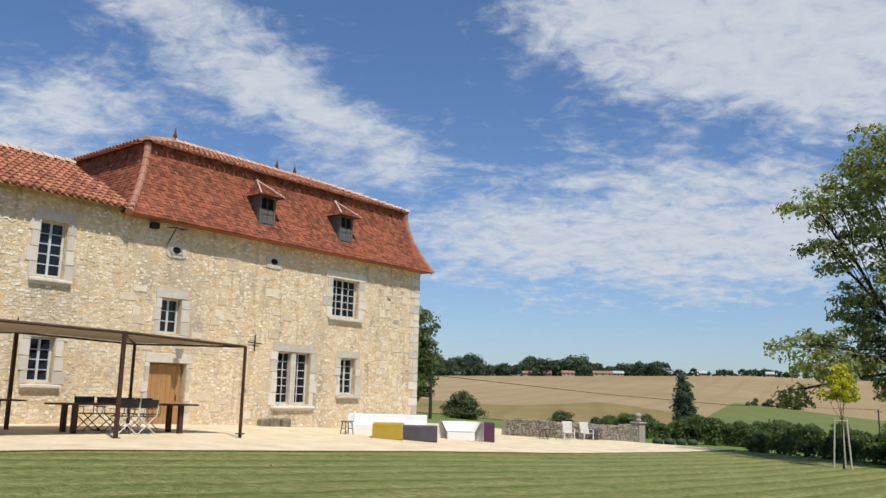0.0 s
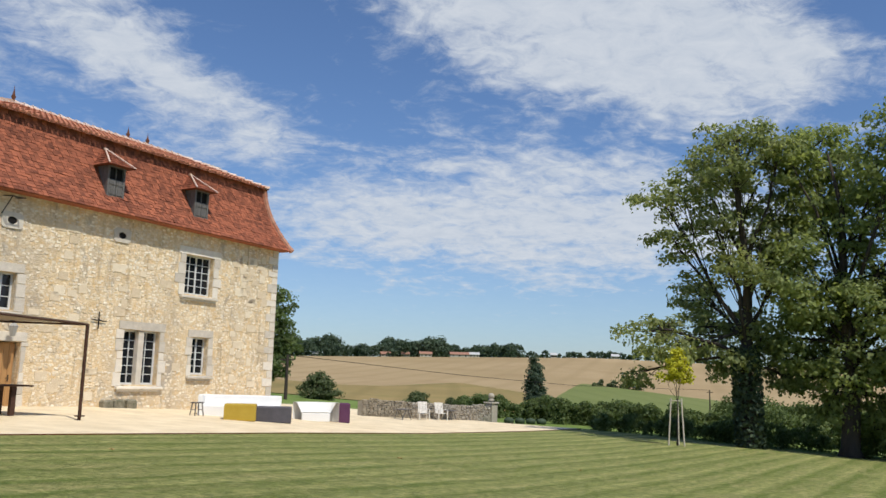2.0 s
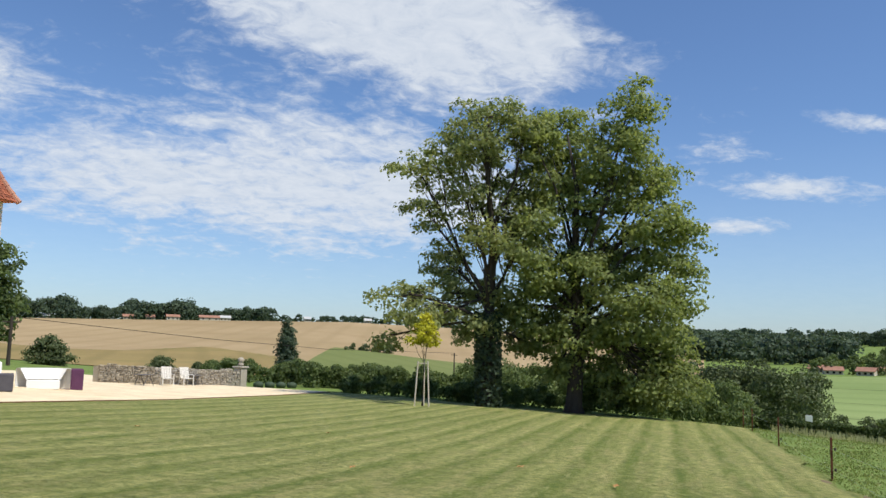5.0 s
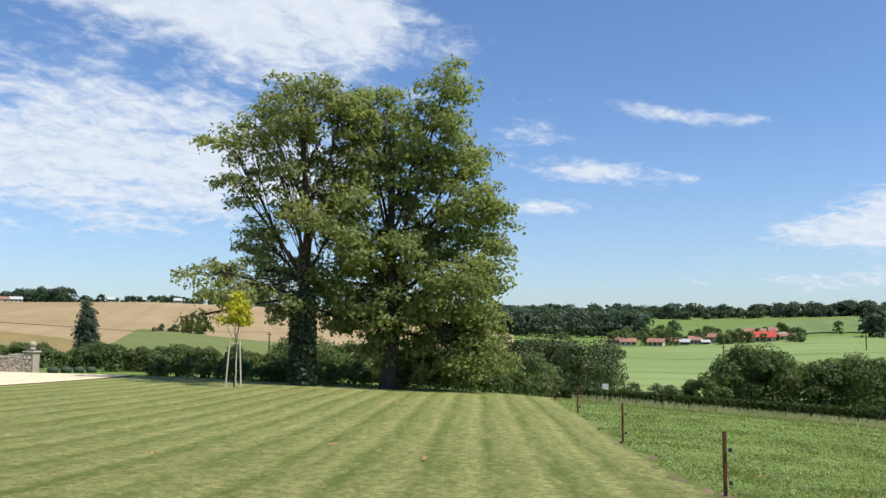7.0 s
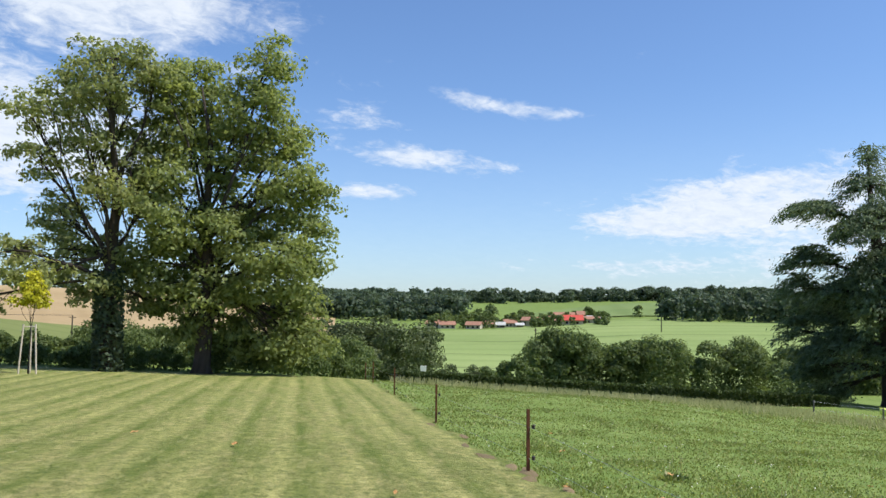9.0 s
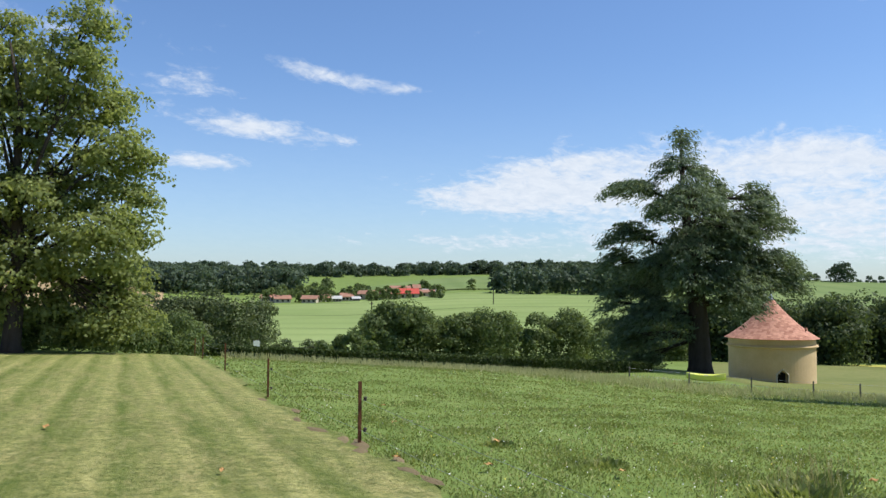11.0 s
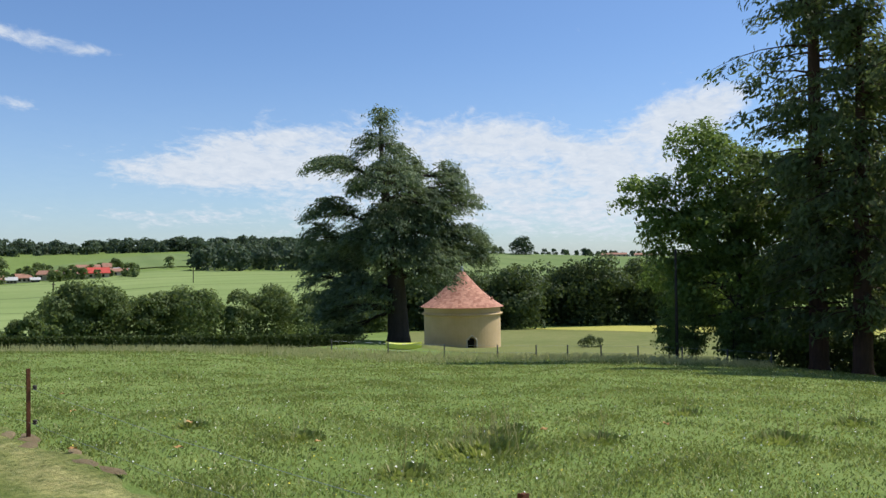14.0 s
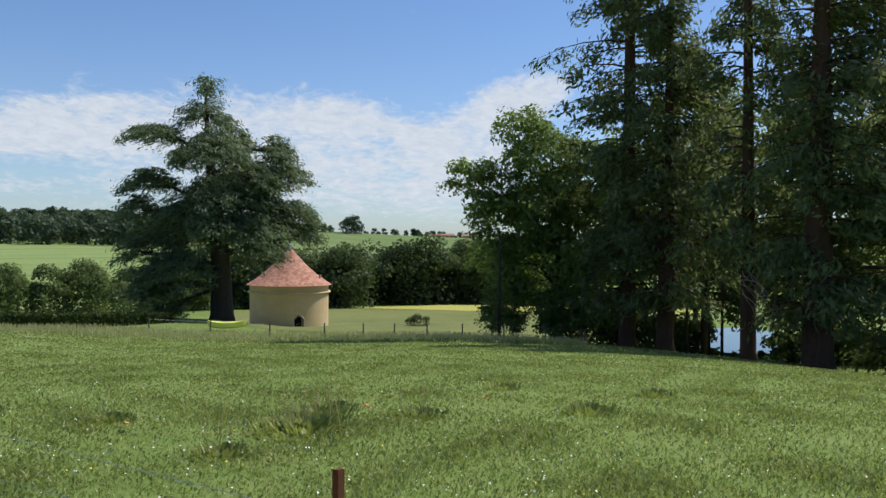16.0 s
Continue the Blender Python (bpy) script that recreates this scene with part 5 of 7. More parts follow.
def cedar(m, seed):
    rr, r = random.Random(seed), np.random.default_rng(seed)
    t = thing("blue_cedar", m, "large dark cedar with layered drooping boughs beside the dovecote", "tree")
    lobes = lobes_px(CEDAR, 395, 568, 24.6, seed, 0.9)
    lobes += [(l[0] * 0.55, -l[1] * 0.8, l[2] - 0.35, l[3] * 0.9, l[4], l[5] * 1.1) for l in lobes[3:15:2]]
    b = B()
    axis = [Vector(p) for p in ((0, 0, -0.4), (0, 0, 0.5), (-0.1, 0, 4), (-0.6, 0, 9), (-1.1, 0, 13), (-1.2, 0, 16.6))]
    b.tube(axis, [1.05, 0.82, 0.66, 0.45, 0.2, 0.03], 12)
    pts, dirs, face = [], [], []
    for lx, ly, lz, a, d, c in lobes:
        h = max(2.5, lz - 0.25 * abs(lx))
        i = max(k for k in range(len(axis)) if axis[k].z <= h)
        i = min(i, len(axis) - 2)
        start = axis[i].lerp(axis[i + 1], (h - axis[i].z) / (axis[i + 1].z - axis[i].z))
        path = limb(b, start, (lx, ly, lz), 0.2, 0.06, rr, 0.1)
        n = int(25 * (a * d) ** 0.75) + 8
        for k in range(n):
            w, s = rr.uniform(0, 6.283), rr.random() ** 0.5
            e = Vector((lx + a * 0.95 * s * math.cos(w), ly + d * s * math.sin(w), lz + c * (0.8 - 1.5 * s * s) + c * rr.uniform(-0.55, 0.35)))
            q = path[rr.choice((3, 4, 5))]
            if k % 3 == 0:
                limb(b, q, e, 0.035, 0.01, rr, 0.08, 3, 4)
            out = Vector((e.x - start.x, e.y - start.y, 0))
            out = out.normalized() if out.length > 0.1 else Vector((1, 0, 0))
            m_ = 34
            u = r.uniform(-0.3, 1.0, (m_, 1)) * (0.7 + 0.5 * (k % 4 == 0))
            g = r.normal(size=(m_, 3))
            p = np.array(e) + u * np.array((out.x, out.y, -0.12)) - u * np.abs(u) * np.array((0, 0, 0.6 * s)) + g * np.array((0.24, 0.24, 0.07))
            pts.append(p)
            dirs.append(np.tile(np.array((out.x * 0.8, out.y * 0.8, -0.25 - 0.35 * s)), (m_, 1)))
            face.append(unit(g * np.array((0.6, 0.6, 0.2)) + np.array((out.x * 0.35, out.y * 0.35, 0.8))))
    pts, dirs, face = np.concatenate(pts), np.concatenate(dirs), np.concatenate(face)
    part("trunk", b, BARK, t, smooth=True)
    part("crown", quads_mesh("crown", leaf_quads(pts, 0.30, 0.095, r, 0.95, dirs, face), L_CEDAR), L_CEDAR, t)


cx_, cy_ = polar(79.6, 62.8)
cedar(pose(cx_, cy_, 2.4 - 62.8 * math.tan(radians(5.35)), 0, 0, -79.6), 41)

# conifer group and plane tree at the meadow's edge
conifer("douglas_fir", spot(106.6, 50, -0.1), 37, 0.48, 5.6, 3.4, 36, 51, "very tall dark fir with ragged drooping boughs", REDBARK, L_FIR, 0.34, 0.2, 0.40, 15)
conifer("douglas_fir", spot(109.0, 47, -0.1), 22, 0.46, 5.2, 3.4, 24, 52, "tall dark fir with flared trunk foot", REDBARK, L_FIR, 0.4, 0.2, 0.40, 15)
conifer("douglas_fir", spot(114.1, 44, -0.1), 31, 0.37, 4.6, 6.0, 26, 53, "tall fir with bare reddish lower trunk", REDBARK, L_FIR, 0.42, 0.5, 0.40, 15)
conifer("douglas_fir", spot(118.1, 41, -0.1), 29, 0.66, 5.4, 3.0, 32, 54, "broad dense fir with thick dark trunk", REDBARK, L_FIR, 0.36, 0.3, 0.40, 15)
conifer("douglas_fir", spot(122.8, 43, -0.1), 25, 0.5, 5.4, 1.6, 28, 55, "dense dark fir with boughs near the ground", REDBARK, L_FIR, 0.34, 0.3, 0.40, 15)
conifer("douglas_fir", spot(111.6, 56, -0.1), 20, 0.3, 4.6, 4.0, 22, 56, "dark fir standing behind the others", REDBARK, L_FIR, 0.36, 0.25, 0.40, 15)
conifer("douglas_fir", spot(116.6, 58, -0.1), 19, 0.3, 4.6, 4.0, 20, 57, "dark fir standing behind the others", REDBARK, L_FIR, 0.36, 0.25, 0.40, 15)
wood("undergrowth", band(102.5, 111.5, 55, 62, 22, 1.5, 3.2, 151) + band(111, 116.6, 56, 60, 7, 0.5, 0.9, 152) + band(116.4, 126, 50, 60, 26, 1.6, 3.4, 153), 2.5, L_WOOD, "dark undergrowth beneath the firs", 154, 420, 0.26, 0.6, category="shrubs")
conifer("douglas_fir", spot(128.5, 45, -0.1), 22, 0.4, 5.4, 1.6, 26, 58, "dense dark fir with boughs near the ground", REDBARK, L_FIR, 0.32, 0.0, 0.40, 15)
PLANE = [(832, 318, 36, 26), (872, 345, 48, 44), (925, 245, 44, 40), (960, 290, 60, 55), (900, 400, 66, 50), (970, 380, 80, 60), (880, 470, 50, 40), (950, 470, 80, 50), (1020, 330, 60, 80), (1030, 440, 70, 70), (905, 540, 30, 34), (985, 550, 40, 40), (1050, 540, 50, 40), (1085, 300, 40, 60), (1100, 400, 44, 50), (1105, 480, 40, 40)]
broadleaf("plane_tree", spot(102.0, 55, rz=-102.0), lobes_px(PLANE, 985, 605, 26.7, 4), [(0, 0, -0.3), (0, 0, 0.5), (0.1, 0, 4), (0, 0, 8), (-0.5, 0, 13)], 0.4, 620, 80, 0.27, 0.5, 61,
          "broad green deciduous tree in front of the firs", BARK, L_PLANE, 0.35)
BACK = [(0, 0, 12, 5, 4, 5), (-3, 0, 7, 4, 4, 4), (3.5, 0, 8, 4, 4, 4), (0, 0, 17, 3.5, 3, 4), (4, 0, 15, 3, 3, 3)]
broadleaf("plane_tree", spot(111.0, 66, rz=-111), BACK, [(0, 0, -0.3), (0, 0, 0.5), (0, 0, 6), (0, 0, 14)], 0.35, 420, 40, 0.34, 0.5, 62, "sunlit light green deciduous tree behind the firs", BARK, L_ASH2, 0.3)
broadleaf("plane_tree", spot(119.5, 64, rz=-119), BACK, [(0, 0, -0.3), (0, 0, 0.5), (0, 0, 6), (0, 0, 14)], 0.35, 420, 40, 0.34, 0.5, 63, "sunlit light green deciduous tree behind the firs", BARK, L_ASH2, 0.3)
broadleaf("plane_tree", spot(125.5, 62, rz=-125), BACK, [(0, 0, -0.3), (0, 0, 0.5), (0, 0, 6), (0, 0, 14)], 0.35, 420, 40, 0.34, 0.5, 64, "sunlit light green deciduous tree behind the firs", BARK, L_ASH2, 0.3)
SMALL = [(0, 0, 1.7, 0.7, 0.7, 0.7), (-0.4, 0, 1.0, 0.5, 0.5, 0.6), (0.5, 0, 1.0, 0.5, 0.5, 0.6), (0, 0, 2.3, 0.4, 0.4, 0.4)]
for a, d, k, s in ((97.6, 52, 1.15, 71), (99.3, 54, 1.0, 72), (101.6, 53, 1.25, 73)):
    broadleaf("sapling", spot(a, d) @ Matrix.Scale(k, 4), SMALL, [(0, 0, -0.1), (0, 0, 0.3), (0.05, 0, 1.4), (0, 0, 2.4)], 0.05, 60, 30, 0.16, 0.2, s, "low leafy sapling beneath the plane tree", BARK, L_PLANE, group="saplings by the fence")
thin = B().tube([(0, 0, -0.2), (0.03, 0, 2.5), (-0.05, 0, 6.5)], [0.10, 0.085, 0.06], 8)
for a, d in ((98.1, 51), (110.4, 50), (111.6, 49), (112.6, 53)):
    solid("slim_trunk", thin, BARK, spot(a, d), "slim bare dark trunk rising into the canopy", "tree", "slim trunks under the firs", smooth=True)
drr = random.Random(9)
dead = thing("dead_boughs", spot(113.6, 43.2), "pale dead drooping twigs on the fir trunk", "branch")
for k in range(16):
    p = Vector((0.3, -0.2, 6.5 - k * 0.22))
    q = p + Vector((-1.2 - drr.random() * 2.4, drr.uniform(-1, 0.4), -1.2 - drr.random() * 2.6))
    twig = B()
    limb(twig, p, q, 0.03, 0.006, drr, 0.25, 5, 4)
    part("twig", twig, DEADWOOD, dead)

# single trees of the middle distance
POP = [(0, 0, 2, 1.15, 1.1, 1.6), (0.1, 0, 4, 1.05, 1.0, 1.6), (0, 0, 5.8, 0.9, 0.9, 1.4), (-0.1, 0, 7.2, 0.6, 0.6, 1.0), (-0.15, 0, 8.2, 0.3, 0.3, 0.7)]
broadleaf("poplar", pose(*polar(16.2, 96), 2.4 + 96 * math.tan(radians(1.7)) - 8.9), POP, [(0, 0, -3), (0, 0, 0.3), (0, 0, 4), (0, 0, 8.5)], 0.2, 330, 36, 0.26, 0.26, 81, "narrow dark green upright poplar in the valley", BARK, L_WOODD, 0.3)
ROUND = [(0, 0, 1.5, 1.3, 1.2, 1.0), (-0.9, 0, 1.0, 0.9, 0.9, 0.8), (0.9, 0, 1.0, 0.9, 0.9, 0.8), (0.1, 0, 2.2, 0.8, 0.8, 0.6)]
for a, d, k, s in ((1.65, 66, 0.88, 82), (8.3, 62, 0.62, 83), (10.6, 60, 0.5, 84), (11.6, 60, 0.55, 85)):
    broadleaf("round_bush", spot(a, d, -0.35) @ Matrix.Scale(k, 4), ROUND, [(0, 0, -2), (0, 0, 0.3), (0, 0, 1), (0, 0, 1.8)], 0.1, 150, 34, 0.22, 0.24, s, "rounded green bush beyond the terrace wall", BARK, L_SHRUB, 0.3, group="bushes beyond the wall", category="bush")
broadleaf("lime_tree", pose(*polar(-2.9, 62), 0), [(0.6, 0, 7.2, 2.2, 2.2, 1.6), (1.0, 0, 5.0, 2.2, 2.2, 1.8), (0, 0, 8.2, 1.6, 1.6, 1.0), (-1.5, 0, 6, 2, 2, 2), (1.0, 0, 3.2, 1.8, 1.8, 1.2)], [(0, 0, -1), (0, 0, 0.5), (0, 0, 3), (0, 0, 7)], 0.3, 420, 34, 0.28, 0.34, 86, "dark green tree standing behind the house", BARK, L_WOOD, 0.3)

# shrubs along the lawn's far edge and hedgerows
wood("hedgerow", band(16.8, 31, 52, 58, 42, 1.0, 1.9, 91) + band(20, 31, 46, 49, 16, 0.7, 1.3, 96) + band(11.5, 17, 56, 60, 16, 1.0, 1.8, 90), 1.8, L_WOOD, "dark leafy hedgerow beyond the lawn", 92, 1100, 0.16, 0.6, category="hedgerow")
wood("lawn_edge_shrubs", band(27.5, 47.0, 43.5, 47, 40, 0.8, 1.5, 93) + band(29, 46, 49, 56, 34, 1.8, 2.9, 94), 2.4, L_WOOD, "low dark shrubs under the tall trees", 95, 900, 0.15, 0.65, category="shrubs")
wood("valley_shrubs", band(40.5, 50.5, 66, 84, 30, 2.6, 5.8, 97) + band(49, 53, 90, 110, 6, 1.8, 3.2, 98), 4.5, L_SHRUB, "grey-green scrub and young trees in the valley", 99, 1700, 0.23, 0.55, category="scrub")
wood("stream_trees", band(57.5, 78, 116, 130, 27, 4.6, 8.2, 101) + band(58.6, 60.5, 112, 116, 4, 7.6, 8.6, 102) + band(54.5, 58, 100, 108, 6, 2.4, 3.8, 103) + band(63, 66, 112, 118, 4, 6.8, 7.8, 104), 7.0, L_WOOD, "row of rounded green trees along the stream", 105, 2200, 0.36, 0.52)
wood("wood_edge", band(76, 88, 130, 146, 24, 6.0, 11.5, 111) + band(87.5, 104, 141, 158, 36, 7.0, 13.0, 114), 9.5, L_WOODE, "dark wood edge beyond the pasture", 112, 2100, 0.50, 0.56)
wood("pasture_bush", [(*polar(92.6, 76), 1.2), (*polar(93.0, 77), 1.0), (*polar(92.2, 77), 0.9)], 1.2, L_SHRUB, "lone bush in the pasture", 113, 500, 0.14, 0.8, category="bush")
wood("ridge_woods", band(42, 72, 770, 880, 230, 4, 14, 121) + band(64, 80, 790, 870, 90, 5, 13, 122), 10, L_WOODD, "dark forest along the far ridge", 123, 240, 2.2, 0.85)
wood("slope_forest", band(40, 52.5, 470, 690, 150, 12, 15, 124), 13, L_WOODD, "dark forest on the far slope", 125, 220, 2.2, 0.75)
wood("hill_copse", band(66.2, 80, 420, 560, 110, 11, 16, 126), 14, L_WOODD, "dark copse standing in the green fields", 127, 260, 1.9, 0.5)
wood("hamlet_trees", band(50.5, 62.5, 385, 475, 80, 3, 7.5, 128) + [(*polar(64.5, 470), 7), (*polar(54.6, 385), 11), (*polar(57.6, 380), 5), (*polar(57.9, 382), 5)], 7, L_WOOD, "garden trees round the hamlet", 129, 240, 1.1, 0.5)
wood("north_ridge_trees", band(-14, 2.5, 598, 640, 80, 9, 18, 131) + band(2, 6.5, 596, 640, 26, 5, 12, 130) + band(6, 10, 605, 630, 26, 9, 17, 132) + band(10, 15, 620, 640, 40, 6, 12, 133) + band(14, 40, 625, 650, 110, 2, 7, 134), 11, L_WOODD, "line of dark trees along the northern skyline", 135, 300, 1.5, 0.6)
wood("field_corner_shrubs", band(20.3, 23.2, 352, 358, 10, 2, 5, 136), 4, L_SHRUB, "scrubby corner between the fields", 137, 200, 0.9, 0.5, category="scrub")
wood("skyline_trees", band(84, 86.5, 585, 600, 12, 5, 9, 138) + [(*polar(88.1, 585), 15), (*polar(87.7, 588), 12), (*polar(88.5, 586), 11)] + band(89, 105, 700, 760, 60, 3, 7, 139) + [(*polar(92.3, 600), 6), (*polar(92.6, 600), 5)], 8, L_WOODD, "scattered trees on the hill crest", 140, 260, 1.3, 0.5)


# clipped hedge beyond the meadow
def clipped_hedge():
    r = np.random.default_rng(77)
    a, b = np.array(polar(46.8, 45)), np.array(polar(76.3, 58))
    za, zb = 2.4 - 45 * math.tan(radians(3.85)), 2.4 - 58 * math.tan(radians(4.85))
    n = 40
    core, pts = B(), []
    d = (b - a) / np.linalg.norm(b - a)
    s = np.array((d[1], -d[0]))
    for i in range(n):
        p, q = a + (b - a) * i / n, a + (b - a) * (i + 1) / n
        z0 = min(ground_z(*p), ground_z(*q)) - 0.2
        z1 = za + (zb - za) * (i + 0.5) / n - 0.06
        w = s * 0.35
        core.add([(*(p - w), z0), (*(q - w), z0), (*(q + w), z0), (*(p + w), z0), (*(p - w), z1), (*(q - w), z1), (*(q + w), z1), (*(p + w), z1)], [(4, 5, 6, 7), (0, 1, 5, 4), (2, 3, 7, 6), (3, 0, 4, 7), (1, 2, 6, 5)])
    m = 26000
    t = r.random(m)
    side = r.random(m)
    base = a + (b - a) * t[:, None]
    top = za + (zb - za) * t + r.normal(size=m) * 0.03
    low = terrain(base[:, 0], base[:, 1])
    off = np.where(side < 0.4, r.uniform(-0.42, 0.42, m), np.where(side < 0.75, 0.42, -0.42)) + r.normal(size=m) * 0.03
    z = np.where(side < 0.4, top, low + (top - low) * r.random(m))
    pts = np.concatenate([base + s * off[:, None], z[:, None]], 1)
    ob = thing("clipped_hedge", Matrix(), "long low clipped dark green hedge along the meadow", "hedge")
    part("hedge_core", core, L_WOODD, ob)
    part("hedge_leaves", quads_mesh("hedge_leaves", leaf_quads(pts, 0.16, 0.11, r), L_HEDGE), L_HEDGE, ob)["kind"] = "stuff"


clipped_hedge()


# meadow grass
def meadow_grass():
    r = np.random.default_rng(3)
    n = 330000
    d = 6.2 * (52 / 6.2) ** (r.random(n) ** 0.85)
    az = r.uniform(40, 126, n)
    x, y = d * np.sin(np.radians(az)), d * np.cos(np.radians(az))
    q = x * Q[0] + y * Q[1]
    keep = (q < LAWN_Q - 0.02)
    x, y, d = x[keep], y[keep], d[keep]
    tuft = np.sin(x * 1.3 + 2 * np.sin(y * 0.9)) * np.sin(y * 1.7 + 1.5 * np.sin(x * 0.7))
    keep = r.random(len(x)) < 0.62 + 0.38 * tuft
    x, y, d, tuft = x[keep], y[keep], d[keep], tuft[keep]
    n = len(x)
    h = (0.018 + 0.032 * r.random(n) ** 1.5 + 0.032 * np.maximum(0, tuft) ** 2) * np.where(d > 38, 1.8, 1.0)
    w = 0.003 + 0.0006 * d
    a = r.uniform(0, 6.283, n)
    lean = r.normal(size=(n, 2)) * 0.75 * h[:, None]
    z = terrain(x, y)
    sx, sy = np.cos(a) * w, np.sin(a) * w
    mid = np.stack([x + lean[:, 0] * 0.4, y + lean[:, 1] * 0.4, z + h * 0.6], -1)
    side = np.stack([sx, sy, np.zeros(n)], -1)
    root = np.stack([x, y, z - 0.01], -1)
    tip = np.stack([x + lean[:, 0], y + lean[:, 1], z + h], -1)
    me = quads_mesh("meadow_grass", np.stack([root, mid + side, tip, mid - side], 1), L_BLADE)
    tagged(new("meadow_grass", me), "rough green meadow grass with uneven tufts", "grass", kind="stuff")
    # tall seed heads towards the far edge
    m = 12000
    d = 37 + 16 * r.random(m) ** 0.7
    az = r.uniform(48, 104, m)
    x, y = d * np.sin(np.radians(az)), d * np.cos(np.radians(az))
    keep = (x * Q[0] + y * Q[1]) < LAWN_Q - 0.4
    x, y = x[keep], y[keep]
    m = len(x)
    z = terrain(x, y)
    h = r.uniform(0.12, 0.42, m)
    lean = r.normal(size=(m, 2)) * 0.08
    root, tip = np.stack([x, y, z], -1), np.stack([x + lean[:, 0], y + lean[:, 1], z + h], -1)
    side = np.stack([np.full(m, 0.009), np.full(m, -0.009), np.zeros(m)], -1)
    mid = root * 0.25 + tip * 0.75
    me = quads_mesh("seed_heads", np.stack([root, mid + side, tip, mid - side], 1), L_STRAW)
    tagged(new("seed_heads", me), "tall straw-coloured grass heads at the meadow's far edge", "grass", kind="stuff")
    for name, mat, cnt, label in (("white_clover", FLOWER, 2600, "tiny white flower heads in the meadow"), ("buttercups", FLOWERY, 900, "tiny yellow flowers in the meadow")):
        d = 7 * (48 / 7) ** r.random(cnt)
        az = r.uniform(45, 124, cnt)
        x, y = d * np.sin(np.radians(az)), d * np.cos(np.radians(az))
        keep = (x * Q[0] + y * Q[1]) < LAWN_Q - 0.1
        p = np.stack([x, y, terrain(x, y) + r.uniform(0.07, 0.14, cnt)], -1)[keep]
        me = quads_mesh(name, leaf_quads(p, 0.019, 0.019, r, 2.5), mat)
        tagged(new(name, me), label, "flowers", kind="stuff")


meadow_grass()


def weed_tuft(az, d, size, seed):
    """A taller tuft of broad weed leaves with a few flowering stems."""
    r = np.random.default_rng(seed)
    t = thing("weed_tuft", spot(az, d), "taller leafy weed tuft in the meadow grass", "weeds", "weed tufts in the meadow")
    n = int(220 * size)
    a, q = r.uniform(0, 6.283, n), r.random(n) ** 0.7 * 0.42 * size
    x, y = np.cos(a) * q, np.sin(a) * q
    h = r.uniform(0.05, 0.15, n) * (0.6 + 0.5 * size) * (1 - 0.6 * q / (0.45 * size))
    root = np.stack([x, y, np.full(n, -0.02)], -1)
    tip = np.stack([x + np.cos(a) * h * r.uniform(0.2, 1.0, n), y + np.sin(a) * h * r.uniform(0.2, 1.0, n), h], -1)
    mid = root * 0.45 + tip * 0.55 + np.stack([np.zeros(n), np.zeros(n), h * 0.15], -1)
    side = np.stack([-np.sin(a), np.cos(a), np.zeros(n)], -1) * r.uniform(0.012, 0.03, (n, 1))
    part("leaves", quads_mesh("leaves", np.stack([root, mid + side, tip, mid - side], 1), L_BLADE), L_BLADE, t)
    stems = B()
    for k in range(int(7 * size)):
        w, u = r.uniform(0, 6.283), r.random() * 0.35 * size
        p = Vector((math.cos(w) * u, math.sin(w) * u, 0))
        top = p + Vector((r.normal() * 0.05, r.normal() * 0.05, r.uniform(0.25, 0.45)))
        stems.tube([p, top], [0.004, 0.0025], 4)
        for f in range(4):
            stems.lathe([(0.002, top.z - f * 0.03), (0.008, top.z + 0.006 - f * 0.03), (0.002, top.z + 0.014 - f * 0.03)], 5, top.x + r.normal() * 0.008, top.y + r.normal() * 0.008)
    part("flower_stem", stems, L_STRAW, t, "thin stems with pale yellow flower heads")["kind"] = "stuff"


for i, (a, d, k) in enumerate(((85.2, 10.4, 1.6), (86.0, 10.9, 1.2), (84.4, 10.9, 1.1), (85.7, 11.6, 1.3), (87.0, 12.3, 0.9), (80.0, 9.2, 0.8), (92.5, 11.5, 0.9), (103.5, 12.0, 1.0), (107.5, 14.5, 0.9), (98.0, 15.0, 0.8), (73.5, 11.8, 0.8), (66.5, 13.5, 0.7))):
    weed_tuft(a, d, k, 300 + i)


def lawn_blades():
    """Short blades on the lawn; they take the lawn's own material and axes."""
    r = np.random.default_rng(13)
    n = 120000
    d = 9.0 * (40 / 9.0) ** (r.random(n) ** 0.9)
    az = r.uniform(-32, 78, n)
    x, y = d * np.sin(np.radians(az)), d * np.cos(np.radians(az))
    s, q = x * F[0] + y * F[1], x * Q[0] + y * Q[1]
    keep = (q > LAWN_Q + 0.05) & (q < 16.6 + (s - 6.5) * 0.0325) & (s < 41.5)
    s, q, d, x, y = s[keep], q[keep], d[keep], x[keep], y[keep]
    n = len(s)
    z = terrain(x, y) + 0.045
    h = r.uniform(0.004, 0.014, n)
    w = 0.003 + 0.0005 * d
    a = np.zeros(n)
    lean = r.normal(size=(n, 2)) * (0.02 + 0.002 * d[:, None])
    root = np.stack([s, q, z + 0.008], -1)
    tip = np.stack([s + lean[:, 0], q + lean[:, 1], z + h], -1)
    mid = root * 0.45 + tip * 0.55
    ln = np.hypot(lean[:, 0], lean[:, 1]) + 1e-6
    side = np.stack([-lean[:, 1] / ln * w, lean[:, 0] / ln * w, a], -1)
    ob = new("lawn_grass", quads_mesh("lawn_grass", np.stack([root, mid + side, tip, mid - side], 1), LAWN))
    ob.matrix_basis = Matrix.Rotation(math.atan2(F[1], F[0]), 4, "Z")
    tagged(ob, "short cut grass blades over the lawn", "grass", kind="stuff")


lawn_blades()


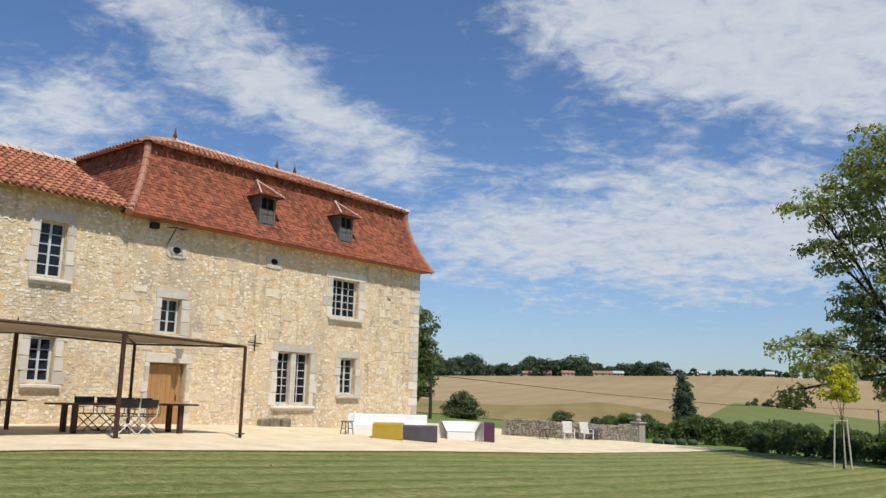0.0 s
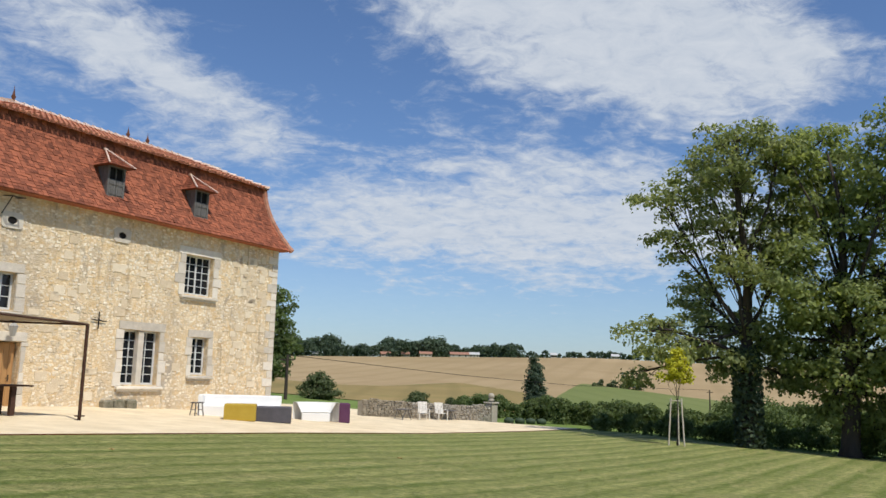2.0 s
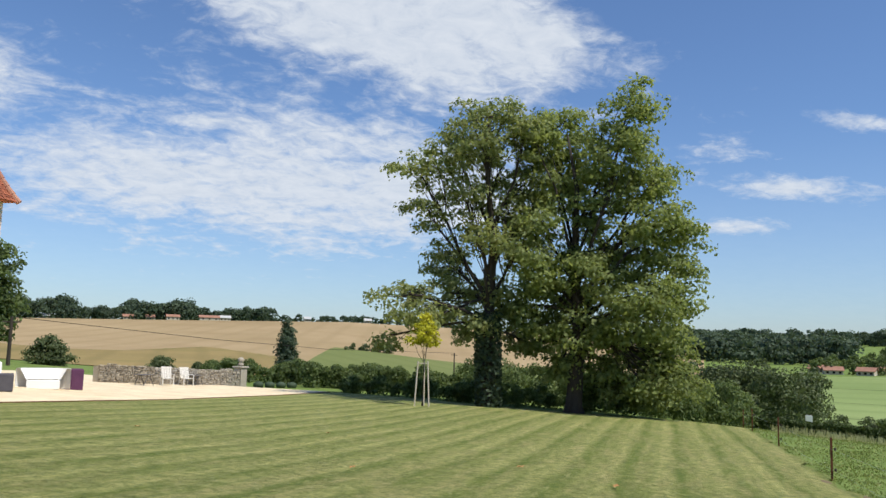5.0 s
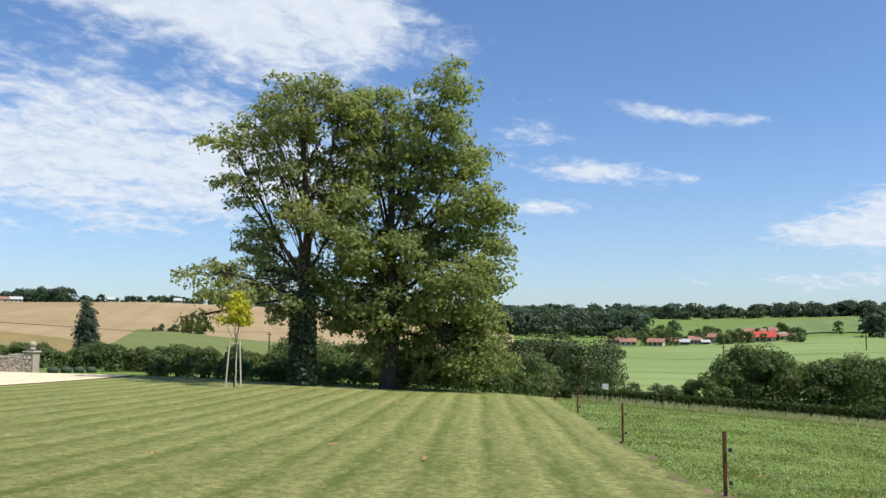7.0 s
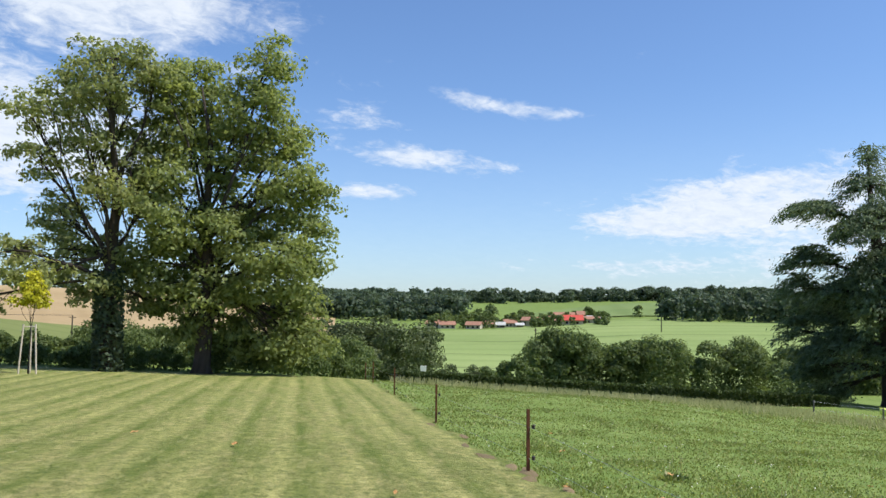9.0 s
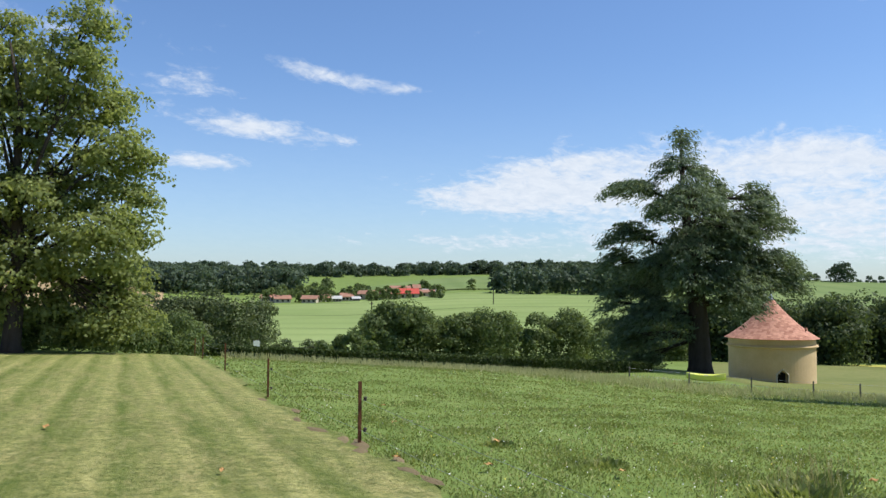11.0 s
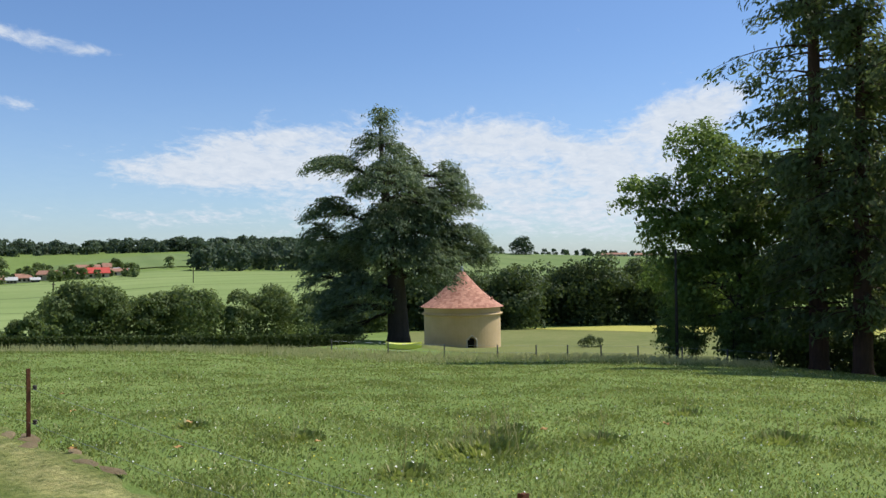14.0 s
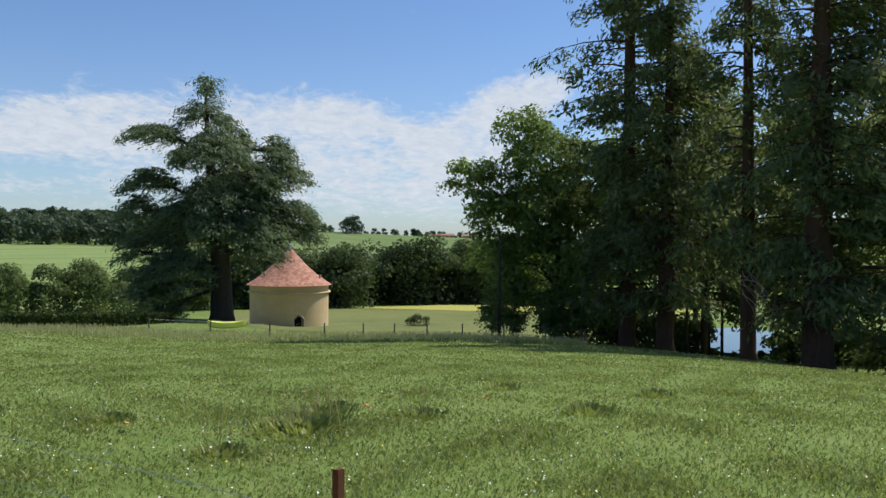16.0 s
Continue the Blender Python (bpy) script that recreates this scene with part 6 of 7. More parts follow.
# ---- dovecote ----
def dovecote():
    R, H = 3.52, 4.0
    m = pose(*polar(83.95, 77.5), 2.4 - 77.5 * math.tan(radians(5.9)), 0, 0, -83.95)
    t = thing("dovecote", m, "round plastered dovecote with conical pink-red tiled roof", "dovecote")
    n = 72
    da, dh = 0.46 / R, 1.15
    a_door = -math.pi / 2 + 0.235   # the door faces the meadow
    b = B()
    for r_, flip in ((R, False), (R - 0.5, True)):
        for i in range(n):
            w0, w1 = 2 * math.pi * i / n, 2 * math.pi * (i + 1) / n
            mid = ((w0 + w1) / 2 - a_door + math.pi) % (2 * math.pi) - math.pi
            zs = [-0.8, 0.0, 1.1, 1.5, H] if abs(mid) >= da else [max(1.1, 1.5 - 3.0 * abs(mid)), H]
            for z0, z1 in zip(zs, zs[1:]):
                q = [(r_ * math.cos(w0), r_ * math.sin(w0), z0), (r_ * math.cos(w1), r_ * math.sin(w1), z0), (r_ * math.cos(w1), r_ * math.sin(w1), z1), (r_ * math.cos(w0), r_ * math.sin(w0), z1)]
                b.add(q, [(3, 2, 1, 0) if flip else (0, 1, 2, 3)])
    part("wall", b, RENDER, t, "ochre lime plaster wall")
    part("string_course", B().lathe([(R + 0.0, 3.2), (R + 0.16, 3.26), (R + 0.2, 3.34), (R + 0.12, 3.42), (R, 3.44)], 64), RENDER, t, "projecting stone string course", smooth=True)
    # black liner inside the doorway paints the unlit interior
    part("dark_interior", B().lathe([(R - 0.55, -0.3), (R - 0.55, 2.4)], 40), DARK, t)
    part("door_surround", B().tube([(R * math.cos(a_door - da) * 1.005, R * math.sin(a_door - da) * 1.005, 0), (R * math.cos(a_door - da) * 1.005, R * math.sin(a_door - da) * 1.005, 1.15), (R * math.cos(a_door) * 1.01, R * math.sin(a_door) * 1.01, 1.56), (R * math.cos(a_door + da) * 1.005, R * math.sin(a_door + da) * 1.005, 1.15), (R * math.cos(a_door + da) * 1.005, R * math.sin(a_door + da) * 1.005, 0)], 0.07, 6), LIMESTONE, t, "pointed stone door surround")
    prof = lambda k: (3.68 * (1 - k) ** 1.18 * (1 - 0.10 * math.sin(math.pi * k)) + 0.12, H - 0.05 + 3.4 * k)
    part("roof_deck", B().lathe([prof(i / 14) for i in range(15)], 48), DOVETILE, t)
    tiles, r = B(), random.Random(8)
    rows = 26
    for i in range(rows):
        r0, z0 = prof(i / rows)
        r1, z1 = prof(min(1, (i + 1.4) / rows))
        cnt = max(6, int(2 * math.pi * r0 / 0.27))
        for j in range(cnt):
            w = 2 * math.pi * (j + 0.5 * (i % 2)) / cnt
            hw = math.pi / cnt * 0.96
            l = r.uniform(0.015, 0.05)
            tiles.add([((r0 + l) * math.cos(w - hw), (r0 + l) * math.sin(w - hw), z0 + 0.02), ((r0 + l) * math.cos(w + hw), (r0 + l) * math.sin(w + hw), z0 + 0.02), ((r1 + 0.01) * math.cos(w + hw), (r1 + 0.01) * math.sin(w + hw), z1 + 0.02), ((r1 + 0.01) * math.cos(w - hw), (r1 + 0.01) * math.sin(w - hw), z1 + 0.02),
                       (r0 * math.cos(w - hw), r0 * math.sin(w - hw), z0), (r0 * math.cos(w + hw), r0 * math.sin(w + hw), z0)], [(0, 1, 2, 3), (4, 5, 1, 0)])
    part("roof_tiles", tiles, DOVETILE, t)["kind"] = "stuff"
    part("zinc_cap", B().lathe([(0.28, H + 3.1), (0.2, H + 3.28), (0.10, H + 3.6), (0.02, H + 3.95)], 20), ZINC, t, "pointed zinc roof cap", smooth=True)
    part("perch", B().lathe([(0.08, H + 0.62), (0.12, H + 0.75), (0.05, H + 0.9)], 10, 2.7, -1.2), DOVETILE, t)


dovecote()

# ---- meadow fence ----
def fence_post(m, h, group, label):
    t = thing("fence_post", m, label, "fence post", group)
    part("rod", B().box(-0.022, 0.022, -0.005, 0.0, -0.3, h).box(-0.022, -0.017, 0.0, 0.035, -0.3, h).tube([(0, 0.012, -0.3), (0, 0.012, h)], 0.015, 8), RUST, t)
    for z in (h - 0.28, 0.22):
        part("insulator", B().lathe([(0.018, 0), (0.034, 0.015), (0.02, 0.03), (0.034, 0.045), (0.018, 0.06)], 8), IRON, t, "small black insulator", at=pose(0.07, -0.02, z))
    return t


posts = [(3.4, 0.75), (12.25, 0.95), (20.6, 0.95), (29.8, 0.95), (38.6, 0.95), (43.0, 0.9)]
tops = []
for s, h in posts:
    x, y = fence_at(s, -3.48)
    fence_post(pose(x, y, ground_z(x, y), 0, 0, -40), h, "lawn fence posts", "thin rusty steel post of the electric meadow fence")
    tops.append((x, y, ground_z(x, y), h))
wires = thing("fence_wires", Matrix(), "thin sagging wires of the meadow fence", "fence wire")
for (x0, y0, z0, h0), (x1, y1, z1, h1) in zip(tops, tops[1:]):
    for k0, k1 in ((h0 - 0.25, h1 - 0.25), (0.25, 0.25)):
        part("wire", B().tube([(x0, y0, z0 + k0), ((x0 + x1) / 2, (y0 + y1) / 2, (z0 + z1 + k0 + k1) / 2 - 0.05), (x1, y1, z1 + k1)], 0.0022, 4), ZINC, wires)
far_posts = [(75.1, 49), (78.9, 49.5), (82.7, 49.5), (86.3, 49), (88.9, 49), (91.0, 49), (93.2, 48.5), (95.6, 48.5), (98.4, 48), (101.2, 47.5), (103.8, 47)]
for i, (a, d) in enumerate(far_posts):
    t = thing("fence_post", spot(a, d), "dark weathered wooden post of the far meadow fence", "fence post", "far fence posts")
    part("shaft", B().tube([(0, 0, -0.3), (0, 0, 0.78)], [0.045, 0.04], 7), GREYWOOD, t)
    part("point", B().tube([(0, 0, 0.78), (0, 0, 0.84)], [0.04, 0.012], 7), GREYWOOD, t)
fw = thing("fence_wires", Matrix(), "thin wires of the far meadow fence", "fence wire")
for (a0, d0), (a1, d1) in zip(far_posts, far_posts[1:]):
    p, q = [Vector((*polar(a, d), ground_z(*polar(a, d)))) for a, d in ((a0, d0), (a1, d1))]
    for k in (0.35, 0.75):
        part("wire", B().tube([p + Vector((0, 0, k)), q + Vector((0, 0, k))], 0.004, 4), ZINC, fw)

# yellow boat by the cedar
boat = thing("rowing_boat", spot(79.95, 53.6, 0.16, -82), "small yellow-green boat lying on the grass by the cedar", "boat")
hull, ns = B(), 13
ring = []
for i in range(ns):
    u = -1 + 2 * i / (ns - 1)
    w, sheer, keel = 0.42 * (1 - abs(u) ** 2.6) + 0.05, 0.40 + 0.12 * abs(u) ** 2, 0.02 + 0.14 * abs(u) ** 3
    for y, z in ((-w, sheer), (-w * 0.85, keel + 0.1), (0, keel), (w * 0.85, keel + 0.1), (w, sheer), (w * 0.9, sheer - 0.02), (0, keel + 0.08), (-w * 0.9, sheer - 0.02)):
        ring.append((u * 1.15, y, z))
hull.add(ring, [(8 * i + j, 8 * i + (j + 1) % 8, 8 * i + 8 + (j + 1) % 8, 8 * i + 8 + j) for i in range(ns - 1) for j in range(8)] + [tuple(range(8)), tuple(reversed(range(8 * ns - 8, 8 * ns)))])
part("hull", hull, mat_plain("yellow_green_gelcoat", (0.70, 0.74, 0.12), (0.78, 0.80, 0.20), 2, 0.5), boat)
part("thwart", B().box(-0.12, 0.12, -0.36, 0.36, 0.33, 0.36), PALEWOOD, boat)

# pond behind the firs
px_, py_ = polar(114.0, 74)
pw = B()
ring = [(px_ + 9.5 * math.cos(2 * math.pi * k / 36) * (1 + 0.1 * math.sin(k)), py_ + 7.5 * math.sin(2 * math.pi * k / 36) * (1 + 0.1 * math.cos(1.7 * k)), 0) for k in range(36)]
pz_ = max(ground_z(p[0], p[1]) for p in ring) + 0.05
pw.add([(p[0], p[1], pz_) for p in ring], [tuple(range(36))])
wm = Nodes("pond_water")
WATER = wm.done(wm.bsdf((0.03, 0.04, 0.04), 0.05, 0, wm.noise(wm.pos(), 1.5, 3), 0.08, 0.05, 0.8))
solid("pond", pw, WATER, Matrix(), "still pond glinting behind the trees", "pond", kind="structure")
solid("far_track", B().add([(*polar(a, d), ground_z(*polar(a, d)) + 0.14) for a, d in ((98.5, 53), (98.5, 55), (102, 52.5), (102, 54.8), (106, 53), (106, 55.5))], [(0, 2, 3, 1), (2, 4, 5, 3)]), PATH, Matrix(), "pale dusty track beyond the fence", "track", kind="structure")

# ---- terrace ----
# pergola with a taut canvas
perg = thing("shade_sail_pergola", on_terrace(-17.2, -5.2), "brown steel pergola with a taut taupe canvas roof", "pergola")
PG = {"a": (-0.12, -0.15), "b": (3.87, 0.3), "c": (2.15, 3.1), "d": (-1.3, 2.85), "e": (-4.2, -0.6), "f": (-5.0, 2.6)}
H_ = {"a": 2.5, "b": 2.4, "c": 2.42, "d": 2.5, "e": 2.53, "f": 2.34}
for k, (x, y) in PG.items():
    part("post", B().box(x - (0.03 if k in "bc" else 0.045), x + (0.03 if k in "bc" else 0.045), y - 0.035, y + 0.035, -0.15, H_[k], bevel=0.006), CORTEN, perg)
    part("base_plate", B().box(x - 0.09, x + 0.09, y - 0.09, y + 0.09, -0.02, 0.012), CORTEN, perg)
for p, q in (("a", "b"), ("b", "c"), ("c", "d"), ("d", "f"), ("f", "e"), ("e", "a"), ("a", "c")):
    part("beam", B().tube([(*PG[p], H_[p] - 0.02), (*PG[q], H_[q] - 0.02)], 0.03, 6), CORTEN, perg)
sail = B()
order = ["b", "c", "d", "f", "e", "a"]
cen = (-0.8, 1.4, 2.44)
pts = [(PG[k][0], PG[k][1], H_[k] + 0.03) for k in order]
sail.add(pts + [cen] + [(p[0], p[1], p[2] - 0.012) for p in pts] + [(cen[0], cen[1], cen[2] - 0.012)], [(i, (i + 1) % 6, 6) for i in range(6)] + [(7 + (i + 1) % 6, 7 + i, 13) for i in range(6)] + [(i, 7 + i, 7 + (i + 1) % 6, (i + 1) % 6) for i in range(6)])
part("canvas", sail, CANVAS, perg, "taupe canvas shade")
part("flag_rod", B().tube([(-1.3, 2.85, 2.5), (-1.3, 2.85, 2.85)], 0.02, 6), CORTEN, perg)


def director_chair(m, frame_mat):
    t = thing("folding_chair", m, "folding chair with dark canvas back and seat", "chair", "chairs round the terrace table")
    part("seat", B().box(-0.25, 0.25, -0.21, 0.21, 0.44, 0.46, bevel=0.005), DARKCLOTH, t)
    part("backrest", B().add([(-0.27, 0.22, 0.66), (0.27, 0.22, 0.66), (0.27, 0.27, 0.88), (-0.27, 0.27, 0.88), (-0.27, 0.235, 0.66), (0.27, 0.235, 0.66), (0.27, 0.285, 0.88), (-0.27, 0.285, 0.88)], [(0, 1, 2, 3), (7, 6, 5, 4), (0, 4, 5, 1), (3, 2, 6, 7), (0, 3, 7, 4), (1, 5, 6, 2)]), DARKCLOTH, t)
    for s in (-1, 1):
        part("armrest", B().box(s * 0.28 - 0.025, s * 0.28 + 0.025, -0.24, 0.24, 0.62, 0.645, bevel=0.006), frame_mat, t)
        part("back_post", B().tube([(s * 0.27, 0.22, 0.44), (s * 0.27, 0.27, 0.9)], 0.014, 6), frame_mat, t)
        for f in (-1, 1):
            part("leg", B().tube([(-s * 0.26, f * 0.2, 0.0), (s * 0.26, f * 0.2, 0.45)], 0.015, 6), frame_mat, t)
        part("foot_rail", B().tube([(s * 0.26, -0.24, 0.012), (s * 0.26, 0.24, 0.012)], 0.014, 6), frame_mat, t)
        part("arm_post", B().tube([(s * 0.27, -0.2, 0.44), (s * 0.28, -0.2, 0.63)], 0.012, 6), frame_mat, t)
    return t


tab = thing("terrace_table", on_terrace(-16.05, -3.55, -4), "long dark slim terrace table on square legs", "table")
part("tabletop", B().box(-1.9, 1.9, -0.45, 0.45, 0.71, 0.75, bevel=0.006), CORTEN, tab)
for x in (-1.45, 1.45):
    for y in (-0.3, 0.3):
        part("leg", B().box(x - 0.06, x + 0.06, y - 0.06, y + 0.06, -0.02, 0.71), CORTEN, tab)
tab2 = thing("terrace_table", on_terrace(-20.3, -3.2, -4), "long dark slim terrace table on square legs", "table")
part("tabletop", B().box(-1.2, 1.6, -0.45, 0.45, 0.71, 0.75, bevel=0.006), CORTEN, tab2)
for x in (-0.9, 1.0):
    for y in (-0.3, 0.3):
        part("leg", B().box(x - 0.06, x + 0.06, y - 0.06, y + 0.06, -0.02, 0.71), CORTEN, tab2)
first_chair = director_chair(on_terrace(-16.63, -2.8, 2), CORTEN)
copy_thing(first_chair, on_terrace(-15.98, -2.75, -3))
pale_chair = director_chair(on_terrace(-15.37, -2.75, 3), TEAK)
for x, y, rz in ((-14.9, -2.8, -4), (-16.35, -4.02, 178), (-15.8, -4.0, 183)):
    copy_thing(pale_chair, on_terrace(x, y, rz))

# modern lounge
sofa = thing("white_bench_sofa", on_terrace(-5.25, -3.1, -51), "long low white moulded outdoor sofa", "sofa")
part("backrest", B().box(-1.42, 1.42, 0.3, 0.5, -0.02, 0.77, bevel=0.03), WHITE, sofa)
part("seat", B().box(-1.25, 1.4, -0.42, 0.3, -0.02, 0.42, bevel=0.03), WHITE, sofa)
part("side_wall", B().box(-1.42, -1.25, -0.5, 0.3, -0.02, 0.78, bevel=0.03), WHITE, sofa)
solid("ochre_pouf", B().box(-0.52, 0.52, -0.4, 0.4, -0.02, 0.54, bevel=0.03), OCHRE, on_terrace(-6.45, -4.2, -51), "square mustard yellow upholstered pouf", "pouf")
solid("charcoal_pouf", B().box(-0.62, 0.62, -0.42, 0.42, -0.02, 0.52, bevel=0.03), CHARCOAL, on_terrace(-5.38, -4.72, -51), "rectangular dark grey upholstered pouf", "pouf")
arm = thing("white_tub_chair", on_terrace(-2.15, -4.1, -51) @ Matrix.Scale(0.88, 4), "white moulded tub armchair with rounded hollow seat", "armchair")
tub = B()
ang = [math.pi * (i / 16) for i in range(17)]
outer = [(0.95 * math.cos(a) * 1.05, 0.62 * math.sin(a)) for a in ang]
inner = [(0.85 * math.cos(a), 0.5 * math.sin(a)) for a in ang]
low = [(0.62 * math.cos(a), 0.34 * math.sin(a)) for a in ang]
k = 17
tub.add([(x, y, -0.02) for x, y in outer] + [(x, y, 0.80) for x, y in outer] + [(x, y, 0.80) for x, y in inner] + [(x, y, 0.36) for x, y in low],
        [(i, i + 1, k + i + 1, k + i) for i in range(16)] + [(k + i, k + i + 1, 2 * k + i + 1, 2 * k + i) for i in range(16)] + [(2 * k + i, 2 * k + i + 1, 3 * k + i + 1, 3 * k + i) for i in range(16)] + [tuple(3 * k + i for i in reversed(range(17)))])
tub.box(-0.6, 0.6, -0.12, 0.02, -0.02, 0.34, bevel=0.02)
part("shell", tub, WHITE, arm)
part("cushion", B().box(-0.55, 0.55, -0.1, 0.25, 0.36, 0.43, bevel=0.03), WHITE, arm)
solid("plum_pouf", B().box(-0.34, 0.34, -0.4, 0.4, -0.02, 0.74, bevel=0.03), PLUM, on_terrace(-0.75, -4.25, -51), "dark plum upholstered block seat", "pouf")
stool = thing("rustic_stool", on_terrace(-7.0, -2.75), "small dark wooden stool by the wall", "stool")
part("seat", B().box(-0.2, 0.2, -0.12, 0.12, 0.42, 0.46, bevel=0.008), GREYWOOD, stool)
for s in (-1, 1):
    for f in (-1, 1):
        part("leg", B().tube([(s * 0.14, f * 0.08, 0.43), (s * 0.2, f * 0.12, -0.02)], 0.02, 6), GREYWOOD, stool)
    part("rung", B().tube([(s * 0.17, -0.1, 0.2), (s * 0.17, 0.1, 0.2)], 0.014, 6), GREYWOOD, stool)


def garden_chair(m):
    t = thing("slatted_garden_chair", m, "weathered pale wooden garden armchair with slatted back", "chair", "garden chairs by the wall")
    part("seat", B().box(-0.28, 0.28, -0.28, 0.24, 0.40, 0.43, bevel=0.006), TEAK, t)
    for i in range(6):
        x = -0.235 + i * 0.094
        part("slat", B().add([(x - 0.036, 0.24, 0.42), (x + 0.036, 0.24, 0.42), (x + 0.036, 0.46, 1.02), (x - 0.036, 0.46, 1.02), (x - 0.036, 0.262, 0.42), (x + 0.036, 0.262, 0.42), (x + 0.036, 0.482, 1.02), (x - 0.036, 0.482, 1.02)], [(0, 1, 2, 3), (7, 6, 5, 4), (0, 3, 7, 4), (1, 5, 6, 2), (3, 2, 6, 7)]), TEAK, t)
    part("top_rail", B().box(-0.3, 0.3, 0.45, 0.49, 0.98, 1.06, bevel=0.008), TEAK, t)
    for s in (-1, 1):
        part("armrest", B().box(s * 0.32 - 0.04, s * 0.32 + 0.04, -0.3, 0.36, 0.62, 0.65, bevel=0.008), TEAK, t)
        part("leg", B().box(s * 0.3 - 0.025, s * 0.3 + 0.025, -0.28, -0.22, -0.02, 0.62), TEAK, t)
        part("leg", B().tube([(s * 0.28, 0.5, -0.02), (s * 0.28, 0.3, 0.62)], 0.028, 6), TEAK, t)
    return t


gc = garden_chair(on_terrace(9.2, -2.3, -48) @ Matrix.Scale(0.85, 4))
copy_thing(gc, on_terrace(10.9, -2.4, -35))
for x in (7.5, 12.3):
    tb = thing("side_table", on_terrace(x, -2.1), "small weathered folding garden table", "table", "garden tables by the wall")
    part("tabletop", B().box(-0.5, 0.5, -0.3, 0.3, 0.48, 0.51, bevel=0.006), GREYWOOD, tb)
    for s in (-1, 1):
        for f in (-1, 1):
            part("leg", B().tube([(s * 0.42, f * 0.24, -0.02), (-s * 0.36 * 0.6 + s * 0.3, f * 0.24, 0.48)], 0.018, 6), GREYWOOD, tb)


# dry-stone terrace wall and its end pillar
def low_wall():
    p0, p1 = Vector((6.3, -0.55, 0)), Vector((16.2, -2.75, 0))
    a, b = HOUSE @ p0, HOUSE @ p1
    d = (b - a)
    L = math.hypot(d.x, d.y)
    m = Matrix.Translation((a.x, a.y, ground_z(a.x, a.y) + 0.05)) @ Matrix.Rotation(math.atan2(d.y, d.x), 4, "Z")
    t = thing("dry_stone_wall", m, "low ragged grey dry-stone wall along the terrace", "wall")
    r = random.Random(17)
    gz = lambda x: ground_z(a.x + d.x * x / L, a.y + d.y * x / L) - ground_z(a.x, a.y)
    core = B()
    joined = B()
    singles = 0
    x = 0.0
    while x < L:
        w = 0.5
        top = 0.82 + 0.03 * math.sin(x * 0.9) + r.uniform(-0.03, 0.03)
        core.box(x, min(L, x + w), 0.06, 0.40, gz(x) - 0.4, gz(x) + top - 0.08)
        z = -0.1
        while z < top:
            h = r.uniform(0.055, 0.11)
            u = x
            while u < x + w - 0.05:
                ww = r.uniform(0.10, 0.27)
                sb = cut_block(ww - 0.015, h - 0.012, r.uniform(0.02, 0.09), "w%f%f" % (u, z))
                if singles < 260:
                    part("stone", sb.mesh("stone", DRYSTONE_OB), DRYSTONE_OB, t, at=pose(u + r.uniform(-0.02, 0.02), 0.04, gz(u) + z))
                    singles += 1
                else:
                    q = pose(u, 0.04, gz(u) + z)
                    joined.add([q @ Vector(v) for v in sb.v], sb.f)
                u += ww
            z += h
        x += w
    part("wall_core", core, DRYSTONE, t)
    part("more_stones", joined, DRYSTONE, t)["kind"] = "stuff"
    pm = Matrix.Translation((b.x, b.y, ground_z(b.x, b.y) + 0.05)) @ Matrix.Rotation(math.atan2(d.y, d.x), 4, "Z") @ Matrix.Scale(0.86, 4)
    p = thing("wall_pillar", pm, "stone end pillar with a weathered ball finial", "pillar")
    part("shaft", B().box(0, 0.62, -0.1, 0.5, -0.4, 1.15, bevel=0.04), DRYSTONE, p)
    part("cap", B().box(-0.08, 0.70, -0.18, 0.58, 1.15, 1.27, bevel=0.03), DRYSTONE, p)
    part("ball", B().lathe([(0.08, 1.27), (0.22, 1.36), (0.17, 1.46), (0.1, 1.5), (0.19, 1.58), (0.22, 1.68), (0.17, 1.8), (0.06, 1.86)], 16, 0.31, 0.2), DRYSTONE, p, "mossy carved finial", smooth=True)
    part("plaque", B().box(0.63, 0.66, -0.05, 0.45, 0.0, 0.95, bevel=0.01), LIMESTONE, p, "pale smooth stone face")
    for i in range(4):
        pp = B().lathe([(0.05, 0.0), (0.38, 0.03), (0.46, 0.25), (0.40, 0.42), (0.15, 0.52), (0.02, 0.54)], 14)
        solid("dark_planter_shrub", pp, L_WOODD, on_terrace(16.9 + i * 0.8, -3.6 - i * 0.35, lift=-0.02) @ Matrix.Scale(0.68, 4), "low rounded dark shrub at the terrace end", "shrub", "dark shrubs beside the pillar", smooth=True)


DRYSTONE_OB = mat_plain("dry_stone_single", (0.13, 0.105, 0.075), (0.46, 0.40, 0.30), 5.0, 0.92, strength=0.6, fine=40, per="object", dist=0.02)
low_wall()


# ---- middle and far distance ----
def utility_pole(az, d, top_el, r=0.11, label="plain dark wooden utility pole"):
    x, y = polar(az, d)
    z = ground_z(x, y)
    h = 2.4 + d * math.tan(radians(top_el)) - z
    t = thing("utility_pole", pose(x, y, z), label, "utility pole")
    part("shaft", B().tube([(0, 0, -0.4), (0, 0, h)], [r * 1.15, r * 0.8], 8), BARK, t)
    part("crossbar", B().box(-0.5, 0.5, -0.04, 0.04, h - 0.35, h - 0.27), BARK, t)
    return x, y, z + h


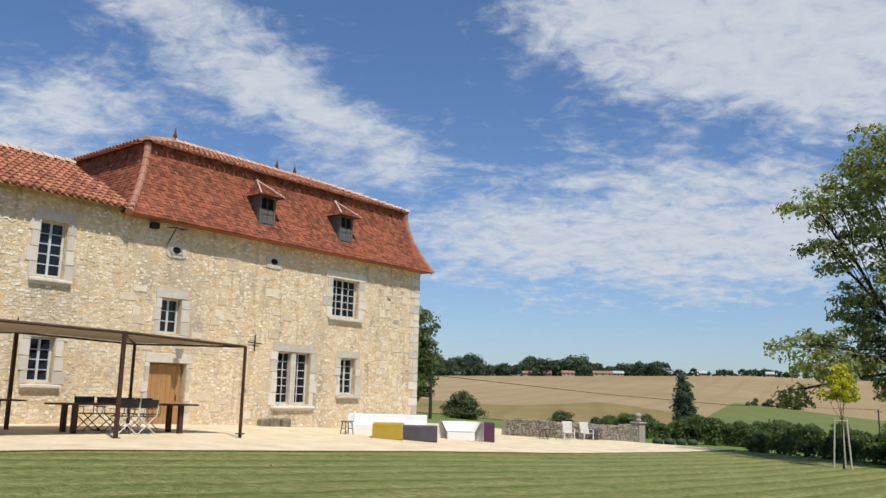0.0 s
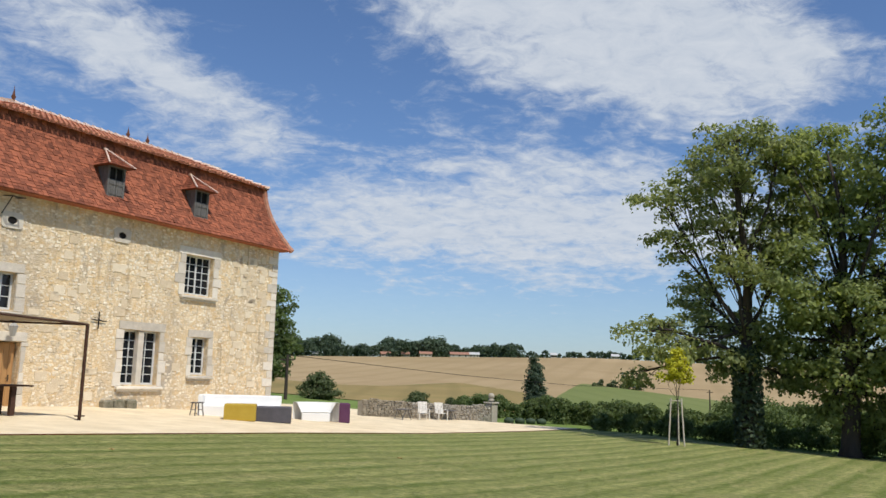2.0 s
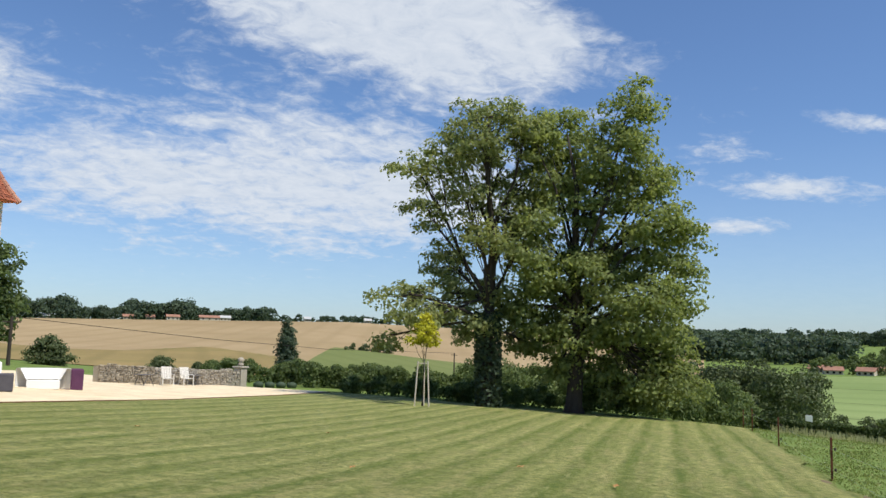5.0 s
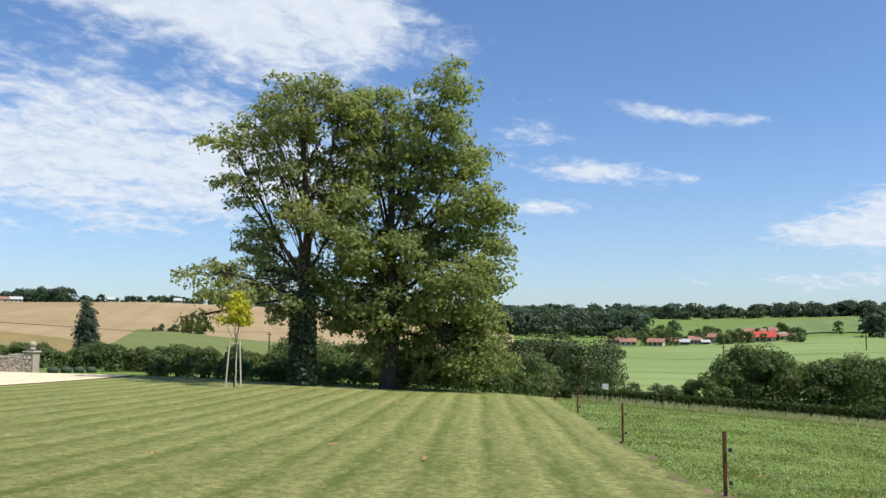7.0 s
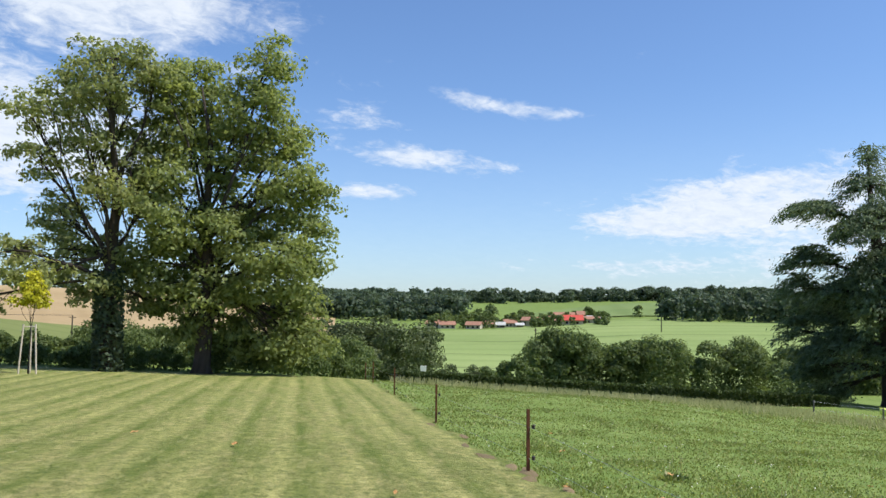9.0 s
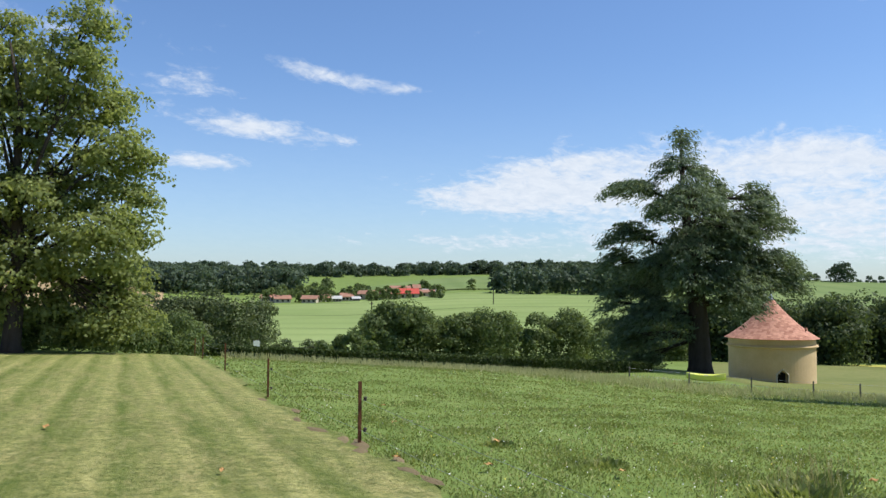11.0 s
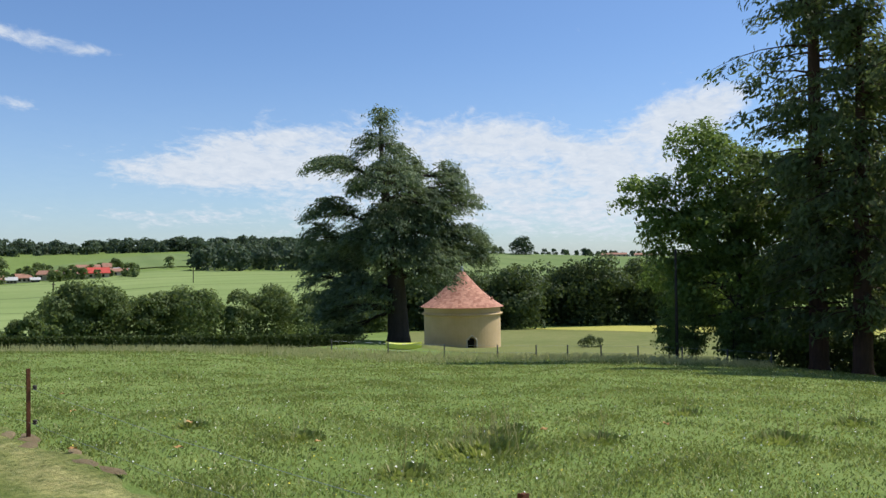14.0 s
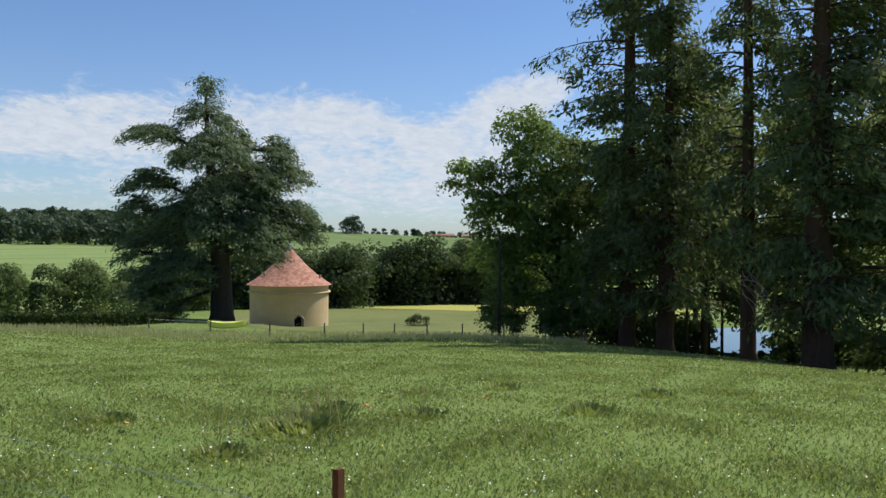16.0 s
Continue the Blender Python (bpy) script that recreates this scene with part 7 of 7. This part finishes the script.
p_a = utility_pole(-0.55, 58, 1.25)
p_b = utility_pole(27.5, 130, -0.3)
utility_pole(57.7, 128, -0.9)
utility_pole(50.8, 330, -0.75, 0.2)
utility_pole(66.0, 330, -0.05, 0.2)
wire = B()
mid = [(p_a[i] + p_b[i]) / 2 for i in range(3)]
wire.tube([p_a, ((p_a[0] + mid[0]) / 2, (p_a[1] + mid[1]) / 2, (p_a[2] + mid[2]) / 2 - 0.5), (mid[0], mid[1], mid[2] - 0.7), p_b], 0.02, 4)
solid("overhead_wire", wire, IRON, Matrix(), "single dark overhead line across the valley", "cable")

panel = thing("white_notice_panel", pose(*polar(50.15, 57), 2.4 - 57 * math.tan(radians(4.2)), 0, 0, -50), "plain white panel on posts beyond the hedge", "panel")
part("board", B().box(-0.2, 0.2, -0.02, 0.02, 0.1, 0.68, bevel=0.005), WHITE, panel)
part("post", B().tube([(0, 0.04, -1.6), (0, 0.04, 0.6)], 0.03, 6), GREYWOOD, panel)
rail = thing("metal_field_gate", pose(*polar(52.2, 57), 2.4 - 57 * math.tan(radians(4.4)) - 0.3, 0, 0, -52), "thin dark metal field gate beyond the hedge", "gate")
for k in range(3):
    part("rail", B().tube([(-1.7, 0, 0.1 + k * 0.3), (1.7, 0, 0.1 + k * 0.3)], 0.02, 6), IRON, rail)
for x in (-1.7, 0, 1.7):
    part("upright", B().tube([(x, 0, -1.3), (x, 0, 0.75)], 0.025, 6), IRON, rail)

ROOFF = mat_plain("far_tile_roof", (0.24, 0.12, 0.08), (0.38, 0.21, 0.145), 0.5, 0.9)
ROOFR = mat_plain("bright_red_roof", (0.42, 0.055, 0.04), (0.50, 0.085, 0.06), 0.5, 0.8)
ROOFG = mat_plain("pale_sheet_roof", (0.40, 0.40, 0.38), (0.52, 0.52, 0.50), 0.5, 0.7)
PLAST = mat_plain("far_plaster", (0.40, 0.34, 0.26), (0.56, 0.49, 0.39), 0.4, 0.9)


def far_house(az, d, w, dp, h, rh, turn, roof, label, windows=3):
    x, y = polar(az, d)
    t = thing("farmhouse", pose(x, y, ground_z(x, y) - 0.2, 0, 0, -az + turn), label, "house")
    part("wall", B().box(-w / 2, w / 2, -dp / 2, dp / 2, -1.5, h).add([(-w / 2, -dp / 2, h), (-w / 2, dp / 2, h), (-w / 2, 0, h + rh)], [(0, 2, 1)]).add([(w / 2, -dp / 2, h), (w / 2, dp / 2, h), (w / 2, 0, h + rh)], [(0, 1, 2)]), PLAST, t)
    o = 0.5
    e = rh * o / (dp / 2)
    b = B()
    for s in (-1, 1):
        b.add([(-w / 2 - o, s * (dp / 2 + o), h - e), (w / 2 + o, s * (dp / 2 + o), h - e), (w / 2 + o, 0, h + rh), (-w / 2 - o, 0, h + rh), (-w / 2 - o, s * (dp / 2 + o), h - e + 0.25), (w / 2 + o, s * (dp / 2 + o), h - e + 0.25), (w / 2 + o, 0, h + rh + 0.25), (-w / 2 - o, 0, h + rh + 0.25)], [(0, 1, 2, 3), (4, 5, 6, 7), (0, 1, 5, 4), (1, 2, 6, 5), (3, 0, 4, 7)])
    part("roof", b, roof, t)
    for i in range(windows):
        wx = -w / 2 + w * (i + 0.5) / windows
        part("window", B().box(wx - 0.5, wx + 0.5, -dp / 2 - 0.05, -dp / 2 + 0.02, h * 0.3, h * 0.75), DARK, t)
    return t


TH = "far farmhouse with tiled roof and pale walls"
for az, d, w, dp, h, rh, turn, roof in ((51.6, 385, 13, 8, 3.0, 1.8, 10, ROOFF), (53.5, 380, 12, 8, 3.0, 1.8, -15, ROOFF), (50.9, 392, 6, 6, 3.6, 1.6, 40, ROOFF), (55.9, 400, 10, 8, 3.4, 2.0, 15, ROOFF), (55.3, 390, 7, 5, 2.6, 1.4, 0, ROOFG),
                                        (57.9, 410, 9, 7, 4.0, 2.0, -20, ROOFF), (58.6, 405, 8, 7, 4.5, 2.0, 60, ROOFF), (59.6, 425, 18, 9, 6.0, 2.2, 8, ROOFF), (60.7, 420, 6, 6, 7.0, 2.0, 8, ROOFF), (61.6, 430, 12, 7, 3.0, 1.6, -5, ROOFG), (56.6, 395, 6, 4, 2.0, 1.0, 5, ROOFG)):
    far_house(az, d, w * 0.55, dp * 0.65, h * 0.65, rh * 0.75, turn, roof, TH if roof is ROOFF else "far low outbuilding with pale sheet roof")
far_house(60.1, 402, 10, 8, 2.6, 2.2, 4, ROOFR, "far barn with bright red roof", 2)
for az, d, w, dp, h, rh, turn in ((54.4, 394, 6.5, 5, 2.0, 1.2, 24), (50.7, 396, 6, 5, 2.0, 1.2, -18), (57.3, 409, 7, 5.5, 2.8, 1.5, -22), (58.2, 421, 5.5, 5, 2.4, 1.3, 16), (55.9, 405, 5.5, 4.5, 2.2, 1.2, 34), (61.4, 412, 7, 5, 2.4, 1.2, 12), (59.1, 428, 8, 6, 3.2, 1.6, -8)):
    far_house(az, d, w, dp, h, rh, turn, ROOFF, TH, 2)
for az, d, w, h, roof in ((6.0, 603, 12, 4, ROOFF), (7.3, 606, 9, 4, ROOFF), (8.7, 603, 14, 4.5, ROOFF), (11.0, 601, 22, 4, ROOFF), (12.0, 604, 12, 4, ROOFG), (17.4, 604, 7, 4, ROOFG), (21.5, 606, 8, 4, ROOFG), (1.2, 604, 6, 3.5, ROOFG)):
    far_house(az, d, w * 0.6, 6, h * 0.55, 1.4, 6, roof, TH if roof is ROOFF else "far low outbuilding with pale sheet roof")
far_house(94.3, 640, 18, 7, 1.8, 1.2, 4, ROOFF, "long far farm building on the hill crest", 5)
far_house(96.3, 650, 14, 7, 1.8, 1.2, -4, ROOFF, "long far farm building on the hill crest", 4)

# bare dry soil along the foot of the fence
SOIL = mat_plain("dry_soil", (0.12, 0.09, 0.045), (0.25, 0.19, 0.10), 5.0, 0.95, strength=0.8, fine=45, per="object", dist=0.02)
sr = random.Random(41)
for s_ in (9.2, 9.9, 10.7, 11.5, 12.1, 12.7, 13.9, 15.6, 17.4, 19.8):
    x, y = fence_at(s_, LAWN_Q + sr.uniform(-0.25, 0.22))
    n_, w_, l_ = 14, sr.uniform(0.06, 0.13), sr.uniform(0.25, 0.5)
    rim = [(l_ * math.cos(2 * math.pi * i / n_) * sr.uniform(0.7, 1.2), w_ * math.sin(2 * math.pi * i / n_) * sr.uniform(0.7, 1.2), 0.0) for i in range(n_)]
    mid_ = [(p[0] * 0.5, p[1] * 0.5, 0.007 * sr.uniform(0.6, 1.3)) for p in rim]
    soil = B().add(rim + mid_, [(i, (i + 1) % n_, n_ + (i + 1) % n_, n_ + i) for i in range(n_)] + [tuple(range(n_, 2 * n_))])
    solid("soil_patch", soil, SOIL, pose(x, y, ground_z(x, y) + 0.052, 0, 0, math.degrees(math.atan2(F[1], F[0])) + sr.uniform(-15, 15)), "bare crumbly brown soil at the lawn's edge by the fence", "soil", "bare soil patches by the fence")

# dead leaves on the grass
lr = random.Random(23)
spots = [(8.8, 14.0), (9.1, 11.5), (10.5, 2.9), (12.2, 5.3), (-3.2, 16.5), (14.0, 3.0), (7.6, 6.6), (9.7, 5.6), (11.9, 0.2), (5.2, 13.5), (2.5, 19.5), (13.5, 7.9), (9.9, 4.4), (16.4, 9.9), (7.0, 20.0), (12.7, -1.5)]
for x, y in spots:
    k = lr.uniform(0.045, 0.08)
    leafb = B().add([(-k, 0, 0), (-k * 0.3, -k * 0.7, 0.03), (k * 0.5, -k * 0.6, 0.01), (k, 0.1 * k, 0.04), (k * 0.4, k * 0.7, 0.02), (-k * 0.4, k * 0.6, 0.035), (0, 0, 0.012)], [(0, 1, 6), (1, 2, 6), (2, 3, 6), (3, 4, 6), (4, 5, 6), (5, 0, 6)])
    solid("dead_leaf", leafb, DRYLEAF, pose(x, y, ground_z(x, y) + 0.09, 0, 0, lr.uniform(0, 360)), "curled brown dead leaf on the grass", "leaf", "dead leaves on the grass")
